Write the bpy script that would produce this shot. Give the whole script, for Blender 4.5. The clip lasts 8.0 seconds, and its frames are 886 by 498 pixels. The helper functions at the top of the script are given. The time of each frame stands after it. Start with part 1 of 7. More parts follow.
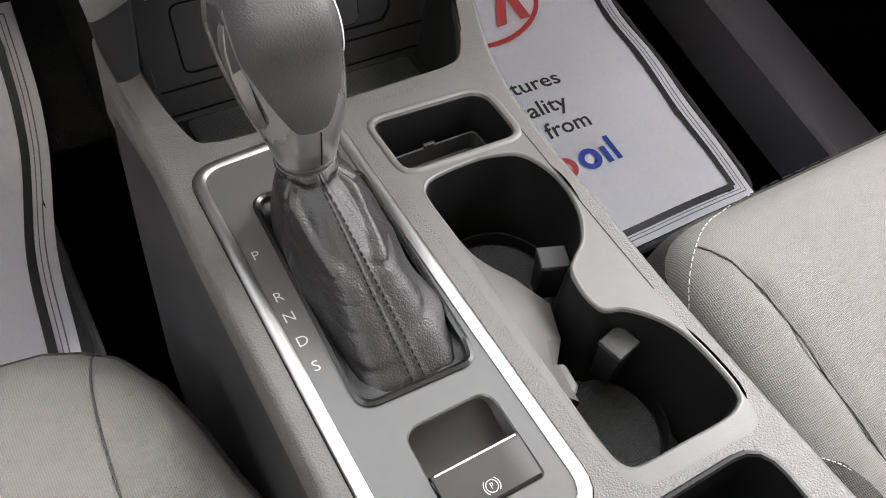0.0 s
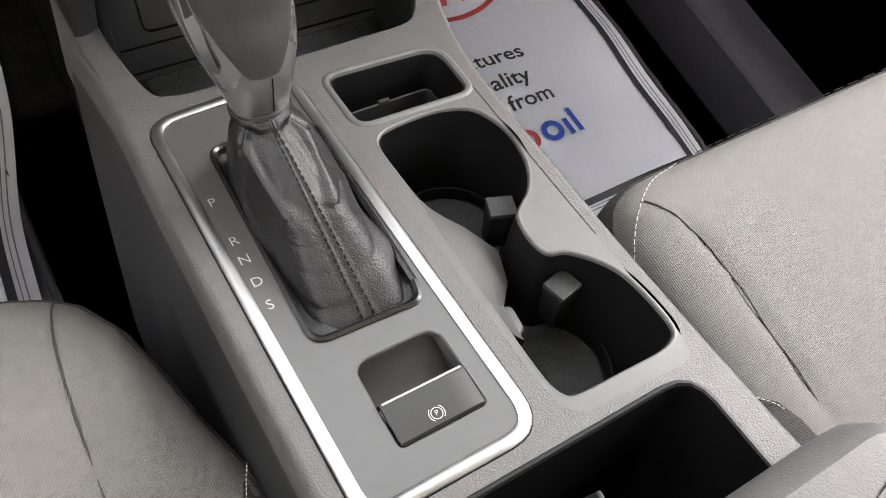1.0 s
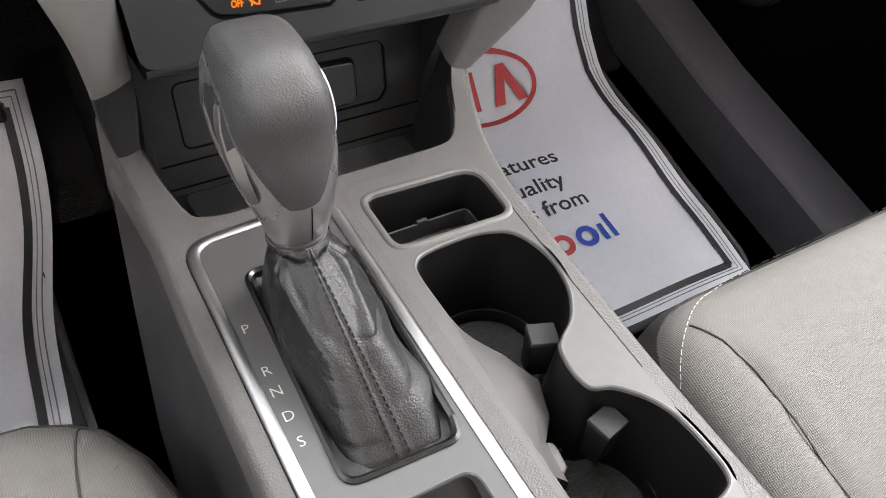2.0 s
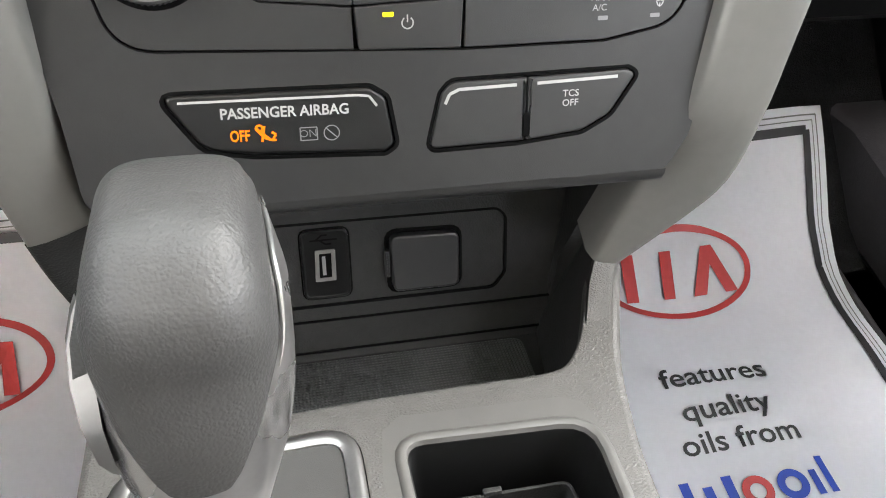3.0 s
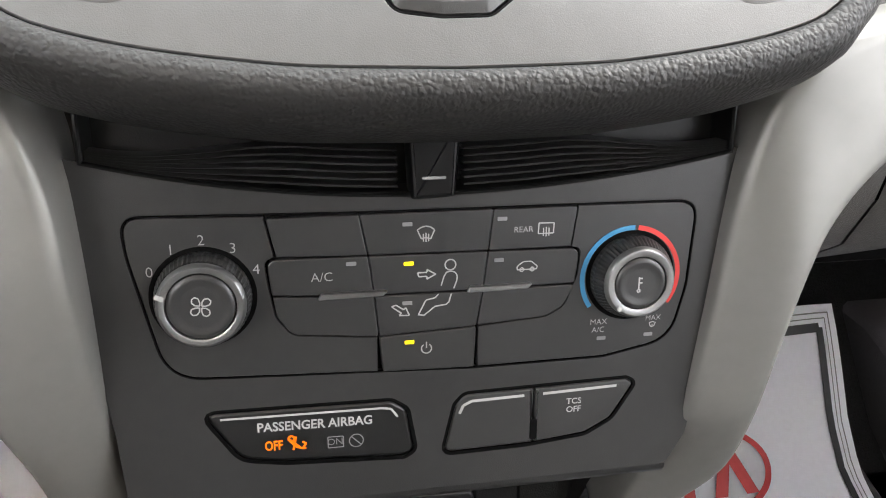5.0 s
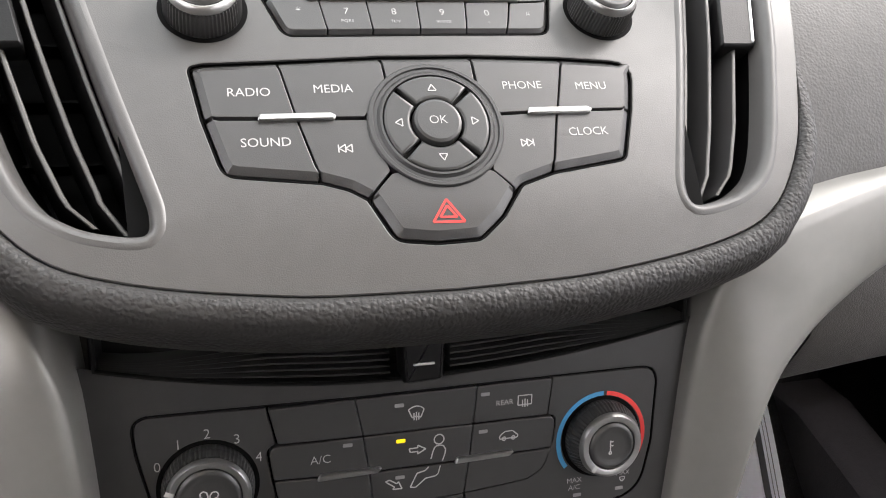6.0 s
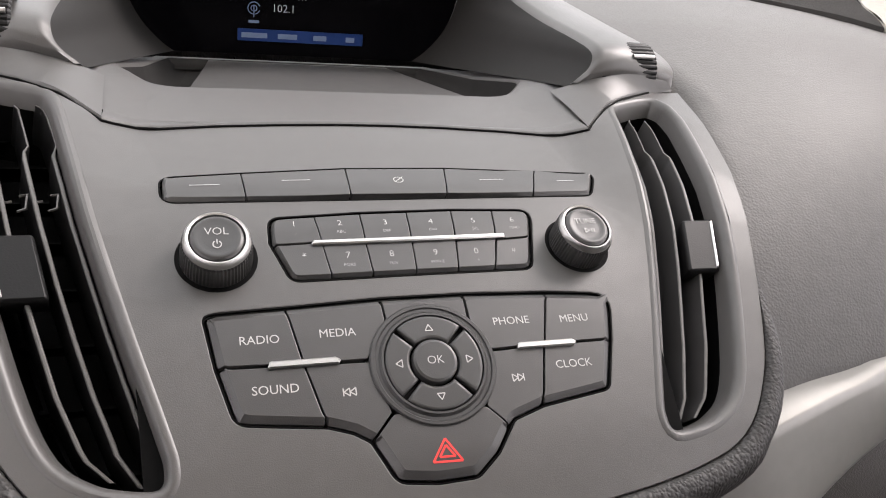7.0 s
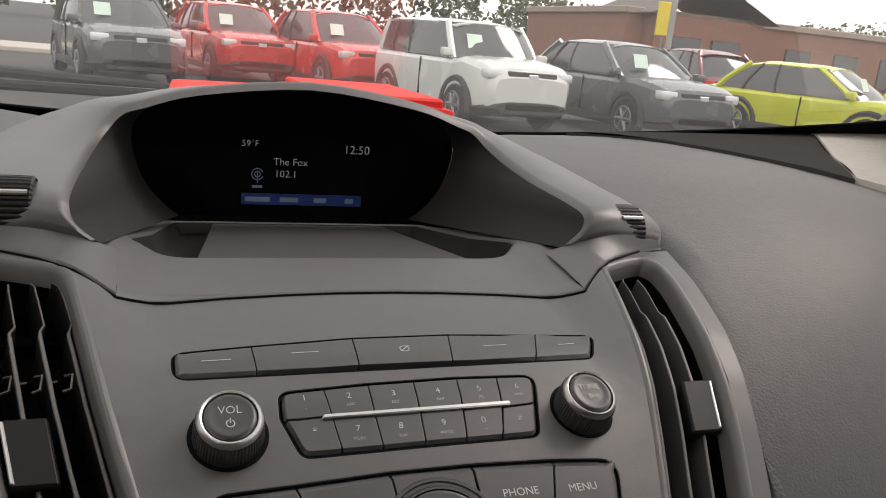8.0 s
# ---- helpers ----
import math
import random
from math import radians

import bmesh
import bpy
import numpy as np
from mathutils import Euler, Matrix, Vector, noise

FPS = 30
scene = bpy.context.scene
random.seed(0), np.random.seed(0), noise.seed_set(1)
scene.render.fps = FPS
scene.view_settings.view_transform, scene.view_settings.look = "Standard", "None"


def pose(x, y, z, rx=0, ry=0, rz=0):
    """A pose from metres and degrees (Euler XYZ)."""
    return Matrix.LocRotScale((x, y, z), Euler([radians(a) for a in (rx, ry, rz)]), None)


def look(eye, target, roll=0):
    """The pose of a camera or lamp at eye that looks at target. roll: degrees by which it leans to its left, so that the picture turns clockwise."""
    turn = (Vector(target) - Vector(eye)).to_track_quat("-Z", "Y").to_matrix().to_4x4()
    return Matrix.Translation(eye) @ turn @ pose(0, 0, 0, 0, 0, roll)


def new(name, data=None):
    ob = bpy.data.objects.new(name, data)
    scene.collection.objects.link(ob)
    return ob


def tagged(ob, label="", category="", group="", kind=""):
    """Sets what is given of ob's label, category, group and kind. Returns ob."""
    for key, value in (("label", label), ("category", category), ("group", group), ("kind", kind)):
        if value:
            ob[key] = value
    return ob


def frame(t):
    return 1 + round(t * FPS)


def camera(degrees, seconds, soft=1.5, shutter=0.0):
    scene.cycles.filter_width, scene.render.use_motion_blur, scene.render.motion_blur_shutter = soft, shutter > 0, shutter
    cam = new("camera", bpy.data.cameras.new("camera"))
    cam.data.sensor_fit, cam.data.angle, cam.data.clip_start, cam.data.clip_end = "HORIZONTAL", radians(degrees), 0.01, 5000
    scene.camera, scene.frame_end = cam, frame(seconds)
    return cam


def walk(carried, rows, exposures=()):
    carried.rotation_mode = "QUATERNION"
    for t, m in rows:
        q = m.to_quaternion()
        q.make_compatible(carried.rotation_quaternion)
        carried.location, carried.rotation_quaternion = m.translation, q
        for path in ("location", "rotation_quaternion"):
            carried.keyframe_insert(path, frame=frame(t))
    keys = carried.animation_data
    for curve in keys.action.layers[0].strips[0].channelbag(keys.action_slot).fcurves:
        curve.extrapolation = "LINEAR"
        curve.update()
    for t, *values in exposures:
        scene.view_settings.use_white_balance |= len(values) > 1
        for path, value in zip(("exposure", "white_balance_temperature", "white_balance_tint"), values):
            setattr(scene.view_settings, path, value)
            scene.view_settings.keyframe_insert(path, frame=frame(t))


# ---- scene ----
cam = camera(57.5, 8.0, 1.0)
SKY, SUN = 0.1, 0.8
PATH = [
    (0, (-0.182, 0.093, 0.852), (0.558, 0.756, -0.884), 21.9),
    (0.5, (-0.185, 0.067, 0.86), (0.578, 0.693, -0.879), 23.7),
    (1, (-0.185, 0.064, 0.86), (0.596, 0.667, -0.879), 25.3),
    (1.2, (-0.183, 0.072, 0.862), (0.597, 0.67, -0.88), 25.6),
    (2.3, (-0.17, 0.103, 0.849), (0.597, 1.034, -0.746), 17.8),
    (2.5, (-0.143, 0.122, 0.831), (0.518, 1.143, -0.756), 15.6),
    (3, (-0.052, 0.189, 0.75), (0.337, 1.454, -0.75), 7.1),
    (3.5, (-0.014, 0.217, 0.717), (0.189, 1.541, -0.768), 2.0),
    (4, (-0.018, 0.22, 0.749), (0.179, 1.636, -0.65), 1.4),
    (4.2, (-0.023, 0.214, 0.765), (0.181, 1.669, -0.592), 1.5),
    (5.3, (-0.061, 0.209, 0.836), (0.377, 1.741, -0.373), 6.4),
    (5.5, (-0.067, 0.211, 0.847), (0.414, 1.751, -0.336), 6.6),
    (6, (-0.075, 0.219, 0.869), (0.463, 1.805, -0.224), 6.6),
    (6.5, (-0.081, 0.225, 0.892), (0.511, 1.873, -0.075), 6.8),
    (7, (-0.089, 0.225, 0.913), (0.54, 1.94, 0.1), 6.7),
    (7.5, (-0.095, 0.221, 0.925), (0.555, 2.022, 0.349), 6.3),
    (8, (-0.1, 0.224, 0.93), (0.565, 2.042, 0.43), 5.6),
]
walk(cam, [(t, look(eye, target, roll)) for t, eye, target, roll in PATH], [(0, 3.5, 6400, 15), (1.2, 3.4, 6400, 15), (2.5, 3.8, 6300, 13), (3.5, 4.15, 6350, 8), (4.2, 4.0, 6350, 10), (5.5, 3.25, 6400, 14), (6.5, 2.7, 6550, 18), (7.2, 2.2, 6650, 20), (8, 1.38, 6900, 20)])

# ---- world and light ----
world = bpy.data.worlds.new("overcast_sky")
scene.world = world
world.use_nodes = True
wn = world.node_tree
sky = wn.nodes.new("ShaderNodeTexSky")
sky.sky_type = 'NISHITA'
sky.sun_disc = False
sky.sun_elevation, sky.sun_rotation = radians(48), radians(200)
sky.air_density, sky.dust_density, sky.ozone_density = 1.0, 6.0, 1.0
soft_sky = wn.nodes.new("ShaderNodeMixRGB")
soft_sky.inputs[0].default_value = 0.75
soft_sky.inputs[2].default_value = (9.0, 9.0, 8.8, 1)
wn.links.new(sky.outputs[0], soft_sky.inputs[1])
wn.links.new(soft_sky.outputs[0], wn.nodes["Background"].inputs[0])
wn.nodes["Background"].inputs[1].default_value = SKY
sun = new("sun", bpy.data.lights.new("sun", 'SUN'))
sun.data.energy, sun.data.angle, sun.data.color = SUN, radians(25), (1.0, 0.96, 0.9)
sun.matrix_world = look((6, 1.5, 6), (0, 0, 0))


# ---- materials ----
def mat(name, col, rough=0.5, metal=0.0, var=0.12, scale=6.0, bump=0.0, bscale=900.0, kind="noise", spec=0.5,
        glow=0.0, stretch=None, coat=0.0, bdist=0.0006):
    """Colour with variation at two scales, roughness wear and a fine relief."""
    m = bpy.data.materials.new(name)
    m.use_nodes = True
    t = m.node_tree
    b = t.nodes["Principled BSDF"]
    b.inputs["Roughness"].default_value, b.inputs["Metallic"].default_value = rough, metal
    b.inputs["Specular IOR Level"].default_value = spec
    b.inputs["Coat Weight"].default_value = coat
    co = t.nodes.new("ShaderNodeTexCoord")
    mp = t.nodes.new("ShaderNodeMapping")
    if stretch:
        mp.inputs["Scale"].default_value = stretch
    t.links.new(co.outputs["Object"], mp.inputs[0])
    n1, n2 = t.nodes.new("ShaderNodeTexNoise"), t.nodes.new("ShaderNodeTexNoise")
    n1.inputs["Scale"].default_value, n2.inputs["Scale"].default_value = scale, scale * 23
    n1.inputs["Detail"].default_value = 4
    for n in (n1, n2):
        t.links.new(mp.outputs[0], n.inputs[0])
    add = t.nodes.new("ShaderNodeMath")
    add.operation = 'ADD'
    t.links.new(n1.outputs[0], add.inputs[0])
    t.links.new(n2.outputs[0], add.inputs[1])
    ramp = t.nodes.new("ShaderNodeMapRange")
    ramp.inputs[1].default_value, ramp.inputs[2].default_value = 0.6, 1.4
    ramp.inputs[3].default_value, ramp.inputs[4].default_value = 1 - var, 1 + var
    t.links.new(add.outputs[0], ramp.inputs[0])
    mul = t.nodes.new("ShaderNodeVectorMath")
    mul.operation = 'SCALE'
    mul.inputs[0].default_value = col
    t.links.new(ramp.outputs[0], mul.inputs["Scale"])
    t.links.new(mul.outputs[0], b.inputs["Base Color"])
    rr = t.nodes.new("ShaderNodeMapRange")
    rr.inputs[1].default_value, rr.inputs[2].default_value = 0.3, 0.7
    rr.inputs[3].default_value, rr.inputs[4].default_value = max(0.02, rough - 0.06), min(1, rough + 0.06)
    t.links.new(n1.outputs[0], rr.inputs[0])
    t.links.new(rr.outputs[0], b.inputs["Roughness"])
    if bump:
        bp = t.nodes.new("ShaderNodeBump")
        bp.inputs["Strength"].default_value, bp.inputs["Distance"].default_value = bump, bdist
        if kind == "leather":
            v = t.nodes.new("ShaderNodeTexVoronoi")
            v.feature = 'SMOOTH_F1'
            v.inputs["Scale"].default_value, v.inputs["Smoothness"].default_value = bscale, 0.5
            wob = t.nodes.new("ShaderNodeTexNoise")
            wob.inputs["Scale"].default_value = bscale * 0.6
            vm = t.nodes.new("ShaderNodeMixRGB")
            vm.inputs[0].default_value = 0.9 / bscale
            t.links.new(mp.outputs[0], wob.inputs[0])
            t.links.new(mp.outputs[0], vm.inputs[1])
            t.links.new(wob.outputs["Color"], vm.inputs[2])
            t.links.new(vm.outputs[0], v.inputs[0])
            inv = t.nodes.new("ShaderNodeMath")
            inv.operation = 'MULTIPLY'
            inv.inputs[1].default_value = -1.0
            t.links.new(v.outputs[0], inv.inputs[0])
            t.links.new(inv.outputs[0], bp.inputs["Height"])
        elif kind == "rib":
            w1 = t.nodes.new("ShaderNodeTexWave")
            w1.bands_direction = 'DIAGONAL'
            w1.inputs["Scale"].default_value, w1.inputs["Distortion"].default_value = bscale, 0.2
            t.links.new(mp.outputs[0], w1.inputs[0])
            t.links.new(w1.outputs[1], bp.inputs["Height"])
            groove = t.nodes.new("ShaderNodeMapRange")
            groove.inputs[3].default_value, groove.inputs[4].default_value = 0.92, 1.05
            m2 = t.nodes.new("ShaderNodeVectorMath")
            m2.operation = 'SCALE'
            t.links.new(w1.outputs[1], groove.inputs[0])
            t.links.new(mul.outputs[0], m2.inputs[0])
            t.links.new(groove.outputs[0], m2.inputs["Scale"])
            t.links.new(m2.outputs[0], b.inputs["Base Color"])
        elif kind == "weave":
            w1, w2 = t.nodes.new("ShaderNodeTexWave"), t.nodes.new("ShaderNodeTexWave")
            w1.bands_direction, w2.bands_direction = 'X', 'Y'
            mx = t.nodes.new("ShaderNodeMath")
            mx.operation = 'MULTIPLY'
            for w, k in ((w1, 0), (w2, 1)):
                w.inputs["Scale"].default_value, w.inputs["Distortion"].default_value = bscale, 0.3
                t.links.new(mp.outputs[0], w.inputs[0])
                t.links.new(w.outputs[1], mx.inputs[k])
            t.links.new(mx.outputs[0], bp.inputs["Height"])
            thread = t.nodes.new("ShaderNodeMapRange")
            thread.inputs[3].default_value, thread.inputs[4].default_value = 0.86, 1.14
            m2 = t.nodes.new("ShaderNodeVectorMath")
            m2.operation = 'SCALE'
            t.links.new(mx.outputs[0], thread.inputs[0])
            t.links.new(mul.outputs[0], m2.inputs[0])
            t.links.new(thread.outputs[0], m2.inputs["Scale"])
            t.links.new(m2.outputs[0], b.inputs["Base Color"])
        else:
            n3 = t.nodes.new("ShaderNodeTexNoise")
            n3.inputs["Scale"].default_value = bscale
            t.links.new(mp.outputs[0], n3.inputs[0])
            t.links.new(n3.outputs[0], bp.inputs["Height"])
        t.links.new(bp.outputs[0], b.inputs["Normal"])
    if glow:
        b.inputs["Emission Color"].default_value = (*col, 1)
        b.inputs["Emission Strength"].default_value = glow
    return m


GRAIN = mat("grained_plastic", (0.066, 0.0624, 0.0586), 0.48, bump=0.65, bscale=1050, kind="leather", bdist=0.0005)
SOFT = mat("padded_leather_grain", (0.022, 0.0211, 0.0202), 0.54, bump=0.9, bscale=620, kind="leather", bdist=0.0005, spec=0.34)
FASCIA = mat("matte_grey_paint", (0.067, 0.065, 0.063), 0.42, bump=0.12, bscale=2300, var=0.07)
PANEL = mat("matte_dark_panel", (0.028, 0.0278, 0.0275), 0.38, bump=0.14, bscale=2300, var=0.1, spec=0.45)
PLATE = mat("satin_shift_plate", (0.052, 0.051, 0.0495), 0.3, bump=0.1, bscale=2500, var=0.06)
BUTTON = mat("button_plastic", (0.029, 0.029, 0.0285), 0.38, bump=0.1, bscale=2500, var=0.08)
# Hood plastic darkened: shade inside the hood is put into this colour.
THROAT = mat("throat_shade_plastic", (0.016, 0.0155, 0.015), 0.7, bump=0.3, bscale=1500, spec=0.2)
RADIOKEY = mat("radio_key_plastic", (0.040, 0.0393, 0.0385), 0.42, bump=0.1, bscale=2500, var=0.08)
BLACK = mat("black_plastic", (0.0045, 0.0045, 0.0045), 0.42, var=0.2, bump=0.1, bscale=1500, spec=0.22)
DARK = mat("dark_plastic", (0.021, 0.021, 0.0205), 0.5, var=0.15, bump=0.5, bscale=1000, kind="leather", bdist=0.0003, spec=0.22)
GAP = mat("dark_gap", (0.002, 0.002, 0.002), 0.7, var=0.1, spec=0.06)
CHROME = mat("satin_chrome", (0.44, 0.435, 0.425), 0.34, 1.0, var=0.05, scale=20)
BRIGHT = mat("bright_chrome", (0.36, 0.355, 0.35), 0.27, 0.9, var=0.04, scale=20)
SATIN = mat("satin_grey_ring", (0.30, 0.30, 0.295), 0.36, 0.85, var=0.05, scale=20)
SILVER = mat("silver_paint_trim", (0.195, 0.191, 0.179), 0.42, 0.4, var=0.05, bump=0.04, bscale=3000)
LEATHER = mat("black_leather", (0.0105, 0.0101, 0.0098), 0.4, bump=0.7, bscale=950, kind="leather", var=0.2, bdist=0.0003, spec=0.34)
GLOSSBLACK = mat("gloss_black_plastic", (0.008, 0.008, 0.008), 0.2, var=0.1)
KNOBHIDE = mat("knob_leather", (0.031, 0.030, 0.029), 0.58, bump=0.6, bscale=1000, kind="leather", var=0.12, bdist=0.0003, spec=0.5)
RUBBER = mat("ribbed_rubber", (0.022, 0.022, 0.022), 0.42, bump=0.9, bscale=190, kind="weave", bdist=0.0006)
CLOTH = mat("light_grey_seat_cloth", (0.126, 0.121, 0.113), 0.85, bump=0.55, bscale=250, kind="weave", var=0.06, spec=0.2, bdist=0.0005)
CLOTHB = mat("dark_seat_side_cloth", (0.055, 0.052, 0.049), 0.85, bump=0.9, bscale=250, kind="weave", var=0.07, spec=0.2, bdist=0.0005)
LIDSKIN = mat("grey_armrest_skin", (0.070, 0.067, 0.063), 0.55, bump=0.5, bscale=900, kind="leather", bdist=0.0004)
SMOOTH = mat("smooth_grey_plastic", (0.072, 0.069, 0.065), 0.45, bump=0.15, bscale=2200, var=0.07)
THREAD = mat("white_thread", (0.36, 0.35, 0.33), 0.7, bump=0.3, bscale=3000)
DKTHREAD = mat("dark_thread", (0.008, 0.008, 0.008), 0.85, spec=0.2)
CARPET = mat("black_carpet", (0.02, 0.0195, 0.02), 0.95, bump=1.0, bscale=500, var=0.35, scale=14, spec=0.1, bdist=0.003)
PAPER = mat("white_floor_paper", (0.87, 0.87, 0.91), 0.6, bump=0.15, bscale=60, var=0.03, bdist=0.002)
INK = mat("black_print", (0.02, 0.02, 0.022), 0.55)
REDINK = mat("red_print", (0.42, 0.045, 0.045), 0.55)
BLUEINK = mat("blue_print", (0.02, 0.055, 0.35), 0.55)
WHITE = mat("white_print", (0.37, 0.37, 0.36), 0.5, var=0.03)
PALEINK = mat("pale_grey_print", (0.3, 0.3, 0.3), 0.5, var=0.03)
GREYINK = mat("grey_print", (0.2, 0.2, 0.2), 0.5, var=0.03)
REDMARK = mat("red_mark", (0.6, 0.035, 0.03), 0.5, var=0.03)
BLUEMARK = mat("blue_mark", (0.04, 0.22, 0.42), 0.5, var=0.03)
AMBER = mat("amber_light", (0.85, 0.15, 0.004), 0.5, glow=0.055, spec=0.1)
YELLOW = mat("yellow_light", (1.0, 0.62, 0.01), 0.5, glow=0.09, spec=0.1)
SCREEN = mat("screen_glass", (0.0012, 0.0012, 0.0016), 0.15, var=0.05, spec=0.08)
SCREENBLUE = mat("screen_blue", (0.008, 0.022, 0.085), 0.5, glow=0.025, spec=0.1)
SCREENTEXT = mat("screen_text", (0.26, 0.29, 0.3), 0.5, glow=0.04, spec=0.1)
SCREENDIM = mat("screen_dim_text", (0.08, 0.11, 0.17), 0.5, glow=0.05, spec=0.1)
REDCARD = mat("red_plastic", (0.58, 0.02, 0.012), 0.6, var=0.06, spec=0.25)
LINING = mat("dark_door_lining", (0.052, 0.05, 0.054), 0.6, bump=0.5, bscale=500, kind="leather", bdist=0.0006, spec=0.25)
MATRUBBER = mat("black_floor_rubber", (0.03, 0.03, 0.031), 0.6, bump=0.8, bscale=90, var=0.2, bdist=0.002)
PILLARCLOTH = mat("pale_pillar_cloth", (0.42, 0.4, 0.36), 0.85, bump=0.3, bscale=900)


# ---- shape helpers ----
def part(name, bm, material, parent=None, label="", smooth=True, angle=35):
    """One mesh object out of a bmesh."""
    bmesh.ops.recalc_face_normals(bm, faces=bm.faces)
    me = bpy.data.meshes.new(name)
    bm.to_mesh(me)
    bm.free()
    me.materials.append(material)
    if smooth:
        me.polygons.foreach_set("use_smooth", [True] * len(me.polygons))
        me.set_sharp_from_angle(angle=radians(angle))
    ob = new(name, me)
    ob.parent = parent
    if label:
        ob["label"] = label
    return ob


def thing(name, label, category, at=(0, 0, 0), group="", kind=""):
    ob = new(name)
    ob.empty_display_size = 0.02
    return tagged(ob, label, category, group, kind)


def slope(y, z, deg):
    """A sloping plane across the car: (x mm, mm up the slope, mm proud) to metres."""
    c, s = math.cos(radians(deg)), math.sin(radians(deg))

    def at(u, v, h=0.0):
        return Vector((u / 1000, y + (v * c - h * s) / 1000, z + (v * s + h * c) / 1000))
    return at


CON = slope(0.09, 0.51, -12.5)
CLI = slope(0.429, 0.593, math.degrees(math.atan2(1, 0.42)))
TRB = slope(0.462, 0.425, math.degrees(math.atan2(1, 0.5)))
TRF = slope(0.434, 0.376, -12.5)


def flat(u, v, h=0.0):
    return Vector((u / 1000, v / 1000, h / 1000))


FACE = [(.385, .680), (.40, .694), (.42, .713), (.441, .7305), (.464, .7465), (.480, .7575), (.500, .7705), (.522, .7825),
        (.547, .7915), (.597, .8015), (.65, .8075), (.70, .812), (.76, .816)]
FACE_S = [-20.5]
for p, q in zip(FACE, FACE[1:]):
    FACE_S.append(FACE_S[-1] + 1000 * math.dist(p, q))
FACE_T = [math.atan2(FACE[min(i + 1, len(FACE) - 1)][1] - FACE[max(i - 1, 0)][1],
                     FACE[min(i + 1, len(FACE) - 1)][0] - FACE[max(i - 1, 0)][0]) for i in range(len(FACE))]


def ramp(x, a, b):
    t = min(1, max(0, (x - a) / (b - a)))
    return t * t * (3 - 2 * t)


def RAD(u, v, h=0.0):
    """The curved radio fascia: (x mm, mm along the curve, mm proud) to metres; its flanks rise towards the top."""
    y, z = np.interp(v, FACE_S, [p[0] for p in FACE]), np.interp(v, FACE_S, [p[1] for p in FACE])
    if v < FACE_S[0]:
        d = (v - FACE_S[0]) / 1000
        y, z = y + d * math.cos(FACE_T[0]), z + d * math.sin(FACE_T[0])
    a = np.interp(v, FACE_S, FACE_T)
    h = h + 10 * ramp(v, 90, 240) * ramp(abs(u), 95, 135)
    return Vector((u / 1000, y - math.sin(a) * h / 1000, z + math.cos(a) * h / 1000))


def rounded(pts, r, n=4):
    """A closed outline with its corners rounded; r one radius or one for each corner."""
    out, k = [], len(pts)
    for i, p in enumerate(pts):
        p, a, b = Vector(p), Vector(pts[i - 1]), Vector(pts[(i + 1) % k])
        ri = r[i] if isinstance(r, (list, tuple)) else r
        d1, d2 = (a - p), (b - p)
        half = d1.angle(d2) / 2
        cut = min(ri / max(math.tan(half), 0.05), d1.length * 0.49, d2.length * 0.49)
        if cut < 1e-4:
            out.append(p)
            continue
        s, e = p + d1.normalized() * cut, p + d2.normalized() * cut
        for j in range(n + 1):
            t = j / n
            out.append((1 - t) ** 2 * s + 2 * t * (1 - t) * p + t * t * e)
    if sum(out[i - 1].x * out[i].y - out[i].x * out[i - 1].y for i in range(len(out))) < 0:
        out.reverse()
    return out


def box2(x0, y0, x1, y1, r=2.0, n=4):
    return rounded([(x0, y0), (x1, y0), (x1, y1), (x0, y1)], r, n)


def circle(x, y, r, n=40, ry=None):
    return [Vector((x + r * math.cos(2 * math.pi * i / n), y + (ry or r) * math.sin(2 * math.pi * i / n))) for i in range(n)]


def spline(pts, n=6, closed=False):
    """Catmull-Rom through the points."""
    P, out = [Vector(p) for p in pts], []
    k = len(P)
    for i in range(k if closed else k - 1):
        a, b, c, d = (P[(i - 1) % k] if closed or i else P[0], P[i], P[(i + 1) % k], P[(i + 2) % k] if closed or i + 2 < k else P[-1])
        for j in range(n):
            t = j / n
            out.append(0.5 * ((2 * b) + (c - a) * t + (2 * a - 5 * b + 4 * c - d) * t * t + (3 * b - a - 3 * c + d) * t ** 3))
    if not closed:
        out.append(P[-1])
    return out


def outset(loop, d):
    """The closed counter-clockwise outline moved outwards by d."""
    k, out = len(loop), []
    for i in range(k):
        a, p, b = loop[i - 1], loop[i], loop[(i + 1) % k]
        n1, n2 = Vector((p.y - a.y, a.x - p.x)), Vector((b.y - p.y, p.x - b.x))
        n1, n2 = n1.normalized() if n1.length > 1e-9 else n2.normalized(), n2.normalized() if n2.length > 1e-9 else n1.normalized()
        m = (n1 + n2)
        m = m.normalized() if m.length > 1e-6 else n1
        out.append(p + m * d / max(0.5, m.dot(n1)))
    return out


def rings(bm, loop, prof, at, cap0=False, cap1=False):
    """Bands round a closed outline: prof is a row of (outset, height)."""
    last = first = None
    for d, h in prof:
        flat_ring = outset(loop, d) if d else loop
        ring = [bm.verts.new(at(p.x, p.y, h)) for p in flat_ring]
        if last:
            for i in range(len(ring)):
                bm.faces.new((last[i - 1], last[i], ring[i], ring[i - 1]))
        first, last = first or ring, ring
    if cap0:
        bm.faces.new(first)
    if cap1:
        bm.faces.new([bm.verts.new(v.co) for v in last])
    return bm


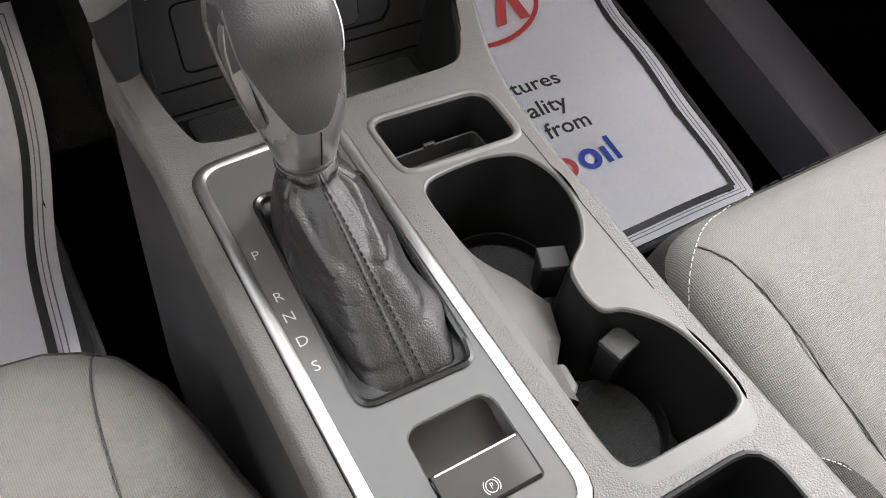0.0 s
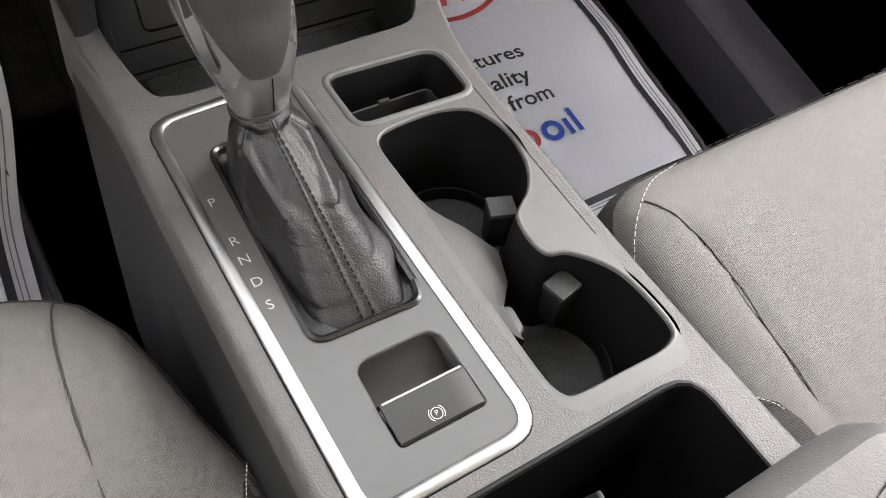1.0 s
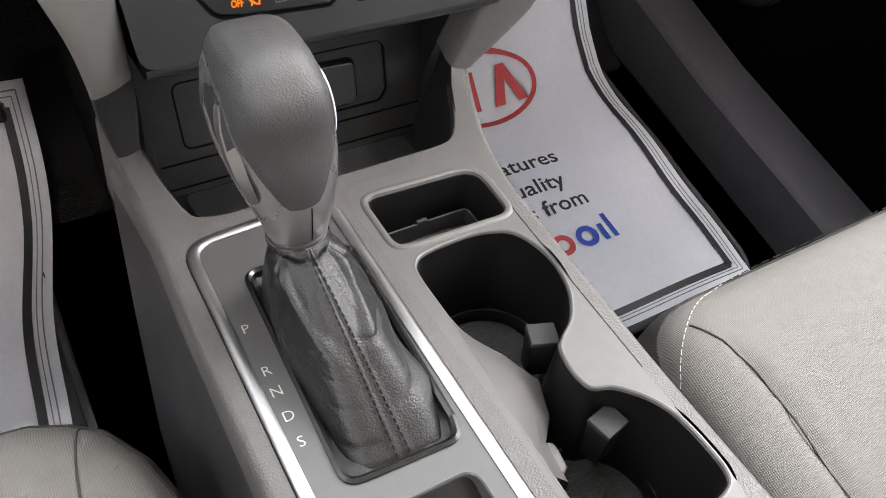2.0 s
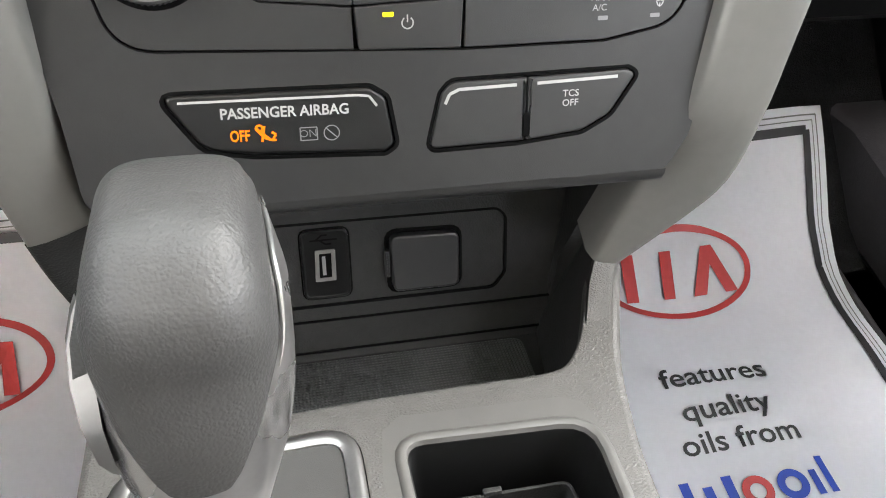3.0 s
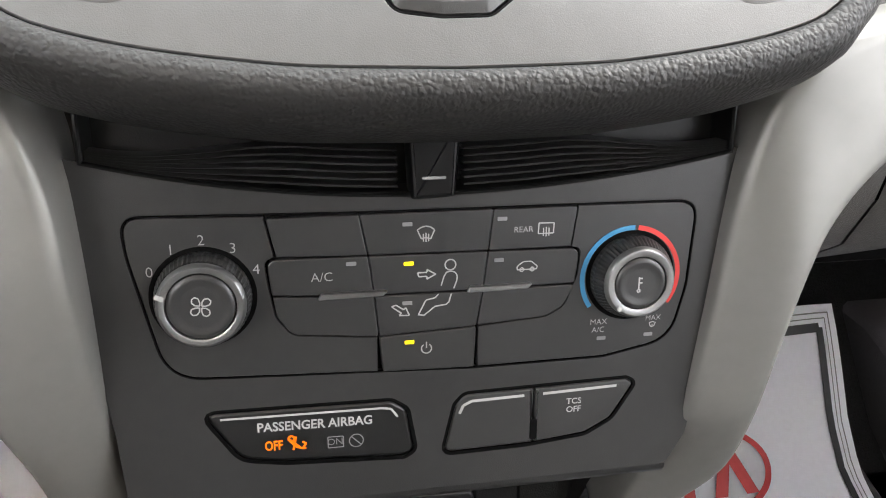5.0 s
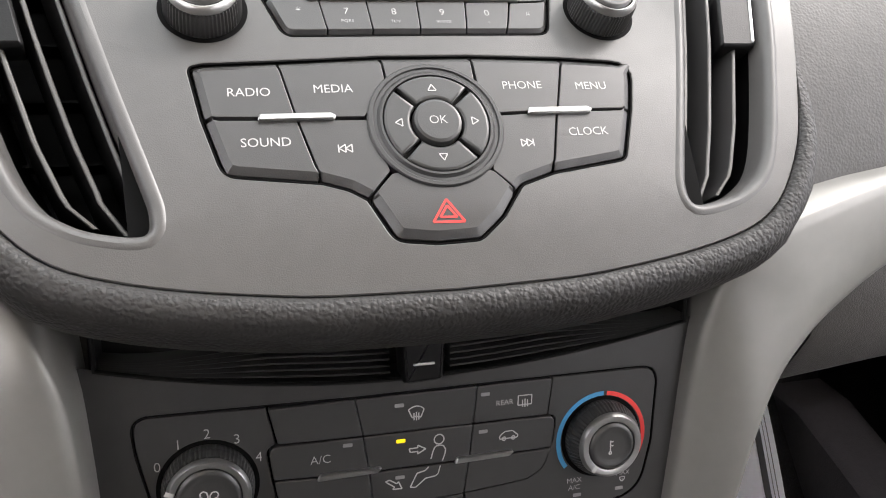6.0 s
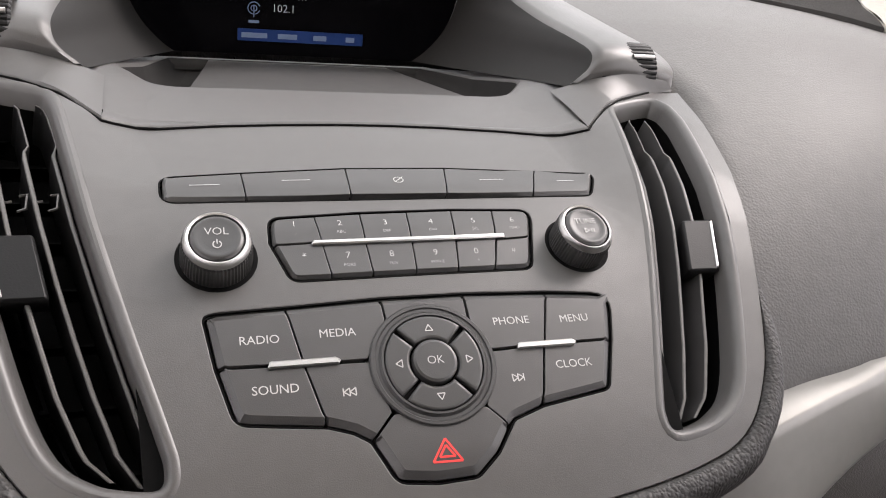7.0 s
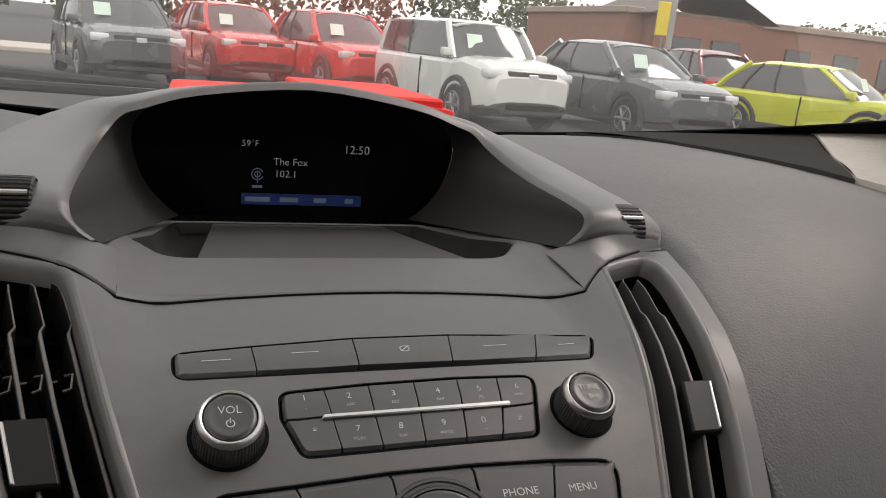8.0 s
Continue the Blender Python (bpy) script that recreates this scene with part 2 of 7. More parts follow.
def slab(loop, at, h0, h1, bevel=0.6, bm=None):
    """A solid piece with a rounded top edge."""
    b = min(bevel, abs(h1 - h0) * 0.45)
    return rings(bm or bmesh.new(), loop, [(0, h0), (0, h1 - b), (-0.3 * b, h1 - 0.3 * b), (-b, h1)], at, True, True)


def plate(outer, holes, at, h=0.0, cuts=(), xcuts=(), bm=None):
    """A sheet with holes, laid on a surface; cuts: lines along which it may bend."""
    b2 = bmesh.new()
    for loop in (outer, *holes):
        vs = [b2.verts.new((p.x, p.y, 0)) for p in loop]
        for i in range(len(vs)):
            b2.edges.new((vs[i - 1], vs[i]))
    bmesh.ops.triangle_fill(b2, use_beauty=True, use_dissolve=False, edges=b2.edges[:])
    for axis, rows in ((1, cuts), (0, xcuts)):
        for c in rows:
            co, no = [0, 0, 0], [0, 0, 0]
            co[axis], no[axis] = c, 1
            bmesh.ops.bisect_plane(b2, geom=b2.verts[:] + b2.edges[:] + b2.faces[:], plane_co=co, plane_no=no)
    for v in b2.verts:
        v.co = at(v.co.x, v.co.y, h)
    if bm is None:
        return b2
    me = bpy.data.meshes.new("tmp")
    b2.to_mesh(me)
    b2.free()
    bm.from_mesh(me)
    bpy.data.meshes.remove(me)
    return bm


def grid(rows, bm=None, closed=False):
    """A skin over rows of points."""
    bm = bm or bmesh.new()
    vs = [[bm.verts.new(p) for p in row] for row in rows]
    for a, b in zip(vs, vs[1:]):
        for i in range(len(a) - (0 if closed else 1)):
            j = (i + 1) % len(a)
            bm.faces.new((a[i], a[j], b[j], b[i]))
    return bm


def solid(rows, thick, name="skin"):
    """A skin with thickness, grown along its normals away from the viewer's side."""
    bm = grid(rows)
    bmesh.ops.recalc_face_normals(bm, faces=bm.faces)
    bmesh.ops.solidify(bm, geom=bm.faces[:], thickness=thick)
    return bm


def tube(pts, r, n=8, bm=None, cap=True):
    """A round bar along points."""
    bm = bm or bmesh.new()
    P, last = [Vector(p) for p in pts], None
    rr = r if isinstance(r, (list, tuple)) else [r] * len(P)
    for i, p in enumerate(P):
        d = (P[min(i + 1, len(P) - 1)] - P[max(i - 1, 0)]).normalized()
        a = d.orthogonal() if last is None else (a - d * a.dot(d))
        a.normalize()
        b = d.cross(a)
        ring = [bm.verts.new(p + rr[i] * (a * math.cos(2 * math.pi * j / n) + b * math.sin(2 * math.pi * j / n))) for j in range(n)]
        if last:
            for j in range(n):
                bm.faces.new((last[j - 1], last[j], ring[j], ring[j - 1]))
        elif cap:
            bm.faces.new(ring)
        last = ring
    if cap:
        bm.faces.new(last)
    return bm


def block(x0, y0, z0, x1, y1, z1, bevel=0.0, seg=2, bm=None):
    b2 = bmesh.new()
    bmesh.ops.create_cube(b2, size=1)
    for v in b2.verts:
        v.co = Vector(((x0 + x1) / 2 + v.co.x * (x1 - x0), (y0 + y1) / 2 + v.co.y * (y1 - y0), (z0 + z1) / 2 + v.co.z * (z1 - z0)))
    if bevel:
        bmesh.ops.bevel(b2, geom=b2.edges[:], offset=bevel, segments=seg, affect='EDGES', profile=0.5)
    if bm is None:
        return b2
    me = bpy.data.meshes.new("tmp")
    b2.to_mesh(me)
    b2.free()
    bm.from_mesh(me)
    bpy.data.meshes.remove(me)
    return bm


def words(body, size, x, y, at, h, material, parent, name="lettering", turn=0.0, label="", wide=1.0, bold=-0.008, width=0.0):
    """Writing laid on a surface, centred at (x, y); size is the capital's height in mm."""
    cu = bpy.data.curves.new("tmp_text", 'FONT')
    cu.body, cu.size, cu.align_x, cu.align_y, cu.offset = body, 1.0, 'CENTER', 'CENTER', bold
    cu.resolution_u = 3
    ob = bpy.data.objects.new("tmp_text", cu)
    scene.collection.objects.link(ob)
    me = bpy.data.meshes.new_from_object(ob.evaluated_get(bpy.context.evaluated_depsgraph_get()))
    bpy.data.objects.remove(ob)
    bpy.data.curves.remove(cu)
    c, s, k = math.cos(radians(turn)), math.sin(radians(turn)), size / 0.70
    if width:
        xs = [v.co.x for v in me.vertices]
        wide = width / k / (max(xs) - min(xs))
    for v in me.vertices:
        u, w = v.co.x * k * wide, v.co.y * k
        v.co = at(x + u * c - w * s, y + u * s + w * c, h)
    me.materials.append(material)
    me.name = name
    ob = new(name, me)
    ob.parent = parent
    if label:
        ob["label"] = label
    return ob


def bar2(x0, y0, x1, y1, w):
    """The outline of a thin stroke from point to point."""
    a, b = Vector((x0, y0)), Vector((x1, y1))
    d = (b - a).normalized()
    n = Vector((-d.y, d.x)) * w / 2
    return [a - n, b - n, b + n, a + n]


def shrink(at, cx, cy, k):
    """The same surface, drawn smaller about one point."""
    return lambda u, v, h=0.0: at(cx + (u - cx) * k, cy + (v - cy) * k, h)


def strokes(lines, w, at, h, material, parent, name="symbol", label=""):
    """A printed symbol of thin strokes; each line is a row of points."""
    bm = bmesh.new()
    for line in lines:
        for (x0, y0), (x1, y1) in zip(line, line[1:]):
            if (x0, y0) != (x1, y1):
                bm.faces.new([bm.verts.new(at(p.x, p.y, h)) for p in bar2(x0, y0, x1, y1, w)])
    return part(name, bm, material, parent, label, smooth=False)


def arc(x, y, r, a0, a1, n=14):
    return [(x + r * math.cos(radians(a0 + (a1 - a0) * i / n)), y + r * math.sin(radians(a0 + (a1 - a0) * i / n))) for i in range(n + 1)]


# ---- the car's shell ----
def sheet(name, rows, material, label, kind="structure", thick=0.012, category=""):
    bm = grid([[Vector(p) for p in row] for row in rows])
    bmesh.ops.solidify(bm, geom=bm.faces[:], thickness=thick)
    ob = part(name, bm, material)
    return tagged(ob, label, category or name.replace("_", " "), kind=kind)


ground = part("ground", plate([Vector(p) for p in ((-4e5, -4e5), (4e5, -4e5), (4e5, 4e5), (-4e5, 4e5))], [], flat, -400),
              mat("asphalt", (0.05, 0.05, 0.052), 0.85, bump=0.5, bscale=90, var=0.3, scale=0.6, bdist=0.01))
tagged(ground, "dark worn asphalt of a car park", "ground", kind="structure")

FLOOR_THICK = 0.012
FLOOR = [(-1.2, -0.037), (0.0, -0.037), (0.74, -0.037), (0.80, -0.017), (0.93, 0.073), (1.04, 0.153), (1.08, 0.25), (1.09, 0.8)]
sheet("floor", [[(x, y, z) for y, z in FLOOR] for x in (-0.80, -0.4, 0.0, 0.4, 0.80)], CARPET, "black carpeted car floor rising to the toe board", thick=FLOOR_THICK)
for side, nm in ((1, "wall_right"), (-1, "wall_left")):
    X = 0.80 * side
    # Raised above the door belt where unseen, to hold back side light.
    top = ((-1.2, 0.9), (-0.05, 0.9), (0.1, 0.62), (0.45, 0.62), (0.5, 0.62), (0.85, 0.62), (1.09, 0.8)) if side > 0 else ((-1.2, 1.0), (0.2, 1.0), (0.3, 1.1), (0.45, 1.1), (0.5, 0.8), (0.85, 0.8), (1.09, 0.8))
    sheet(nm, [[(X, y, -0.04), (X, y, 0.36), (X * 1.02, y, z)] for y, z in top], LINING,
          "dark plastic front door lining below the side window" if side > 0 else "unseen plain wall raised on the driver's side to block light", thick=0.03)
    x0, x1 = sorted((X, X - 0.07 * side))
    door_rest = part("door_pull", block(x0, -0.3, 0.36, x1, 0.42, 0.44, 0.02, 3), DARK)
    tagged(door_rest, "dark padded pull on the door lining", "door pull", group="door pulls")
    sill = part("door_sill", rings(bmesh.new(), rounded([(-700, -37), (1000, -37), (1000, 70), (880, 96), (600, 74), (-700, 70)], [4, 4, 30, 40, 40, 20], 6), [(0, 0), (0, 76), (-4, 84), (-10, 88)], lambda u, v, h, X=X, side=side: Vector((X - side * h / 1000, u / 1000, v / 1000)), True, True), LINING)
    tagged(sill, "dark grey plastic door sill beside the carpet", "door sill", group="door sills")
    kick = part("door_speaker", rings(bmesh.new(), circle(690, 230, 88, 40), [(0, 0), (0, 5), (-3, 7), (-10, 4), (-40, 6)], lambda u, v, h, X=X, side=side: Vector((X - side * h / 1000, u / 1000, v / 1000)), True, True), BLACK)
    tagged(kick, "round black speaker grille low in the door lining", "speaker", group="door speakers")
sheet("ceiling", [[(x, y, 1.29 - 0.05 * (x / 0.6) ** 2 + z) for y, z in ((-1.2, -0.03), (-0.6, 0.0), (0.0, 0.0), (0.36, -0.02))] for x in (-0.62, -0.3, 0, 0.3, 0.62)],
      PILLARCLOTH, "pale cloth roof lining", thick=0.03)
# Unseen wall added to keep rear light off the centre stack.
sheet("wall_rear", [[(x, -0.58, -0.02), (x, -0.62, 0.45), (x * 0.98, -0.72, 1.12)] for x in (-0.8, 0, 0.58)], DARK, "unseen dark wall added behind the front seats to block light")
for side, nm in ((-1, "pillar_left"), (1, "pillar_right")):
    rows = []
    for y, z, x in ((1.10, 0.80, 0.86), (0.95, 0.93, 0.80), (0.66, 1.10, 0.70), (0.34, 1.26, 0.62)):
        rows.append([(side * (x + 0.05), y - 0.06, z - 0.03), (side * (x + 0.0), y - 0.055, z - 0.01), (side * (x - 0.04), y - 0.01, z + 0.015), (side * (x - 0.035), y + 0.02, z + 0.03)])
    sheet(nm, rows, PILLARCLOTH, "pale trimmed windscreen pillar", thick=0.015)

GLASS = bpy.data.materials.new("windscreen_glass")
GLASS.use_nodes = True
gt = GLASS.node_tree
gt.nodes.remove(gt.nodes["Principled BSDF"])
clear, gloss, fres, gmix = (gt.nodes.new("ShaderNode" + k) for k in ("BsdfTransparent", "BsdfGlossy", "Fresnel", "MixShader"))
clear.inputs[0].default_value = (0.70, 0.735, 0.715, 1)
gloss.inputs["Roughness"].default_value = 0.0
fres.inputs[0].default_value = 1.75
gt.links.new(fres.outputs[0], gmix.inputs[0])
gt.links.new(clear.outputs[0], gmix.inputs[1])
gt.links.new(gloss.outputs[0], gmix.inputs[2])
# Translucent film added for the pale veil of reflections on the glass.
haze, veiled = gt.nodes.new("ShaderNodeBsdfTranslucent"), gt.nodes.new("ShaderNodeMixShader")
haze.inputs[0].default_value = (0.8, 0.8, 0.78, 1)
veiled.inputs[0].default_value = 0.035
gt.links.new(gmix.outputs[0], veiled.inputs[1])
gt.links.new(haze.outputs[0], veiled.inputs[2])
gt.links.new(veiled.outputs[0], gt.nodes["Material Output"].inputs[0])


def screen_at(x, k):
    """The windscreen's inner face: x, and k from its base (0) to its top edge (1)."""
    half = 0.78 - 0.16 * k
    return Vector((x * half, 1.085 - 0.10 * x * x * (1 - 0.4 * k) - 0.74 * k, 0.825 + 0.065 * x * x + 0.455 * k + 0.05 * k * (1 - k)))


rows = [[screen_at(-1 + i / 8, j / 8) for i in range(17)] for j in range(9)]
windscreen = part("windshield", grid(rows), GLASS)
if windscreen.data.polygons[0].normal.z > 0:
    windscreen.data.flip_normals()
windscreen.visible_shadow = False
tagged(windscreen, "clear slanted windscreen glass above the dashboard", "windshield", kind="structure")
frit = part("trim", solid([[screen_at(-1 + i / 8, k) + Vector((0, -0.006, -0.005)) for i in range(17)] for k in (-0.03, 0.02)], 0.002), GAP)
tagged(frit, "black border along the foot of the windscreen", "trim", kind="structure")

# ---- centre console ----
console = thing("center_console", "grey grained plastic centre console between the front seats", "console")


def loopv(pts):
    return [Vector(p) for p in pts]


TRIM_OUT = rounded([(-124, -5), (-30, -5), (-30, 267), (-124, 262)], [16, 20, 16, 20], 6)
CUPS = spline([(-4, 2.2), (20, 1.6), (44, 1.2), (54, 3), (60, 8), (61.5, 22), (60, 44), (54, 59), (42, 72.5), (33, 76), (29.3, 81), (28.2, 92), (31, 106), (38, 113), (49, 121), (59, 136), (64, 154), (64, 172), (57, 190), (44, 197),
               (28, 199.5), (2, 198), (-8, 193), (-11, 182), (-11, 150), (-12.5, 100), (-14.5, 40), (-14.5, 16), (-11.6, 5.4)], 4, True)
SLOT = rounded([(-12, 209), (64, 207), (66, 251), (-12, 254)], [8, 8, 14, 8])
BIN = rounded([(-110, -130), (48, -130), (49, -18), (-110, -18)], [4, 4, 16, 4])
EDGE_R = [(72, -130), (69, -50), (69.5, 60), (72, 120), (74.5, 181), (77.5, 225), (81.5, 250), (90, 284), (104, 320), (118, 352)]
TRAY = [(106, 353), (96, 336), (84, 308), (72, 288), (58, 280.5), (20, 280), (-40, 278.5), (-80, 275), (-103, 278), (-113, 290), (-121, 350)]
EDGE_L = [(-137, 352), (-132, 287), (-133, 226), (-133, 160), (-133, 100), (-133, 30), (-133, -130)]
top_outline = loopv(spline(EDGE_R, 3) + spline(TRAY, 3) + spline(EDGE_L, 2))
bm = plate(top_outline, [TRIM_OUT, outset(CUPS, 4), outset(SLOT, 5), outset(BIN, 4)], CON, 0)
# rolled outer edges
ER = loopv(spline(EDGE_R, 3))
EL = loopv(spline(EDGE_L, 2))
for edge, sx in ((ER, 1), (EL, -1)):
    rows = [[CON(p.x + sx * d, p.y, h) for p in edge] for d, h in ((0, 0), (1.8, -0.5), (3.4, -2), (4.4, -4.5), (5, -9), (6, -22))]
    grid(rows, bm)
# rim down into the tray
rows = [[CON(p.x + (q.x * d), p.y + q.y * d, h) for p, q in zip(loopv(spline(TRAY, 3)), [Vector((0, 1))] * 99)] for d, h in ((0, 0), (1.6, -0.6), (2.6, -2.2), (3, -5), (3, -60))]
grid(rows, bm)
part("top_panel", bm, GRAIN, console)
# sides
for sx, edge, nm in ((1, EDGE_R, "side_panel"), (-1, EDGE_L, "side_panel")):
    rows = []
    for d, dz in ((4.5, -10), (8, -40), (14, -140), (22, -300), (24, -560)):
        rows.append([CON(p.x + sx * d, p.y, dz) for p in loopv(spline(edge, 2))])
    part(nm, grid(rows), DARK, console)

# ring and plate of the gear selector
part("trim_ring", rings(bmesh.new(), TRIM_OUT, [(0.4, -4), (0.4, 0.6), (-0.4, 1.6), (-2.2, 2.2), (-4.6, 2.0), (-6.4, 1.0), (-7, -3)], CON), CHROME, console, "satin chrome ring")
part("ring_gap", rings(bmesh.new(), TRIM_OUT, [(1.0, -3), (1.0, 0.15), (0, 0.15), (0, -3)], CON), GAP, console)
PLATE_OUT = outset(TRIM_OUT, -6.6)
BOOT = rounded([(-104, 84), (-44, 82), (-41, 95), (-36, 218), (-45, 226), (-100, 227)], [10, 10, 6, 8, 8, 10], 5)
BRAKE = rounded([(-94, 18), (-46, 18), (-46, 67), (-93, 67)], [4, 4, 9, 9], 5)
bm = plate(PLATE_OUT, [BOOT, BRAKE], CON, 0.2)
rings(bm, BRAKE, [(0, 0.2), (-0.8, -0.6), (-1, -10)], CON)
part("shift_plate", bm, PLATE, console, "satin grey selector plate")
part("boot_surround", rings(bmesh.new(), BOOT, [(0.8, 0.2), (0.8, 1.4), (-1.0, 2.4), (-2.8, 1.4), (-3.4, -6)], CON), GLOSSBLACK, console, "glossy black boot surround")
for ch, v in (("P", 189), ("R", 159.5), ("N", 146), ("D", 130.5), ("S", 115)):
    words(ch, 6.0, -112, v, CON, 0.5, WHITE, console, "selector_letter")

# parking brake switch
bm = bmesh.new()
grid([[CON(u, v, h) for u in (-95, -93.6, -92, -70, -48, -46.4, -45)] for v, h in ((70, 0), (67, -0.8), (65.5, -3), (62, -7.5), (56, -12), (48, -15), (40, -16), (17, -16))], bm)
for side in (-1, 1):
    grid([[CON(-69.7 + side * w, v, h) for v in (17, 40, 56, 68)] for w, h in ((23.4, 0), (23.2, -3), (22.6, -17))], bm)
part("switch_well", bm, mat("well_plastic", (0.012, 0.012, 0.0118), 0.3, var=0.1, bump=0.1, bscale=1500, spec=0.5), console, angle=50)
brake_switch = new("parking_brake_switch")
brake_switch.parent = console
rows = []
for v, h in ((18.8, -6), (19.2, -1.5), (20.5, 0.6), (24, 1.2), (32, 1.8), (38, 2.4), (40.5, 2.7), (41.6, 2.0), (42.4, -2), (43, -9)):
    rows.append([CON(u, v, h - (0.9 if abs(u + 70) > 22.4 else 0)) for u in (-92.6, -92.2, -90.5, -80, -70, -60, -49, -47.4, -47)])
part("switch_button", grid(rows), mat("switch_plastic", (0.020, 0.0198, 0.0192), 0.5, var=0.08, bump=0.12, bscale=2000, spec=0.3), brake_switch)
part("switch_line", grid([[CON(u, v, h) for u in (-91, -70, -48.6)] for v, h in ((39.9, 2.85), (40.7, 2.85), (41.2, 2.3))]), CHROME, brake_switch, "thin bright edge line")
words("P", 2.7, -70.6, 25.4, CON, 1.75, WHITE, brake_switch, "brake_symbol")
strokes([arc(-70.6, 25.4, 2.8, 0, 360, 20), arc(-70.6, 25.4, 3.9, 130, 230, 8), arc(-70.6, 25.4, 3.9, -50, 50, 8)], 0.42, lambda u, v, h: CON(u, v, 1.45 + 0.075 * (v - 24)), 0.1, WHITE, brake_switch, "brake_symbol")

# cup holders
part("cup_holder_rim", rings(bmesh.new(), CUPS, [(2.2, 0.12), (1.2, 0.25), (0.3, -0.3), (-0.2, -2)], CON), SMOOTH, console)
GROOVE = spline([Vector(p) for p in ((50, -10.5), (59, -7), (62, 6), (62.4, 37), (63, 64), (64.6, 120), (66.6, 176), (68.4, 225), (69.4, 250), (66, 263))], 4)
band = GROOVE + loopv([(58, 267), (-12, 269), (-20, 262), (-23, 240), (-21, 190), (-19, 100), (-19.5, 20), (-17, 0), (-8, -8)])
part("cup_surround", plate(band, [outset(CUPS, 2.2), outset(SLOT, 5)], CON, 0.12), SMOOTH, console, "smooth panel round the cup holders")
part("panel_groove", grid([[CON(p.x + d, p.y, h) for p in GROOVE[17:-8]] for d, h in ((-0.1, 0.2), (0.05, 0.42), (0.55, 0.42), (0.7, 0.2))]), DARK, console, "dark joint beside the cup holders")
part("cup_holder_wall", rings(bmesh.new(), CUPS, [(-0.2, -2), (-0.8, -8), (-2.5, -40), (-4, -62), (-4.2, -68)], CON, False, True), BLACK, console, "gloss black cup holder well")
for cu, cv, r in ((24, 152, 33), (20, 42, 34)):
    part("cup_mat", slab(circle(cu, cv, r), CON, -67.5, -65.5), RUBBER, console, "ribbed rubber cup mat")
    part("cup_collar", rings(bmesh.new(), circle(cu, cv, r + 4), [(0.6, -60), (0, -58), (-1.2, -58), (-1.6, -60), (-1.8, -67)], CON), BLACK, console)
# the two grey lobes along the inner wall, and the rubber fingers
DIV_TOP = spline([Vector(p) for p in ((-11, 160), (-11.4, 140), (-12, 118), (-13, 96), (-14, 78), (-15, 62), (-15.6, 46))], 4)
foot_pts = loopv([(-4, 166), (8, 146), (17, 131), (25, 108), (17, 86), (6, 74), (3, 50)])
DIV_FOOT = [foot_pts[i].lerp(foot_pts[i + 1], j / 4) for i in range(6) for j in range(4)] + foot_pts[-1:]
rows = [[CON(*p.lerp(q, k), h) for p, q in zip(DIV_TOP, DIV_FOOT)] for k, h in ((0, -0.4), (0.04, -1.2), (0.5, -14), (0.96, -27), (1.0, -29), (1.0, -66))]
part("cup_divider", grid(rows), SMOOTH, console, "grey sloping cup divider", angle=14)
part("divider_step", rings(bmesh.new(), rounded([(-6, 50), (9, 58), (11, 74), (-4, 76)], 4), [(0, -66), (0, -31), (-1, -30)], CON, False, True), SMOOTH, console)
for fu, fv, tw in ((38, 127, -20), (36.5, 64.5, 12)):
    bm = bmesh.new()
    c, s = math.cos(radians(tw)), math.sin(radians(tw))

    def finger(u, v, h, fu=fu, fv=fv, c=c, s=s):
        return CON(fu + u * c - v * s, fv + u * s + v * c, h)
    # Sides coloured black for shade, top slab paler as if lit from above.
    rings(bm, box2(-8.2, -7.2, 8.2, 7.2, 1.2), [(-2, -48), (0, -19), (-0.6, -18)], finger, True, True)
    part("cup_finger", bm, BLACK, console, "hinged cup finger, its sides blackened for shade")
    part("finger_lit_top", slab(box2(-8.5, -7.5, 8.5, 7.5, 1.0), finger, -18.4, -15.4, 0.8), DARK, console, "finger top coloured paler, as lit from above")
# slot in front of the cups
bm = rings(bmesh.new(), SLOT, [(5.2, 0.1), (4.4, 0.9), (2.6, 1.3), (0.8, 0.6), (0, -1.5)], CON)
part("slot_rim", bm, SMOOTH, console)
part("slot_wall", rings(bmesh.new(), SLOT, [(0, -1.5), (-0.8, -4), (-2, -34), (-2.2, -36)], CON, False, True), BLACK, console)
part("slot_tray", rings(bmesh.new(), box2(-6, 213, 56, 240, 5), [(0, -34), (0, -21), (-0.6, -20.4), (-1.4, -21), (-1.6, -33)], CON), DARK, console)
part("slot_mat", slab(box2(-4, 215, 54, 238, 4), CON, -35.6, -33), RUBBER, console)
part("slot_latch", slab(box2(18, 238.6, 26, 241.4, 0.6), CON, -26, -19), DARK, console)
# bin under the armrest
bm = rings(bmesh.new(), BIN, [(4, 0), (3, 1.8), (1.4, 2.0), (0.4, 1), (0, -3)], CON)
part("bin_rim", bm, BLACK, console)
part("bin_wall", rings(bmesh.new(), BIN, [(0, -3), (-2, -50), (-6, -120), (-14, -128)], CON, False, True), BLACK, console, "deep black storage bin")
part("bin_rib", block(-0.02, 0.03, 0.42, -0.017, 0.05, 0.50, 0.001), DARK, console)

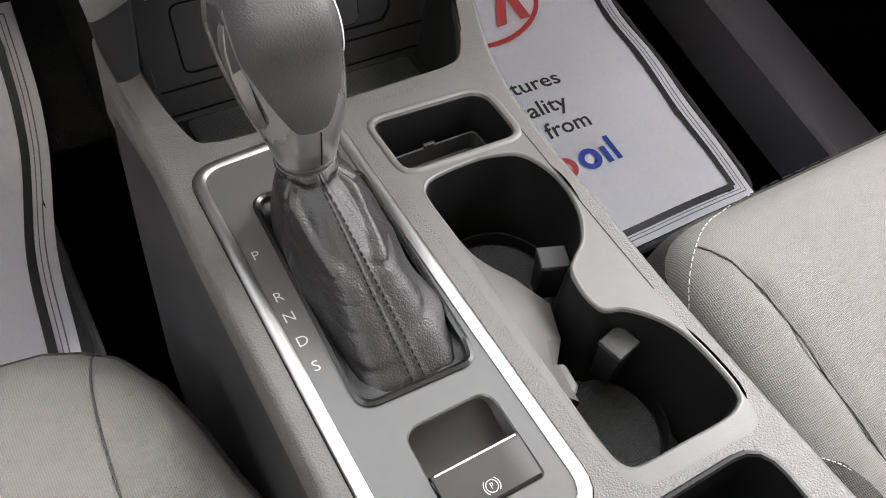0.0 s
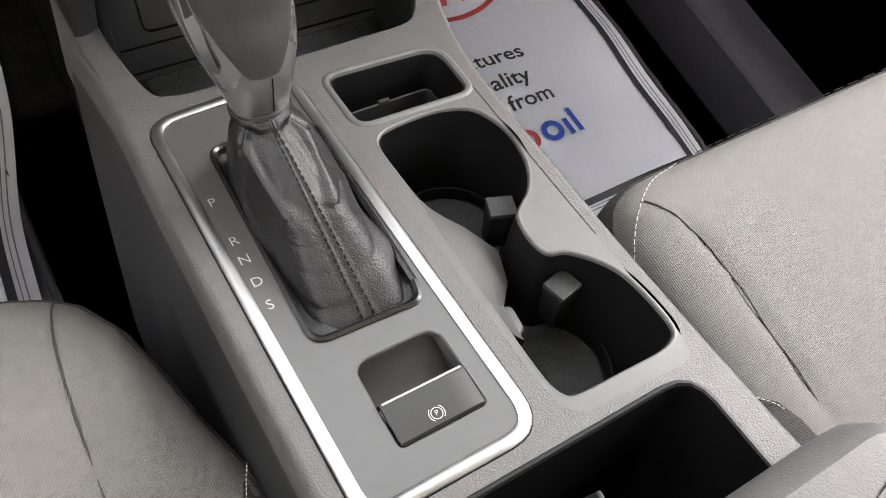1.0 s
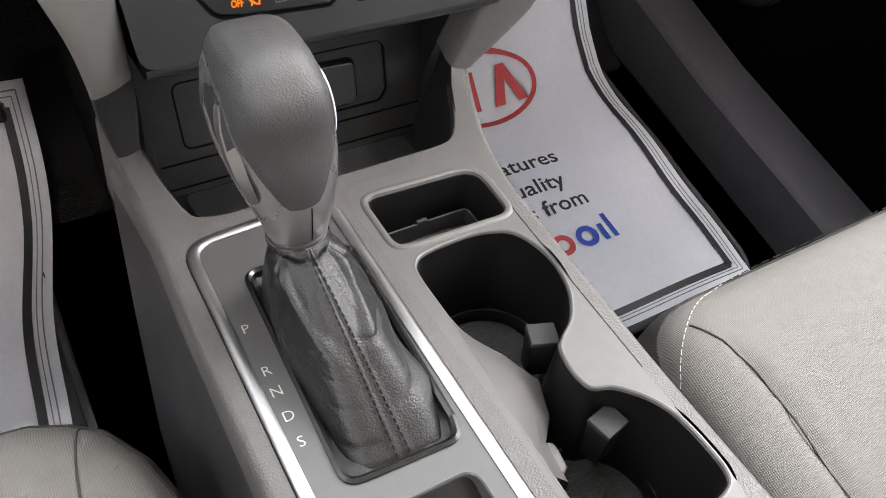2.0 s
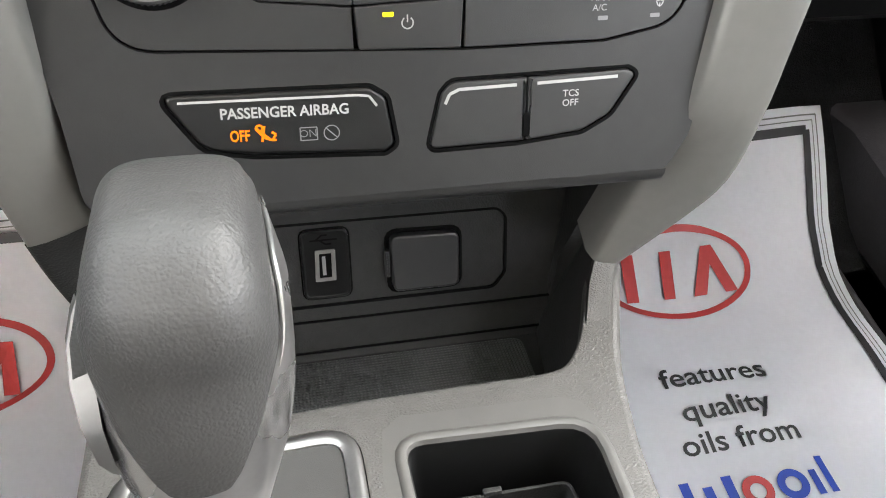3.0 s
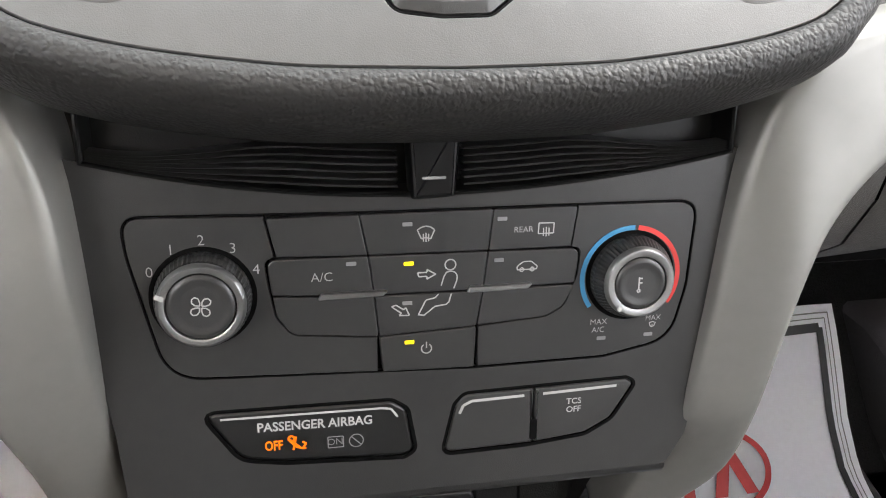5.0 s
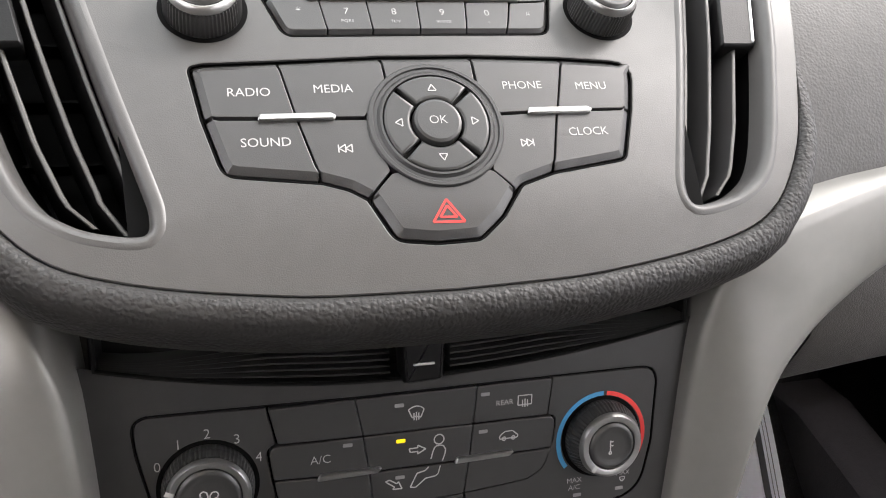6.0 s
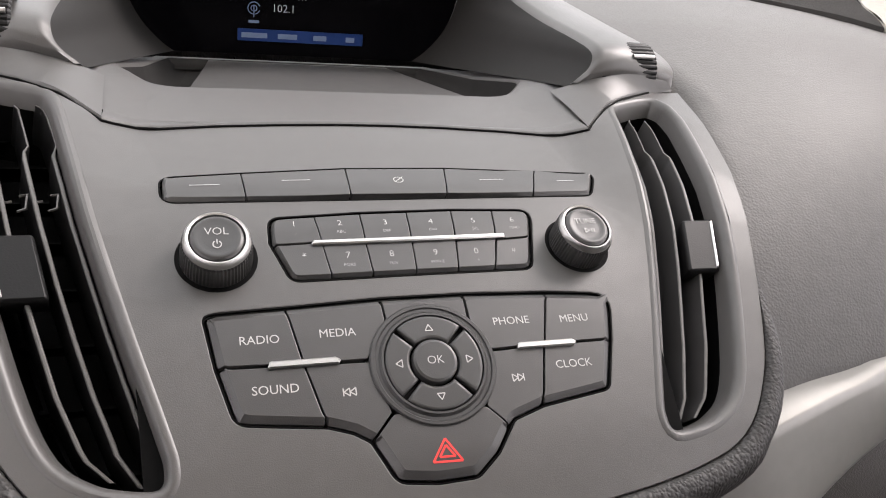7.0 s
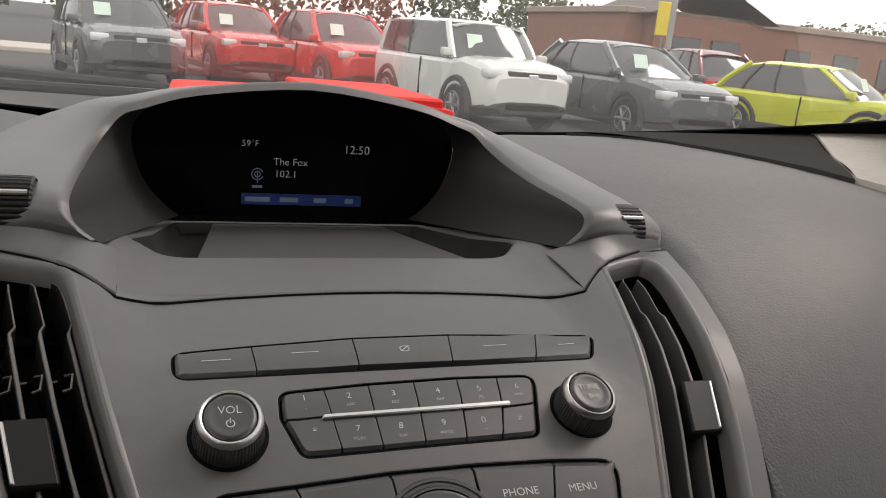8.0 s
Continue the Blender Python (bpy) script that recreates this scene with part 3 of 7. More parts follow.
# open tray ahead of the selector
bm = bmesh.new()
FLOOR_T = loopv([(-96, -64), (76, -64), (84, -30), (86, 14), (-104, 14), (-104, -30)])
bm = plate(FLOOR_T, [], TRF, 0)
part("tray_floor", bm, DARK, console)
part("tray_mat", slab(rounded([(-94, -60), (73, -60), (75, -2), (-98, -2)], 6), TRF, 0.3, 1.6), mat("tray_rubber", (0.036, 0.036, 0.036), 0.42, bump=0.9, bscale=170, kind="weave", bdist=0.0007), console, "ribbed rubber tray mat")
rows = [[TRF(-110, 1, 0), TRF(-30, 1, 0), TRF(80, 1, 0), TRF(90, 1, 0)], [TRB(-110, -52, 0), TRB(-30, -52, 0), TRB(80, -52, 0), TRB(92, -52, 0)], [TRB(-110, -34, 0), TRB(-30, -34, 0), TRB(82, -34, 0), TRB(96, -34, 0)]]
part("tray_step", grid(rows), DARK, console)
part("step_gap", tube([TRB(u, -33.6, 0.2) for u in (-108, -50, 0, 50, 94)], 0.0008, 6), GAP, console)
part("step_gap", tube([TRB(u, -52, 0.6) for u in (-108, -50, 0, 50, 90)], 0.0008, 6), GAP, console)
side_r = [(CON(72, 288, -1), CON(70, 290, -58)), (CON(85, 308, 0), CON(76, 308, -58)), (CON(97, 336, 3), CON(80, 336, -57)), (CON(107, 354, 8), CON(83, 354, -57)), (CON(114, 372, 17), CON(86, 372, -57)),
          (Vector((.116, .45, .535)), Vector((.088, .452, .385))), (Vector((.110, .49, .535)), Vector((.092, .475, .385)))]
side_l = [(CON(-113, 290, -1), CON(-100, 290, -58)), (CON(-117, 308, 0), CON(-102, 308, -58)), (CON(-119, 330, 3), CON(-103, 336, -57)), (CON(-122, 352, 8), CON(-104, 354, -57)), (CON(-125, 374, 17), CON(-105, 372, -57)),
          (Vector((-.120, .45, .535)), Vector((-.108, .452, .385))), (Vector((-.118, .49, .535)), Vector((-.11, .475, .385)))]
for cols in (side_r, side_l):
    part("tray_side", grid([[a.lerp(b, k / 4) for a, b in cols] for k in range(5)]), DARK, console)
# fins that join the console to the centre stack
for sx, e_in, e_out in ((1, [(84, 308), (96, 336), (106, 354), (113, 372)], [(100, 312), (112, 338), (121, 354), (128, 372)]),
                        (-1, [(-115, 305), (-118, 328), (-121, 350), (-124, 376)], [(-134, 305), (-136, 328), (-138, 350), (-140, 376)])):
    rows = []
    for i in range(4):
        a, b = Vector(e_in[i]), Vector(e_out[i])
        lift = (0, 3, 9, 18)[i]
        rows.append([CON(a.x, a.y, lift - 40), CON(a.x, a.y, lift - 3), CON(a.x + sx * 1.5, a.y, lift), CON(b.x - sx * 1.5, b.y, lift), CON(b.x, b.y, lift - 3), CON(b.x + sx * 4, b.y, lift - 60)])
    part("console_fin", grid(rows), GRAIN, console)
# power socket panel
back = new("socket_panel")
back.parent = console
POCKET = rounded([(-88, -24), (60, -24), (66, -16), (66, 16), (62, 20.5), (-88, 22)], 6)
bm = plate(loopv([(-112, -34), (96, -34), (104, 50), (-112, 52)]), [outset(POCKET, 0.6)], TRB, 0)
rings(bm, outset(POCKET, 0.6), [(0, 0), (-0.3, -1.2), (-0.8, -1.6)], TRB)
part("panel_back", bm, DARK, back)
USB = box2(-42.5, -20, -18.5, 18, 4)
COVER = rounded([(4, -19.5), (40, -19.5), (40, 11.5), (3, 12.5)], 4.5)
part("pocket_face", plate(outset(POCKET, 0.2), [], TRB, -1.2), DARK, back)
part("pocket_gap", rings(bmesh.new(), POCKET, [(1.6, 0.12), (0.2, 0.12), (0.2, -1.2)], TRB), GAP, back)
part("usb_gap", rings(bmesh.new(), USB, [(1.3, -1.02), (0.2, -1.02), (0.2, -1.3)], TRB), GAP, back)
part("usb_surround", rings(bmesh.new(), USB, [(0.4, -1.0), (0.3, 0.3), (-0.6, 0.8), (-1.5, 0.5)], TRB, False, True), BLACK, back)
part("usb_port", rings(bmesh.new(), rounded([(-36.5, -10.3), (-25.6, -10.3), (-25.2, 7.6), (-35.8, 7.6)], 0.8), [(0, 0.4), (-0.2, 1.1), (-2.1, 1.0), (-2.2, 0.62)], TRB), SILVER, back, "grey metal port frame")
part("usb_socket", slab(box2(-34.2, -8.2, -27.4, 5.6, 0.4), TRB, 0.5, 0.7, 0.05), GAP, back)
part("usb_contact", slab(box2(-32.4, -6.6, -30.6, 3.9, 0.2), TRB, 0.7, 1.1, 0.1), GREYINK, back)
strokes([[(-38, 13), (-24, 13)], [(-35, 13), (-32, 15.6), (-29, 15.6)], [(-33, 13), (-30, 10.6), (-27, 10.6)]], 0.9, TRB, 0.7, GAP, back, "usb_symbol")
part("socket_well", rings(bmesh.new(), outset(COVER, 2.6), [(0, -0.9), (0, -0.6), (-1, -0.4), (-2.4, -0.8)], TRB, False, True), GAP, back)
part("socket_cover", rings(bmesh.new(), COVER, [(0, -2), (0, 3.2), (-0.5, 4.0), (-1.4, 4.3)], TRB, False, True), PANEL, back, "closed black socket cap")
part("cover_hinge", slab(box2(0.2, -11, 2.8, 4, 0.6), TRB, -0.5, 3.0), DARK, back)

# ---- centre stack: climate panel ----
stack = thing("climate_panel", "dark matte climate control panel in the centre stack", "control panel")
CLIM = rounded([(-99, -8), (18, -12.8), (72, -12.6), (101, -7), (106.4, 16), (108.4, 51.4), (-26, 52.4), (-110, 54.4), (-109, 40)], [17, 0, 20, 16, 30, 8, 0, 8, 60], 8)
AIR = rounded([(-88, -24), (-16, -25), (-10, -29), (-7, -47), (-11, -49.5), (-58, -47), (-75, -44)], [3, 5, 4, 3, 3, 10, 10], 5)
BTN = rounded([(5.5, -50), (40, -49.5), (66, -47), (77, -41), (86.5, -26), (83, -24), (14, -25), (10.5, -29)], [3, 3, 8, 8, 2, 2, 5, 4], 5)
face = rounded([(-118, -66), (104, -66), (112, -52), (117, -20), (126, 36), (131, 74), (98, 67.5), (65, 62.5), (32, 60.2), (0, 59.4), (-32, 60.6), (-65, 64), (-98, 69.6), (-131, 77), (-126, 20), (-120, -30)], [10, 6, 6] + [0] * 14, 4)
bm = plate(face, [outset(CLIM, 1.1), outset(AIR, 1.2), outset(BTN, 1.2)], CLI, 0)
for hole in (CLIM, AIR, BTN):
    rings(bm, outset(hole, 0.6 if hole is not CLIM else 0.5), [(0.6, 0), (0.25, -0.12), (0, -0.6), (-0.1, -5)], CLI)
rows = [[CLI(u, -66 - d, h) for u in (-116, -60, 0, 50, 96, 104)] for d, h in ((0, 0), (2.5, -0.6), (5, -2.4), (7, -6), (8, -12), (8, -80))]
grid(rows, bm)
part("panel_face", bm, PANEL, stack)
for hole in (CLIM, AIR, BTN):
    part("field_joint", rings(bmesh.new(), hole, [(1.7, 0.02), (1.5, 0.1), (0.3, 0.1), (0.2, -1)] if hole is not CLIM else [(0.8, 0.02), (0.7, 0.1), (0.2, 0.1), (0.1, -1)], CLI), GAP, stack)
part("panel_well", plate(loopv([(-110, -64), (100, -64), (110, 60), (-112, 60)]), [], CLI, -3), GAP, stack)


keys_flat = [
    ("blank_key", [(-60.4, 52.2), (-26.6, 52.2), (-23.6, 36.2), (-57.2, 37.2)]),
    ("defrost_key", [(-26.6, 52.2), (24.7, 52), (22.8, 35.6), (-23.6, 36.2)]),
    ("rear_key", [(24.7, 52), (58.3, 51.7), (56.2, 35.4), (22.8, 35.6)]),
    ("ac_key", [(-61.2, 36.6), (-23.6, 36), (-21.6, 20.4), (-59.6, 22.4)], (4, 1, 1, 1)),
    ("mode_key", [(-23.6, 36), (22.8, 35.4), (20.8, 20), (-21.6, 20.4)]),
    ("recirc_key", [(22.8, 35.4), (60, 34.6), (58.4, 20.2), (20.8, 20)], (1, 4, 1, 1)),
    ("blank_key", [(-59.6, 22), (-21.6, 20), (-20.2, 3.4), (-53, 6.4), (-58.2, 13.8)], (1, 1, 1, 7, 5)),
    ("mode_key", [(-21.6, 20), (20.8, 19.6), (18.4, 5), (-20.2, 3.4)]),
    ("blank_key", [(20.8, 19.6), (58.2, 19.8), (54, 10.8), (47, 7), (18.4, 5)], (1, 1, 7, 7, 1)),
    ("power_key", [(-20.2, 3.2), (18.4, 4.8), (17.6, -12.6), (-19, -11.6)]),
]
for nm, poly, *radius in keys_flat:
    lp = rounded(poly, list(radius[0]) if radius else 1.1, 4)
    part(nm, rings(bmesh.new(), outset(lp, -0.14), [(0, -3), (0, 0.3), (-0.2, 0.65), (-0.5, 0.8)], CLI, False, True), BUTTON, stack, angle=20)
endL = rounded([(-99, -8), (-20.5, -11.6), (-20.6, 3), (-53, 6.2), (-58.4, 13.6), (-60, 22), (-61.6, 35.2), (-57.8, 37.4), (-61, 52.9), (-110, 54.4), (-109, 40)], [17, 0, 0, 7, 5, 2, 3.4, 0, 0, 8, 60], 8)
endR = rounded([(18.8, -12.8), (72, -12.6), (101, -7), (106.4, 16), (108.4, 51.4), (58.6, 51.9), (56.2, 35), (60.2, 34), (59.4, 24), (54, 10.6), (47, 6.8), (19.0, 4.6)], [0, 20, 16, 30, 8, 0, 0, 3, 8, 7, 7, 0], 8)
for lp in (endL, endR):
    part("control_field", rings(bmesh.new(), outset(lp, -0.2), [(0, -3), (0, -0.4), (-0.3, 0.0)], CLI, False, True), BUTTON, stack)
for x0, x1, yy in ((-43, -16.5, 21.3), (14, 40.5, 20.6)):
    part("key_bar", rings(bmesh.new(), rounded([(x0, yy - 1.3), (x1 - 2, yy - 1.1), (x1, yy + 0.6), (x1 - 1, yy + 1.2), (x0 + 1.5, yy + 1.3)], 0.6, 3), [(0, 0.6), (0, 1.8), (-0.4, 2.3)], CLI, False, True), CHROME, stack, "satin chrome bar")


def dial(x, y, r, hgt, at, parent, name, cap_r, ring_r=0.0, ring=SATIN):
    """A round control: knurled skirt that narrows upwards, bright ring and dark cap."""
    k = new(name)
    k.parent = parent
    n, q = 120, ring_r or r * 0.93
    bm = bmesh.new()
    last = None
    for rr, h in ((r, 0.2), (r * 0.99, hgt * 0.3), (q + 0.5, hgt * 0.72), (q + 0.1, hgt * 0.78)):
        ring_v = [bm.verts.new(at(x + (rr - (0.35 if i % 2 else 0)) * math.cos(2 * math.pi * i / n), y + (rr - (0.35 if i % 2 else 0)) * math.sin(2 * math.pi * i / n), h)) for i in range(n)]
        if last:
            for i in range(n):
                bm.faces.new((last[i - 1], last[i], ring_v[i], ring_v[i - 1]))
        last = ring_v
    part("skirt", bm, PANEL, k, "knurled black skirt", smooth=False)
    part("bezel", rings(bmesh.new(), circle(x, y, q, 56), [(-0.4, hgt * 0.74), (0.0, hgt * 0.8), (-0.3, hgt * 0.9), (-1.2, hgt * 0.99), (cap_r - q + 1.2, hgt), (cap_r - q + 0.5, hgt - 0.3), (cap_r - q + 0.3, hgt - 1.4)], at), ring, k, "satin chrome ring")
    part("cap", rings(bmesh.new(), circle(x, y, cap_r, 56), [(0, hgt - 1.8), (-0.1, hgt - 0.6), (-0.9, hgt + 0.2), (-1.8, hgt + 0.4), (-2.6, hgt + 0.1), (-4.5, hgt)], at, False, True), BUTTON, k)
    part("shadow_gap", rings(bmesh.new(), circle(x, y, r, 48), [(1.8, 0.06), (0, 0.14)], at), GAP, k)
    return k


fan_knob = dial(-84, 23.6, 17.4, 11, CLI, stack, "fan_knob", 12.0, 15.8)
temp_knob = dial(81.8, 21.8, 17, 11, CLI, stack, "temperature_knob", 10.4, 14.6)
strokes([[(-84 - 12.4, 27.2), (-84 - 15.2, 28.6)]], 1.8, CLI, 11.25, WHITE, fan_knob, "pointer")
strokes([[(81.8 - 7.2, 21.8 - 8.2), (81.8 - 9, 21.8 - 10.6)]], 1.8, CLI, 11.25, WHITE, temp_knob, "pointer")
for ch, x, y in (("0", -102, 34), ("1", -94, 42), ("2", -83.3, 45), ("3", -72.4, 41.5), ("4", -64.6, 33)):
    words(ch, 3.9, x, y, CLI, 0.15, WHITE, stack, "fan_number")
words("A/C", 3.5, -41, 28.7, CLI, 1.0, WHITE, stack)
words("REAR", 2.3, 36.5, 43.3, CLI, 1.0, WHITE, stack)
words("MAX\nA/C", 2.4, 69.5, 0.8, CLI, 0.15, WHITE, stack)
words("MAX", 2.2, 93.2, 2.7, CLI, 0.15, WHITE, stack)
strokes([[(91.6, 0.6), (93, 1), (94.4, 0.6), (93.7, -1), (92.3, -1), (91.6, 0.6)], [(93, -1.5), (93, 0)]], 0.4, CLI, 0.15, WHITE, stack, "defrost_symbol")
for a0, a1, colour, nm in ((88, 215, BLUEMARK, "cold_arc"), (84, -36, REDMARK, "warm_arc")):
    part(nm, grid([[CLI(x, y, h) for x, y in arc(82, 21.2, r, a0, a1, 24)] for r, h in ((19.4, 0.02), (19.5, 0.16), (21.3, 0.16), (21.4, 0.02))]), colour, stack)
# printed symbols
fan = []
for a in (40, 130, 220, 310):
    c, d = math.cos(radians(a)), math.sin(radians(a))
    fan.append([(-84 + u * c - v * d, 23.8 + u * d + v * c) for u, v in ((0.5, 0), (1.4, -0.9), (2.8, -1.5), (4, -0.9), (4.1, 0.4), (3, 1.3), (1.6, 1), (0.5, 0))])
strokes(fan, 0.5, CLI, 11.2, WHITE, fan_knob, "fan_symbol")
strokes([[(80.8, 19.4), (80.8, 24.6)], [(80.8, 22.2), (82.2, 22.2)], [(80.8, 24), (82.2, 24)], arc(80.8, 19.0, 0.6, 0, 360, 8)], 0.6, CLI, 11.2, WHITE, temp_knob, "thermometer_symbol")
strokes([[(-4.9, 45.2), (-3.4, 46.2), (-1.6, 46.6), (0.2, 46.2), (1.7, 45), (0.2, 41.6), (-1.6, 42.2), (-3.4, 41.8), (-4.9, 45.2)], [(-2.6, 40.6), (-2.6, 43.6)], [(-1.6, 40.4), (-1.6, 44)], [(-0.6, 40.6), (-0.6, 43.6)]], 0.5, CLI, 1.0, WHITE, stack, "defrost_symbol")
strokes([[(42.4, 41.4), (42.6, 45.6), (48.7, 45.5), (48.5, 41.4), (42.4, 41.4)], [(44.5, 40.4), (44.5, 43.6)], [(45.6, 40.2), (45.6, 44)], [(46.7, 40.4), (46.7, 43.6)]], 0.5, CLI, 1.0, WHITE, stack, "rear_defrost_symbol")
strokes([arc(7.8, 30.9, 2.1, 0, 360, 16), [(4.2, 22.7), (5.2, 26.2), (6.3, 28), (8, 28.3), (9.7, 27.8), (10.5, 26.2), (10.3, 24.4), (9.1, 21.2)], [(-4.9, 28.4), (-1.3, 28.4), (-1.3, 29.5), (2.1, 27.5), (-1.4, 25.7), (-1.3, 26.8), (-4.5, 26.8), (-4.9, 28.4)]], 0.55, CLI, 1.0, WHITE, stack, "face_vent_symbol")
strokes([[(8.2, 19.2), (7.2, 15.8), (6, 14.9), (1.7, 14.4), (-2.6, 11.0), (-4.8, 11.4), (-1.8, 17.2), (1.8, 17.9), (3.2, 19.4)], [(-15.1, 15.3), (-13.5, 15.9), (-10.5, 13.9), (-9.7, 14.6), (-8.3, 11.4), (-12.2, 11.6), (-11.4, 12.5), (-15.1, 15.3)]], 0.55, CLI, 1.0, WHITE, stack, "foot_vent_symbol")
strokes([arc(-1.7, -2.9, 2.0, 125, 415, 14), [(-1.7, -2.7), (-1.7, -0.1)]], 0.5, CLI, 1.0, WHITE, stack, "power_symbol")
strokes([[(34.2, 28.2), (35, 29.2), (36.8, 30.4), (40, 30.4), (41.6, 29), (42.4, 28.4), (42.2, 27.2), (34.4, 27.2), (34.2, 28.2)], arc(36.2, 27.2, 0.8, 0, 360, 8), arc(40.4, 27.2, 0.8, 0, 360, 8)], 0.5, CLI, 1.0, WHITE, stack, "recirculation_symbol")
for x, y, m in ((-8.3, 32.2, YELLOW), (-8.4, 0.2, YELLOW), (-8.6, 47.6, GREYINK), (28, 48, GREYINK), (27, 31.6, GREYINK), (-30, 33.4, GREYINK), (-9, 16.4, GREYINK), (71, -4.6, GREYINK), (91.5, -4.4, GREYINK)):
    part("indicator_light", slab(box2(x - 1.9, y - 0.75, x + 1.9, y + 0.75, 0.3, 2), CLI, 0, 1.1 if x < 60 else 0.3, 0.1), m, stack, "lit yellow indicator" if m is YELLOW else "")

# airbag light panel and the two rocker switches below
airbag = thing("airbag_light_panel", "black indicator panel with amber passenger airbag off light", "indicator panel")
part("panel_insert", rings(bmesh.new(), AIR, [(0, -4), (0, -1.2), (-0.5, -0.6), (-1.2, -0.4)], CLI, False, True), mat("black_insert", (0.011, 0.011, 0.0108), 0.4, bump=0.1, bscale=2500, var=0.1), airbag)
# White stroke paints the highlight along the insert's edge.
strokes([[(-82, -26.6), (-20, -27.6), (-16, -28.2), (-13.4, -32)]], 0.9, CLI, -0.15, WHITE, airbag, "edge_highlight")
words("PASSENGER AIRBAG", 3.8, -46, -32.0, CLI, -0.2, WHITE, airbag, bold=0.02, turn=-1, width=44.6)
words("OFF", 4.0, -62.5, -39.9, CLI, -0.2, AMBER, airbag, "off_light", turn=-1, bold=0.02, width=6.8, label="lit amber letters")
strokes([arc(-55.6, -37.4, 1.2, 0, 360, 8), [(-56, -38.6), (-54, -41), (-51.4, -42)], [(-57, -37), (-52.4, -41.4)], [(-53.8, -36.6), (-55, -42.4)], [(-51.4, -39), (-50, -40), (-51.4, -42), (-50, -42)]], 0.8, CLI, -0.2, AMBER, airbag, "belt_symbol", "lit amber symbol")
words("ON", 2.8, -38.6, -40.6, CLI, -0.2, GREYINK, airbag)
strokes([[(-41.4, -38.2), (-35.4, -38.3), (-35.4, -43), (-41.4, -43), (-41.4, -38.2)], arc(-30.2, -40.8, 2.8, 0, 360, 14), [(-32, -39), (-28.4, -42.6)]], 0.4, CLI, -0.2, GREYINK, airbag, "off_symbol")
rocker = thing("rocker_switch_pair", "pair of black rocker switches with highlights painted along their edges", "switch")
LEFT = rounded([(5.5, -50), (43, -49.3), (43, -25), (14, -25), (10.5, -29)], [3, 0.5, 0.5, 5, 4], 5)
RIGHT = rounded([(43.8, -49.3), (66, -47), (77, -41), (86.5, -26), (83, -24), (43.8, -25)], [0.5, 8, 8, 2, 2, 0.5], 5)
for lp, nm in ((LEFT, "blank_switch"), (RIGHT, "traction_switch")):
    part(nm, rings(bmesh.new(), lp, [(0, -4), (0, -0.6), (-0.6, 0), (-1.4, 0.1)], CLI, False, True), BUTTON, rocker)
# White strokes paint the highlights along both rockers' upper edges.
strokes([[(11.8, -33), (13.4, -29.4), (17, -27.8), (39, -27.4)]], 1.2, CLI, 0.3, WHITE, rocker, "edge_highlight")
strokes([[(47, -27.3), (79, -26.5)]], 1.2, CLI, 0.3, WHITE, rocker, "edge_highlight")
words("TCS\nOFF", 2.6, 60.5, -33.8, CLI, 0.3, WHITE, rocker, bold=0.01)
part("switch_notch", slab(box2(41.6, -48, 45, -38.6, 1.2), CLI, -1, 0.5), GAP, rocker)


# ---- radio fascia ----
def mirror(pts):
    return [(-x, y) for x, y in pts]


radio = thing("radio_fascia", "matte grey radio fascia with rows of dark buttons and two knobs", "radio")
SEAM_R = [(0, 29), (41, 30), (62, 32), (86, 35.5), (106, 40), (122, 46), (135, 57), (148, 77), (156, 98), (165, 130), (178, 180), (191, 238), (199, 270)]
TOP_R = [(178, 268), (153, 255), (136, 241), (117.5, 222)]
right_side = [tuple(p) for p in spline(SEAM_R, 3)]
TOP_MID = [(112, 222.8), (104, 224.2), (94, 226), (70, 229.5), (40, 232.6), (15, 234)]
fascia_out = loopv(right_side + TOP_R + TOP_MID + mirror(TOP_R + TOP_MID)[::-1] + mirror(right_side)[::-1][:-1])
VENT_R = spline([(96, 53.5), (107, 54.5), (118, 58.5), (129, 68), (139, 90), (152, 133), (165, 190), (175, 238), (176, 250), (170, 256), (150, 248), (141, 240), (132, 204), (122, 160), (109, 112), (97, 72), (94, 60)], 4, True)
VENT_L = [Vector((-p.x, p.y)) for p in VENT_R][::-1]
ROW = rounded([(-93.5, 169), (97, 171), (105, 188), (30, 193), (-17, 192.5), (-62, 188.5), (-94, 185)], [6, 6, 5, 0, 0, 0, 6], 5)
PAD = rounded([(-47, 127), (2.6, 128), (53, 128.6), (61.5, 160.8), (24, 161.7), (-16, 160.6), (-53, 158), (-53.5, 145)], [5, 0, 5, 5, 0, 0, 5, 4], 5)
CLUSTER = rounded([(-80, 113), (-76, 114), (-49, 115.2), (-14.6, 117), (19.3, 117.3), (55.4, 116.2), (84.5, 114), (79, 94), (71.5, 73), (42.4, 68.8), (29, 64.6), (20.2, 53), (11, 45.4), (-4, 45.0), (-18, 46.8),
                   (-25.5, 61.7), (-31.5, 65.6), (-40, 68.5), (-71, 72.4), (-76.6, 93)], [2, 3, 0, 0, 0, 0, 7, 6, 4, 4, 5, 8, 6, 4, 6, 3, 4, 3, 6, 4], 4)
bm = plate(fascia_out, [outset(VENT_R, 4.5), outset(VENT_L, 4.5), outset(ROW, 1.3), outset(PAD, 1.3), outset(CLUSTER, 1.4)], RAD, 0,
           [45 + 15 * i for i in range(16)], [-165, -150, -135, -125, -115, -105, -95, 95, 105, 115, 125, 135, 150, 165])
for lp, d in ((ROW, 0.7), (PAD, 0.7), (CLUSTER, 0.8)):
    rings(bm, outset(lp, d), [(0.6, 0), (0.25, -0.12), (0, -0.6), (-0.1, -5)], RAD)
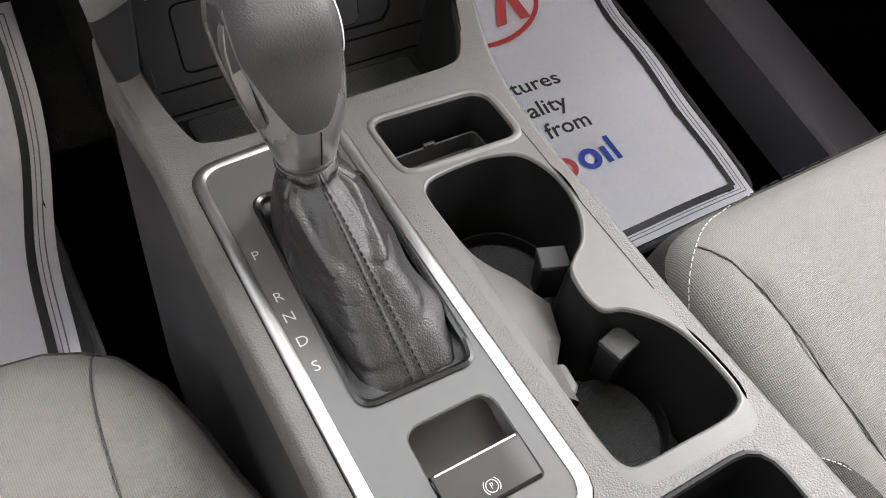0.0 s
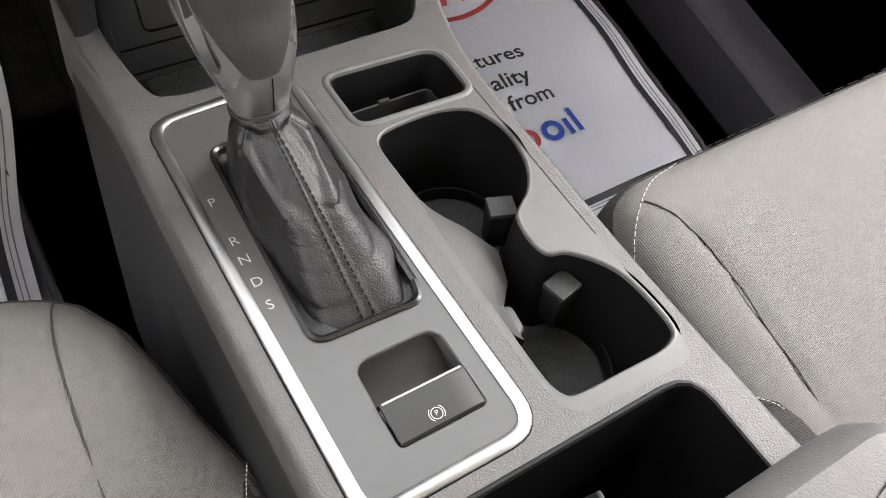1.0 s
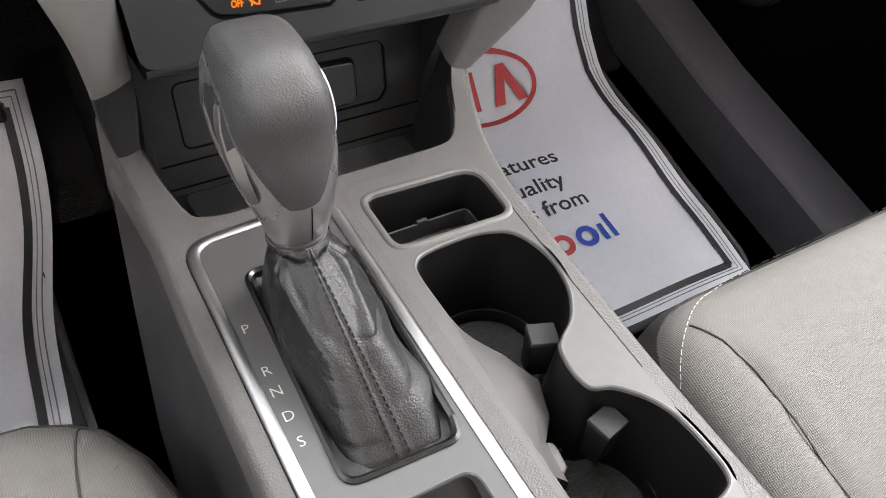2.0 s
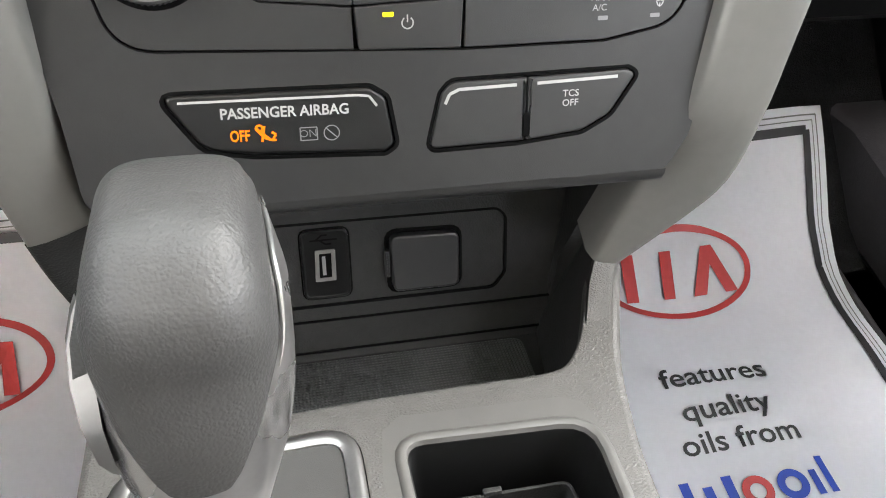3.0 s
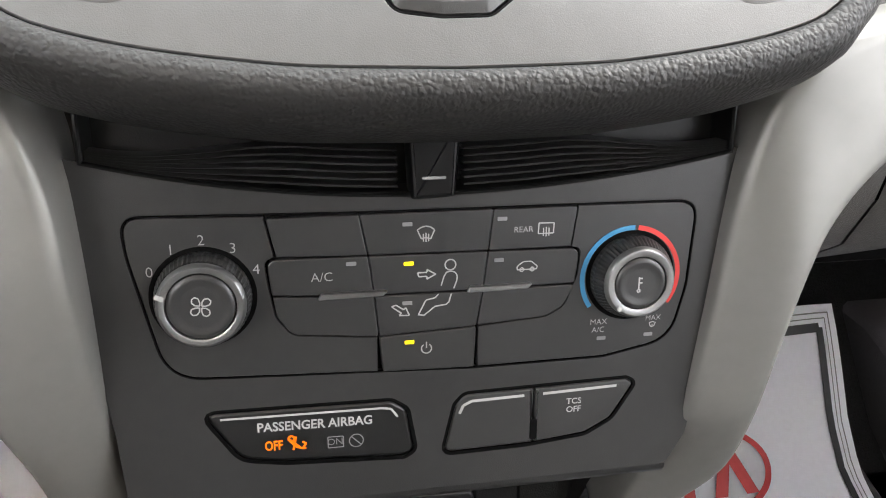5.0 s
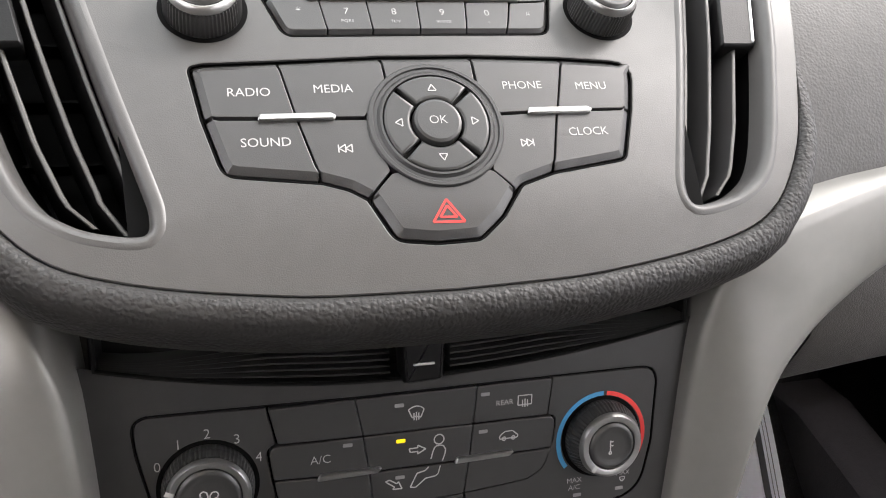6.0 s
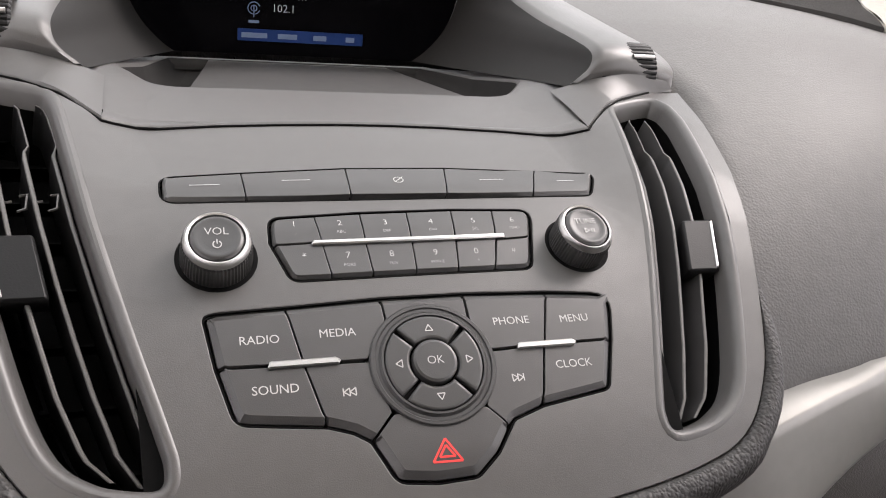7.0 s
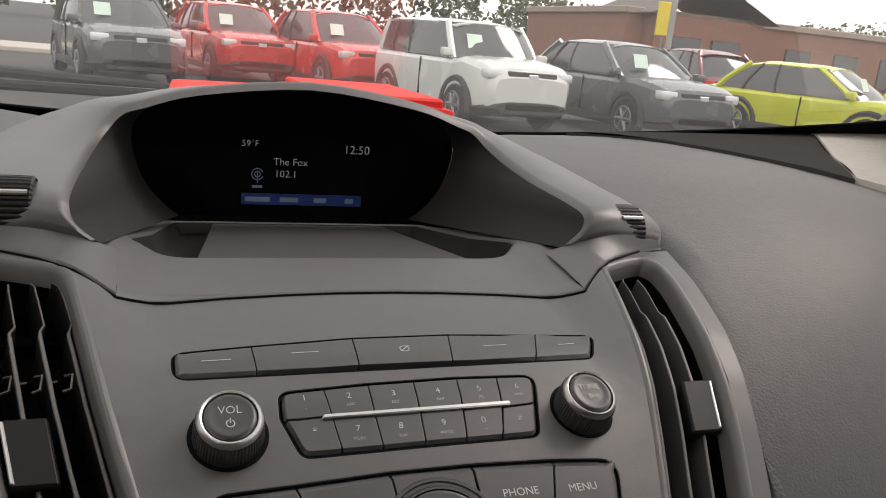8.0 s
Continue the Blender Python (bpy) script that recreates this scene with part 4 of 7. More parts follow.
for lp in (VENT_R, VENT_L):
    rings(bm, lp, [(4.5, 0), (3.8, 0.4), (2.6, 0.6), (1.4, 0.2), (0.2, -1), (-0.6, -3), (-2, -10)], RAD)
rings(bm, fascia_out, [(0, 0), (0.4, -0.5), (0.5, -4)], RAD)
part("fascia_panel", bm, FASCIA, radio, angle=28)
for hole in (ROW, PAD, CLUSTER):
    part("field_joint", rings(bmesh.new(), hole, [(1.05, -0.02), (0.9, 0.03), (0.4, 0.03), (0.3, -1)], RAD), GAP, radio)
part("fascia_well", plate(loopv([(-100, 40), (100, 40), (110, 200), (-110, 200)]), [], RAD, -3.2, [40 + 12 * i for i in range(14)]), GAP, radio)


def far_from(p, outline):
    """How far a point lies from a closed outline."""
    best = 1e9
    for i in range(len(outline)):
        a, b = outline[i - 1], outline[i]
        d = b - a
        t = min(1, max(0, (p - a).dot(d) / max(d.dot(d), 1e-9)))
        best = min(best, (p - a - d * t).length)
    return best


def pull_in(p, outline, inset, reach):
    """A point near an outline, moved inwards until it lies at reach from it."""
    best, step = 1e9, None
    for i in range(len(outline)):
        a, b = outline[i - 1], outline[i]
        d = b - a
        t = min(1, max(0, (p - a).dot(d) / max(d.dot(d), 1e-9)))
        gap = (p - a - d * t).length
        if gap < best:
            best, step = gap, (inset[i - 1] - a).lerp(inset[i] - b, t)
    return p + step * (1 - best / reach) if best < reach else p


def key(poly, nm, parent, r=0.5, top=1.0, field=None, slant=2.6):
    """A button; its edges on the field's outline fall away in a broad chamfer."""
    r = [max(0.9, q) for q in r] if isinstance(r, list) else max(0.9, r)
    lp = outset(rounded(poly, r, 3), -0.3)
    if field is None:
        return part(nm, rings(bmesh.new(), lp, [(0, -3), (0, top - 0.6), (-0.25, top - 0.15), (-0.8, top)], RAD, False, True), RADIOKEY, parent, angle=50)
    fine_lp = []
    for i in range(len(lp)):
        k = max(1, int((lp[i] - lp[i - 1]).length / 3))
        fine_lp += [lp[i - 1].lerp(lp[i], (j + 1) / k) for j in range(k)]
    inset, edge = outset(field, -slant), outset(field, -0.5)
    fine_lp = [pull_in(p, field, edge, 0.5) for p in fine_lp]
    shelf = [pull_in(p, field, inset, slant) for p in fine_lp]
    bm = grid([[RAD(p.x, p.y, -3) for p in fine_lp], [RAD(p.x, p.y, top - 0.5 if far_from(p, field) > 1.3 else -0.5) for p in fine_lp], [RAD(p.x, p.y, top - 0.1) for p in shelf],
               [RAD(p.x, p.y, top) for p in outset(shelf, -0.2)]], None, True)
    lid = outset(shelf, -0.2)
    low, high = min(p.y for p in lid), max(p.y for p in lid)
    plate(lid, [], RAD, top, [low + (high - low) * i / 5 for i in range(1, 5)], (), bm)
    return part(nm, bm, RADIOKEY, parent, angle=25)


edges_t, edges_b = [-94, -62, -16.6, 29.9, 74.7, 105], [-93.5, -61, -17.4, 25.8, 67.4, 97]
tops, bots = [185, 188.5, 192.5, 193, 191, 188], [169, 169.8, 171.6, 171.8, 171, 171]
for i in range(5):
    r = [3 if i == 0 else 0.5, 3 if i == 4 else 0.5, 3 if i == 4 else 0.5, 3 if i == 0 else 0.5]
    key([(edges_b[i], bots[i]), (edges_b[i + 1], bots[i + 1]), (edges_t[i + 1], tops[i + 1]), (edges_t[i], tops[i])], "preset_key", radio, r, 1.0, ROW, 1.6)
for x, y, w in ((-77, 178, 12), (-39.5, 181.5, 12), (50, 181.6, 12), (87, 180.4, 9)):
    strokes([[(x - w / 2, y - 0.2), (x + w / 2, y + 0.2)]], 0.5, RAD, 1.2, PALEINK, radio, "key_line")
strokes([arc(5.6, 181.6, 2.2, 0, 360, 10), [(3.6, 179.8), (8, 184)]], 0.4, RAD, 1.2, WHITE, radio, "mute_symbol")
xt, xm, xb = [-53, -35.3, -16.1, 4.2, 24.3, 43.2, 61.5], [-53.3, -33.6, -16, 3.4, 22.5, 40.6, 57.4], [-47, -31.7, -15.2, 2.6, 20.4, 36.5, 53]
yt = [158, 159.3, 160.5, 161.4, 161.6, 161, 160.6]
for i in range(6):
    key([(xm[i], 143.4), (xm[i + 1], 144.4), (xt[i + 1], yt[i + 1]), (xt[i], yt[i])], "number_key", radio, [0.4, 0.4, 4 if i == 5 else 0.5, 4 if i == 0 else 0.5], 1.0, PAD, 1.6)
    key([(xb[i], 127.3 + 0.2 * i), (xb[i + 1], 127.5 + 0.2 * i), (xm[i + 1], 144), (xm[i], 143)], "number_key", radio, [4 if i == 0 else 0.5, 4 if i == 5 else 0.5, 0.4, 0.4], 1.0, PAD, 1.6)
for i, (d, sub) in enumerate((("1", "_"), ("2", "ABC"), ("3", "DEF"), ("4", "GHI"), ("5", "JKL"), ("6", "MNO"))):
    x = (xt[i] + xt[i + 1] + xm[i] + xm[i + 1]) / 4
    words(d, 3.0, x, 153.8, RAD, 1.2, WHITE, radio, "key_number")
    words(sub, 1.4, x, 149.2, RAD, 1.2, PALEINK, radio, "key_letters")
for i, (d, sub) in enumerate((("*", ""), ("7", "PQRS"), ("8", "TUV"), ("9", "WXYZ"), ("0", "+"), ("#", ""))):
    x = (xb[i] + xb[i + 1] + xm[i] + xm[i + 1]) / 4
    words(d, 3.0 if d != "#" else 2.2, x, 137.4, RAD, 1.2, WHITE, radio, "key_number")
    if sub:
        words(sub, 1.4, x, 132.8, RAD, 1.2, PALEINK, radio, "key_letters")
part("key_bar", rings(bmesh.new(), rounded([(-38.5, 142.4), (44.5, 143.6), (44.5, 145.8), (-37, 144.6)], 0.7, 3), [(0, 0.4), (0, 1.9), (-0.5, 2.4)], RAD, False, True), CHROME, radio, "long satin chrome bar")
keys = {
    "RADIO": [(-79.5, 112.6), (-75.5, 113.8), (-51.2, 115.2), (-46.6, 92.2), (-76.4, 93)],
    "MEDIA": [(-51, 115.2), (-14.8, 117), (-14, 106), (-23, 92), (-46.4, 92.2)],
    "TOP": [(-14.4, 117), (19.1, 117.3), (19, 104), (-13.6, 104)],
    "PHONE": [(19.5, 117.3), (55.2, 116.2), (48.6, 93.2), (25, 92.4), (19.6, 104)],
    "MENU": [(55.6, 116.2), (84, 113.8), (79.2, 93.4), (48.8, 93.2)],
    "SOUND": [(-76.4, 92.2), (-46.4, 91.4), (-40.7, 68.7), (-70.8, 72.6)],
    "PREV": [(-46.2, 91.4), (-22, 91), (-17, 71), (-25.2, 61.9), (-31.2, 65.6), (-40.3, 68.6)],
    "NEXT": [(25, 91.6), (48.2, 92.6), (41.8, 69), (29.4, 64.8), (26.6, 62.2), (19, 70)],
    "CLOCK": [(48.5, 92.6), (78.8, 92.8), (71.4, 73.4), (42.2, 69)],
    "HAZARD": [(-16.6, 70.5), (19, 70.1), (26.6, 62), (20, 53), (11, 45.8), (-4, 45.4), (-17.6, 47.2), (-25, 61.6)],
}
names = {"TOP": "blank_key", "PREV": "back_key", "NEXT": "forward_key", "HAZARD": "hazard_key"}
for nm, poly in keys.items():
    key(poly, names.get(nm, nm.lower() + "_key"), radio, 3 if nm == "HAZARD" else 1.2, 1.3, CLUSTER, 3.4 if nm == "HAZARD" else 2.8)
for w, x, y in (("RADIO", -61.4, 102.2), ("MEDIA", -33, 103.2), ("PHONE", 36.8, 103.8), ("MENU", 64.4, 103.2), ("SOUND", -57.2, 83), ("CLOCK", 58.8, 83.8)):
    words(w, 3.3, x, y, RAD, 1.45, WHITE, radio, bold=0.0)
for sx, x in ((-1, -31.3), (1, 34)):
    y = 80
    strokes([[(x + sx * 3.2, y - 2), (x + sx * 3.2, y + 2)], [(x - sx * 3, y - 2), (x - sx * 3, y + 2), (x, y), (x - sx * 3, y - 2)], [(x, y - 2), (x, y + 2), (x + sx * 3, y), (x, y - 2)]], 0.6, shrink(RAD, x, y, 0.74), 1.45, WHITE, radio, "skip_symbol")
tri = [(-5.2, 51.6), (5.8, 51.2), (0.4, 59.6), (-5.2, 51.6)]
strokes([tri, [(-2.6, 53.2), (3.2, 53.0), (0.3, 57.2), (-2.6, 53.2)]], 0.8, RAD, 1.5, REDMARK, radio, "hazard_symbol", "red hazard triangle")
for x0, x1, yy in ((-59.5, -33, 92.1), (36.3, 62.2, 92.7)):
    part("key_bar", rings(bmesh.new(), rounded([(x0, yy - 1.4), (x1 - 1, yy - 1.3), (x1, yy + 0.2), (x1 - 2, yy + 1.4), (x0 + 1, yy + 1.3)], 0.6, 3), [(0, 0.8), (0, 2.3), (-0.5, 2.8)], RAD, False, True), CHROME, radio, "satin chrome bar")
pad_dial = new("navigation_dial")
pad_dial.parent = radio
DX, DY = 1.8, 88.6
part("outer_ring", rings(bmesh.new(), circle(DX, DY, 24.6, 64), [(0, -2), (0, 1.6), (-0.6, 2.2), (-1.8, 2.2), (-2.2, 1.6), (-3.4, 1.6), (-4.4, 2.6), (-5.2, 2.6), (-5.4, 1)], RAD), PANEL, pad_dial)
part("ring_bed", rings(bmesh.new(), circle(DX, DY, 20, 48), [(0, 0.5), (-10, 0.5)], RAD), GAP, pad_dial)
for a in (0, 90, 180, 270):
    o = [(DX + 19.0 * math.cos(radians(t)), DY + 19.0 * math.sin(radians(t))) for t in range(a - 43, a + 44, 6)]
    i_ = [(DX + 9.6 * math.cos(radians(t)), DY + 9.6 * math.sin(radians(t))) for t in range(a + 42, a - 43, -12)]
    part("direction_key", rings(bmesh.new(), loopv(o + i_), [(0, 0), (0, 2.0), (-0.4, 2.6), (-1.2, 2.7)], RAD, False, True), BUTTON, pad_dial, angle=50)
    cx, cy, ux, uy = DX + 13.6 * math.cos(radians(a)), DY + 13.6 * math.sin(radians(a)), math.cos(radians(a)), math.sin(radians(a))
    p = [(cx + 1.5 * ux, cy + 1.5 * uy), (cx - 1.0 * ux - 1.5 * uy, cy - 1.0 * uy + 1.5 * ux), (cx - 1.0 * ux + 1.5 * uy, cy - 1.0 * uy - 1.5 * ux)]
    strokes([p + p[:1]], 0.4, RAD, 2.9, WHITE, pad_dial, "arrow_symbol")
part("ok_button", rings(bmesh.new(), circle(DX, DY, 8.8, 40), [(0, 0), (0, 2.8), (-0.4, 3.6), (-1.4, 4.0)], RAD, False, True), BUTTON, pad_dial)
words("OK", 3.2, DX, DY, RAD, 4.1, WHITE, pad_dial)
vol = dial(-74.3, 138.6, 13.5, 13, RAD, radio, "volume_knob", 9.8, 12.4, CHROME)
tune = dial(77.9, 139.8, 12.9, 13, RAD, radio, "tuning_knob", 9.6, 12.0, CHROME)
words("VOL", 3.2, -74.5, 140.9, RAD, 13.3, WHITE, vol)
strokes([arc(-74.5, 135.4, 1.5, 120, 420, 12), [(-74.5, 135.6), (-74.5, 137.6)]], 0.4, RAD, 13.3, WHITE, vol, "power_symbol")
words("TUNE", 2.7, 77.5, 142.0, RAD, 13.3, WHITE, tune)
strokes([[(76, 138.6), (76, 136.4), (78, 137.5), (76, 138.6)], [(79, 138.4), (79, 136.6)], [(80.2, 138.4), (80.2, 136.6)]], 0.45, RAD, 13.3, WHITE, tune, "play_symbol")


# dark joint between the fascia and the hood above it
top_edge = TOP_R + TOP_MID + [(0, 234.2)] + mirror(TOP_R + TOP_MID)[::-1]
part("top_joint", tube([RAD(x, y + 0.7, 0.2) for x, y in top_edge], 0.0007, 6), GAP, radio)


# ---- air vents ----
def inner_edge(s):
    return np.interp(s, [53, 60, 72, 112, 160, 204, 240, 250], [95, 94.5, 97, 109, 122, 132, 141, 150])


def outer_edge(s):
    return np.interp(s, [53, 58, 68, 90, 133, 190, 238, 256], [105, 116, 129, 139, 152, 165, 175, 174])


for sx in (1, -1):
    vent = thing("air_vent", "tall black air vent with curved vertical blades in the dashboard", "air vent", group="dashboard air vents")
    lp = VENT_R if sx > 0 else VENT_L
    part("vent_duct", rings(bmesh.new(), lp, [(-0.5, -4), (-2, -20), (-5, -36)], RAD, False, True), GAP, vent)
    tilt = -5 if sx > 0 else 3
    for f in (0.10, 0.40, 0.71):
        ss = list(range(52 + int(10 * f), 247, 4))
        a = [sx * (inner_edge(v) + f * (outer_edge(v) - inner_edge(v)) - 2.4 * ramp(v, 203, 207)) for v in ss]
        wide = [0.55 + 0.5 * (1 - ramp(v, 200, 206)) for v in ss]
        bm = grid([[RAD(x + d * w + lean * sx, v, h) for x, v, w in zip(a, ss, wide)] for d, lean, h in ((-1, tilt, -26), (-1, 0, -8.2), (-0.6, 0, -7.3), (0.6, 0, -7.3), (1, 0, -8.2), (1, tilt, -26))])
        # Left blades are coloured black for their shaded faces, right ones grey.
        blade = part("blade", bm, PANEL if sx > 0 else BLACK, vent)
        # Pale strip paints the light caught on the front edge.
        part("blade_edge_glint", grid([[RAD(x + d * w, v, h) for x, v, w in zip(a, ss, wide)] for d, h in ((-0.8, -7.5), (-0.4, -7.15), (0.4, -7.15), (0.8, -7.5))]), SMOOTH, blade, "thin edge painted pale for caught light")
    for v in range(66, 250, 26):
        part("cross_blade", grid([[RAD(sx * x, v + d, h) for x in np.linspace(inner_edge(v) + 3, outer_edge(v) - 3, 5)] for d, h in ((0, -27), (1.2, -27), (1.2, -34), (0, -34))]), GAP, vent)
    # links between the blades
    for f in (0.20, 0.50, 0.80) if sx < 0 else ():
        v1 = 175
        lx = sx * (inner_edge(v1) + f * (outer_edge(v1) - inner_edge(v1)))
        link = part("blade_link", tube([RAD(lx - 2, v1 + 4.2, -11), RAD(lx + 1, v1 + 3.8, -10), RAD(lx + 1, v1 - 3.8, -10), RAD(lx - 2, v1 - 4.2, -11)], 0.0006, 5), SMOOTH, vent, "small grey blade link")
        part("link_pin", tube([RAD(lx + 3, v1 + 0.4, -11), RAD(lx + 6.5, v1 + 1.2, -11)], 0.0005, 5), SMOOTH, link)
    f, s0 = 0.71, 139
    cx = sx * (inner_edge(s0) + f * (outer_edge(s0) - inner_edge(s0)))
    lean = 3.2 * sx
    tab = part("vent_tab", rings(bmesh.new(), rounded([(cx - 8.2 - lean, s0 - 14), (cx + 8.2 - lean, s0 - 14), (cx + 8 + lean, s0 + 14), (cx - 8 + lean, s0 + 14)], 1.6), [(-1, -14), (0, -6), (-0.3, -4.6), (-1.2, -4)], RAD, False, True), BLACK, vent, angle=50)
    e0, e1 = (6.6, 8.0) if sx > 0 else (-8.2, -6.6)
    part("tab_edge", rings(bmesh.new(), rounded([(cx + e0 - lean, s0 - 12.4), (cx + e1 - lean, s0 - 12.4), (cx + e1 + lean, s0 + 12.6), (cx + e0 + lean, s0 + 12.6)], 0.6), [(0, -6), (0, -3.9), (-0.4, -3.4)], RAD, False, True), CHROME, tab, "chrome tab edge")

# ---- padded rim and the long lower outlet ----
dash = thing("dashboard", "dark grey padded dashboard with silver trim and soft grained rim", "dashboard")
rim = loopv(mirror(right_side)[::-1][:-1] + right_side)
rows = []
nrm = []
for i, p in enumerate(rim):
    a, b = rim[max(0, i - 1)], rim[min(len(rim) - 1, i + 1)]
    d = (b - a).normalized()
    nrm.append(Vector((d.y, -d.x)))
for d, h in ((0.6, -4), (0.7, -0.8), (1.4, 0.9), (3.2, 2.2), (6.5, 2.4), (9.6, 1.0), (12.2, -2.2), (14.2, -6.5), (15.4, -12), (15.6, -20), (14, -31), (8, -44)):
    rows.append([RAD(p.x + q.x * d * (1 if abs(p.x) < 130 else 1 - 0.95 * ramp(p.y, 62, 135)), p.y + q.y * d * (1.0 if abs(p.x) < 130 else 0.85), min(h, 2.4 - 4.5 * ramp(p.y, 70, 140))) for p, q in zip(rim, nrm)])
part("padded_rim", grid(rows), SOFT, dash, "soft black grained rim", angle=60)
outlet = thing("lower_air_outlet", "narrow black slatted air outlet above the climate panel", "air outlet")


def smile(u, v, h=0.0):
    """The outlet curves up towards both ends."""
    return CLI(u, v + (16 if u < 0 else 12.5) * (u / 122) ** 2, h)


def crescent(u, v, h=0.0):
    """As the outlet, but drawn together towards both ends."""
    return smile(u, 58.2 + (v - 58.2) * (1 - 0.72 * ramp(abs(u), 45, 121)), h)


edge_u = [-121 + 242 * i / 24 for i in range(25)]
part("outlet_frame", rings(bmesh.new(), loopv([(u, 58.2) for u in edge_u] + [(u, 86) for u in edge_u[::-1]]), [(0.2, -1.2), (0, 1.6), (-0.9, 1.9), (-1.6, 1.0), (-2, -14)], smile, False, True), BLACK, outlet)
for k in range(6):
    for x0, x1 in ((-119, -12), (13, 119)):
        part("outlet_slat", grid([[crescent(x0 + (x1 - x0) * i / 14, 61.4 + 2.7 * k + d, h) for i in range(15)] for d, h in ((0, -9), (0.1, 0.6), (0.5, 1.1), (0.9, 0.7), (1.2, -9))]), BUTTON, outlet)
bm = rings(bmesh.new(), rounded([(-7.4, 57.4), (9, 58), (11, 86), (-9, 86)], 1.6), [(0, -6), (0, 3), (-1, 5), (-2, 5.4)], CLI, False, True)
thumb = part("outlet_thumbwheel", bm, BLACK, outlet)
part("thumbwheel_line", slab(box2(-3.6, 65.2, 5.2, 66.3, 0.4), CLI, 5, 5.8, 0.2), WHITE, thumb, "white index line")

# ---- silver trim that sweeps down both sides of the stack ----
SWEEP = [((.125, .449, .662), (.157, .428, .636)), ((.133, .454, .684), (.172, .438, .651)), ((.147, .457, .700), (.196, .450, .662)), ((.175, .463, .707), (.24, .468, .673)),
         ((.23, .477, .713), (.30, .486, .682)), ((.32, .497, .719), (.40, .503, .688)), ((.79, .57, .725), (.79, .56, .69))]
RAIL_R = [((.095, .420, .457), (.110, .418, .455)), ((.102, .419, .492), (.130, .413, .487)), ((.1065, .418, .525), (.142, .409, .515)), ((.111, .412, .56), (.1435, .408, .552)),
          ((.1165, .426, .60), (.1435, .4105, .586)), ((.1205, .440, .634), (.148, .418, .614))]
RAIL_L = [((.123, .420, .456), (.138, .418, .455)), ((.121, .419, .492), (.143, .413, .490)), ((.121, .418, .525), (.1455, .409, .523)), ((.122, .418, .56), (.150, .409, .556)),
          ((.123, .420, .60), (.159, .410, .592)), ((.1245, .425, .634), (.164, .416, .620))]
SWEEP_L = [((.127, .436, .662), (.170, .426, .640)), ((.134, .445, .684), (.178, .437, .653))] + SWEEP[2:]
for sx in (1, -1):
    RAIL = RAIL_R + SWEEP if sx > 0 else RAIL_L + SWEEP_L
    A = spline([a for a, b in RAIL], 4)
    Bp = spline([b for a, b in RAIL], 4)
    rows = []
    for i, (a, b) in enumerate(zip(A, Bp)):
        w = (b - a)
        n = Vector((0.15, -1, 0.1)).normalized()
        deep = max(0.006, 0.429 + 0.42 * (a.z - 0.593) + 0.004 - a.y)
        pts = [a + Vector((0.001, deep + 0.02, 0)), a + Vector((-0.0012, deep, 0)), a + Vector((0, 0.0012, 0)), a + w * 0.035 + n * 0.0006, a + w * 0.12 + n * 0.0012, a + w * 0.35 + n * 0.0022, a + w * 0.65 + n * 0.0022, a + w * 0.9 + n * 0.001,
               a + w * 0.97 - n * 0.0002, b + Vector((0, 0.0016, 0)), b + Vector((-0.006, 0.04, -0.002))]
        rows.append([Vector((sx * p.x, p.y, p.z)) for p in pts])
    part("silver_rail", grid(rows), SILVER, dash, "satin silver painted trim rail", angle=48)
    if sx < 0:
        # Dark skin over the rail's lowest rows stands in for shade there.
        foot = [[p + Vector((0, -0.0009, -0.0003)) for p in row] for row in rows[:8]]
        part("rail_foot_shade", grid(foot), DARK, dash, "dark skin over the trim rail's foot for its shade", angle=40)
    # dark cheek between rail and climate panel
    rows = [[Vector((sx * (a.x + 0.002), a.y + 0.002, a.z)), Vector((sx * (a.x + 0.006), max(a.y + 0.02, 0.429 + 0.42 * (a.z - 0.593) + 0.004), a.z))] for a in A[:32]]
    part("rail_cheek", grid(rows), BLACK, dash)
    # under the rail: foot-well side of the stack
    rows = [[Vector((sx * (b.x - 0.002), b.y + 0.006, b.z)), Vector((sx * (b.x - 0.004), b.y + 0.05, b.z)), Vector((sx * max(0.12, b.x - 0.02), 0.60, b.z))] for b in Bp[:34]]
    part("stack_flank", grid(rows), DARK, dash)

# ---- padded top ----
PADY = [(1.10, .822), (1.00, .838), (.90, .845), (.80, .845), (.72, .838), (.65, .823), (.595, .802), (.552, .777), (.522, .752), (.504, .729), (.496, .713), (.498, .704), (.53, .697)]


def pad_rise(x, y):
    """The pad climbs to the windscreen's curved foot, and dips under the fascia."""
    v = float(np.interp(y, [p[0] for p in FACE], FACE_S))
    edge = float(np.interp(v, [p[1] for p in SEAM_R], [p[0] for p in SEAM_R])) / 1000
    return 0.042 * (x / 0.8) ** 2 * ramp(y, 0.86, 1.09) - 0.055 * ramp(edge - abs(x), 0.002, 0.016) * (1 - ramp(y, 0.63, 0.68))


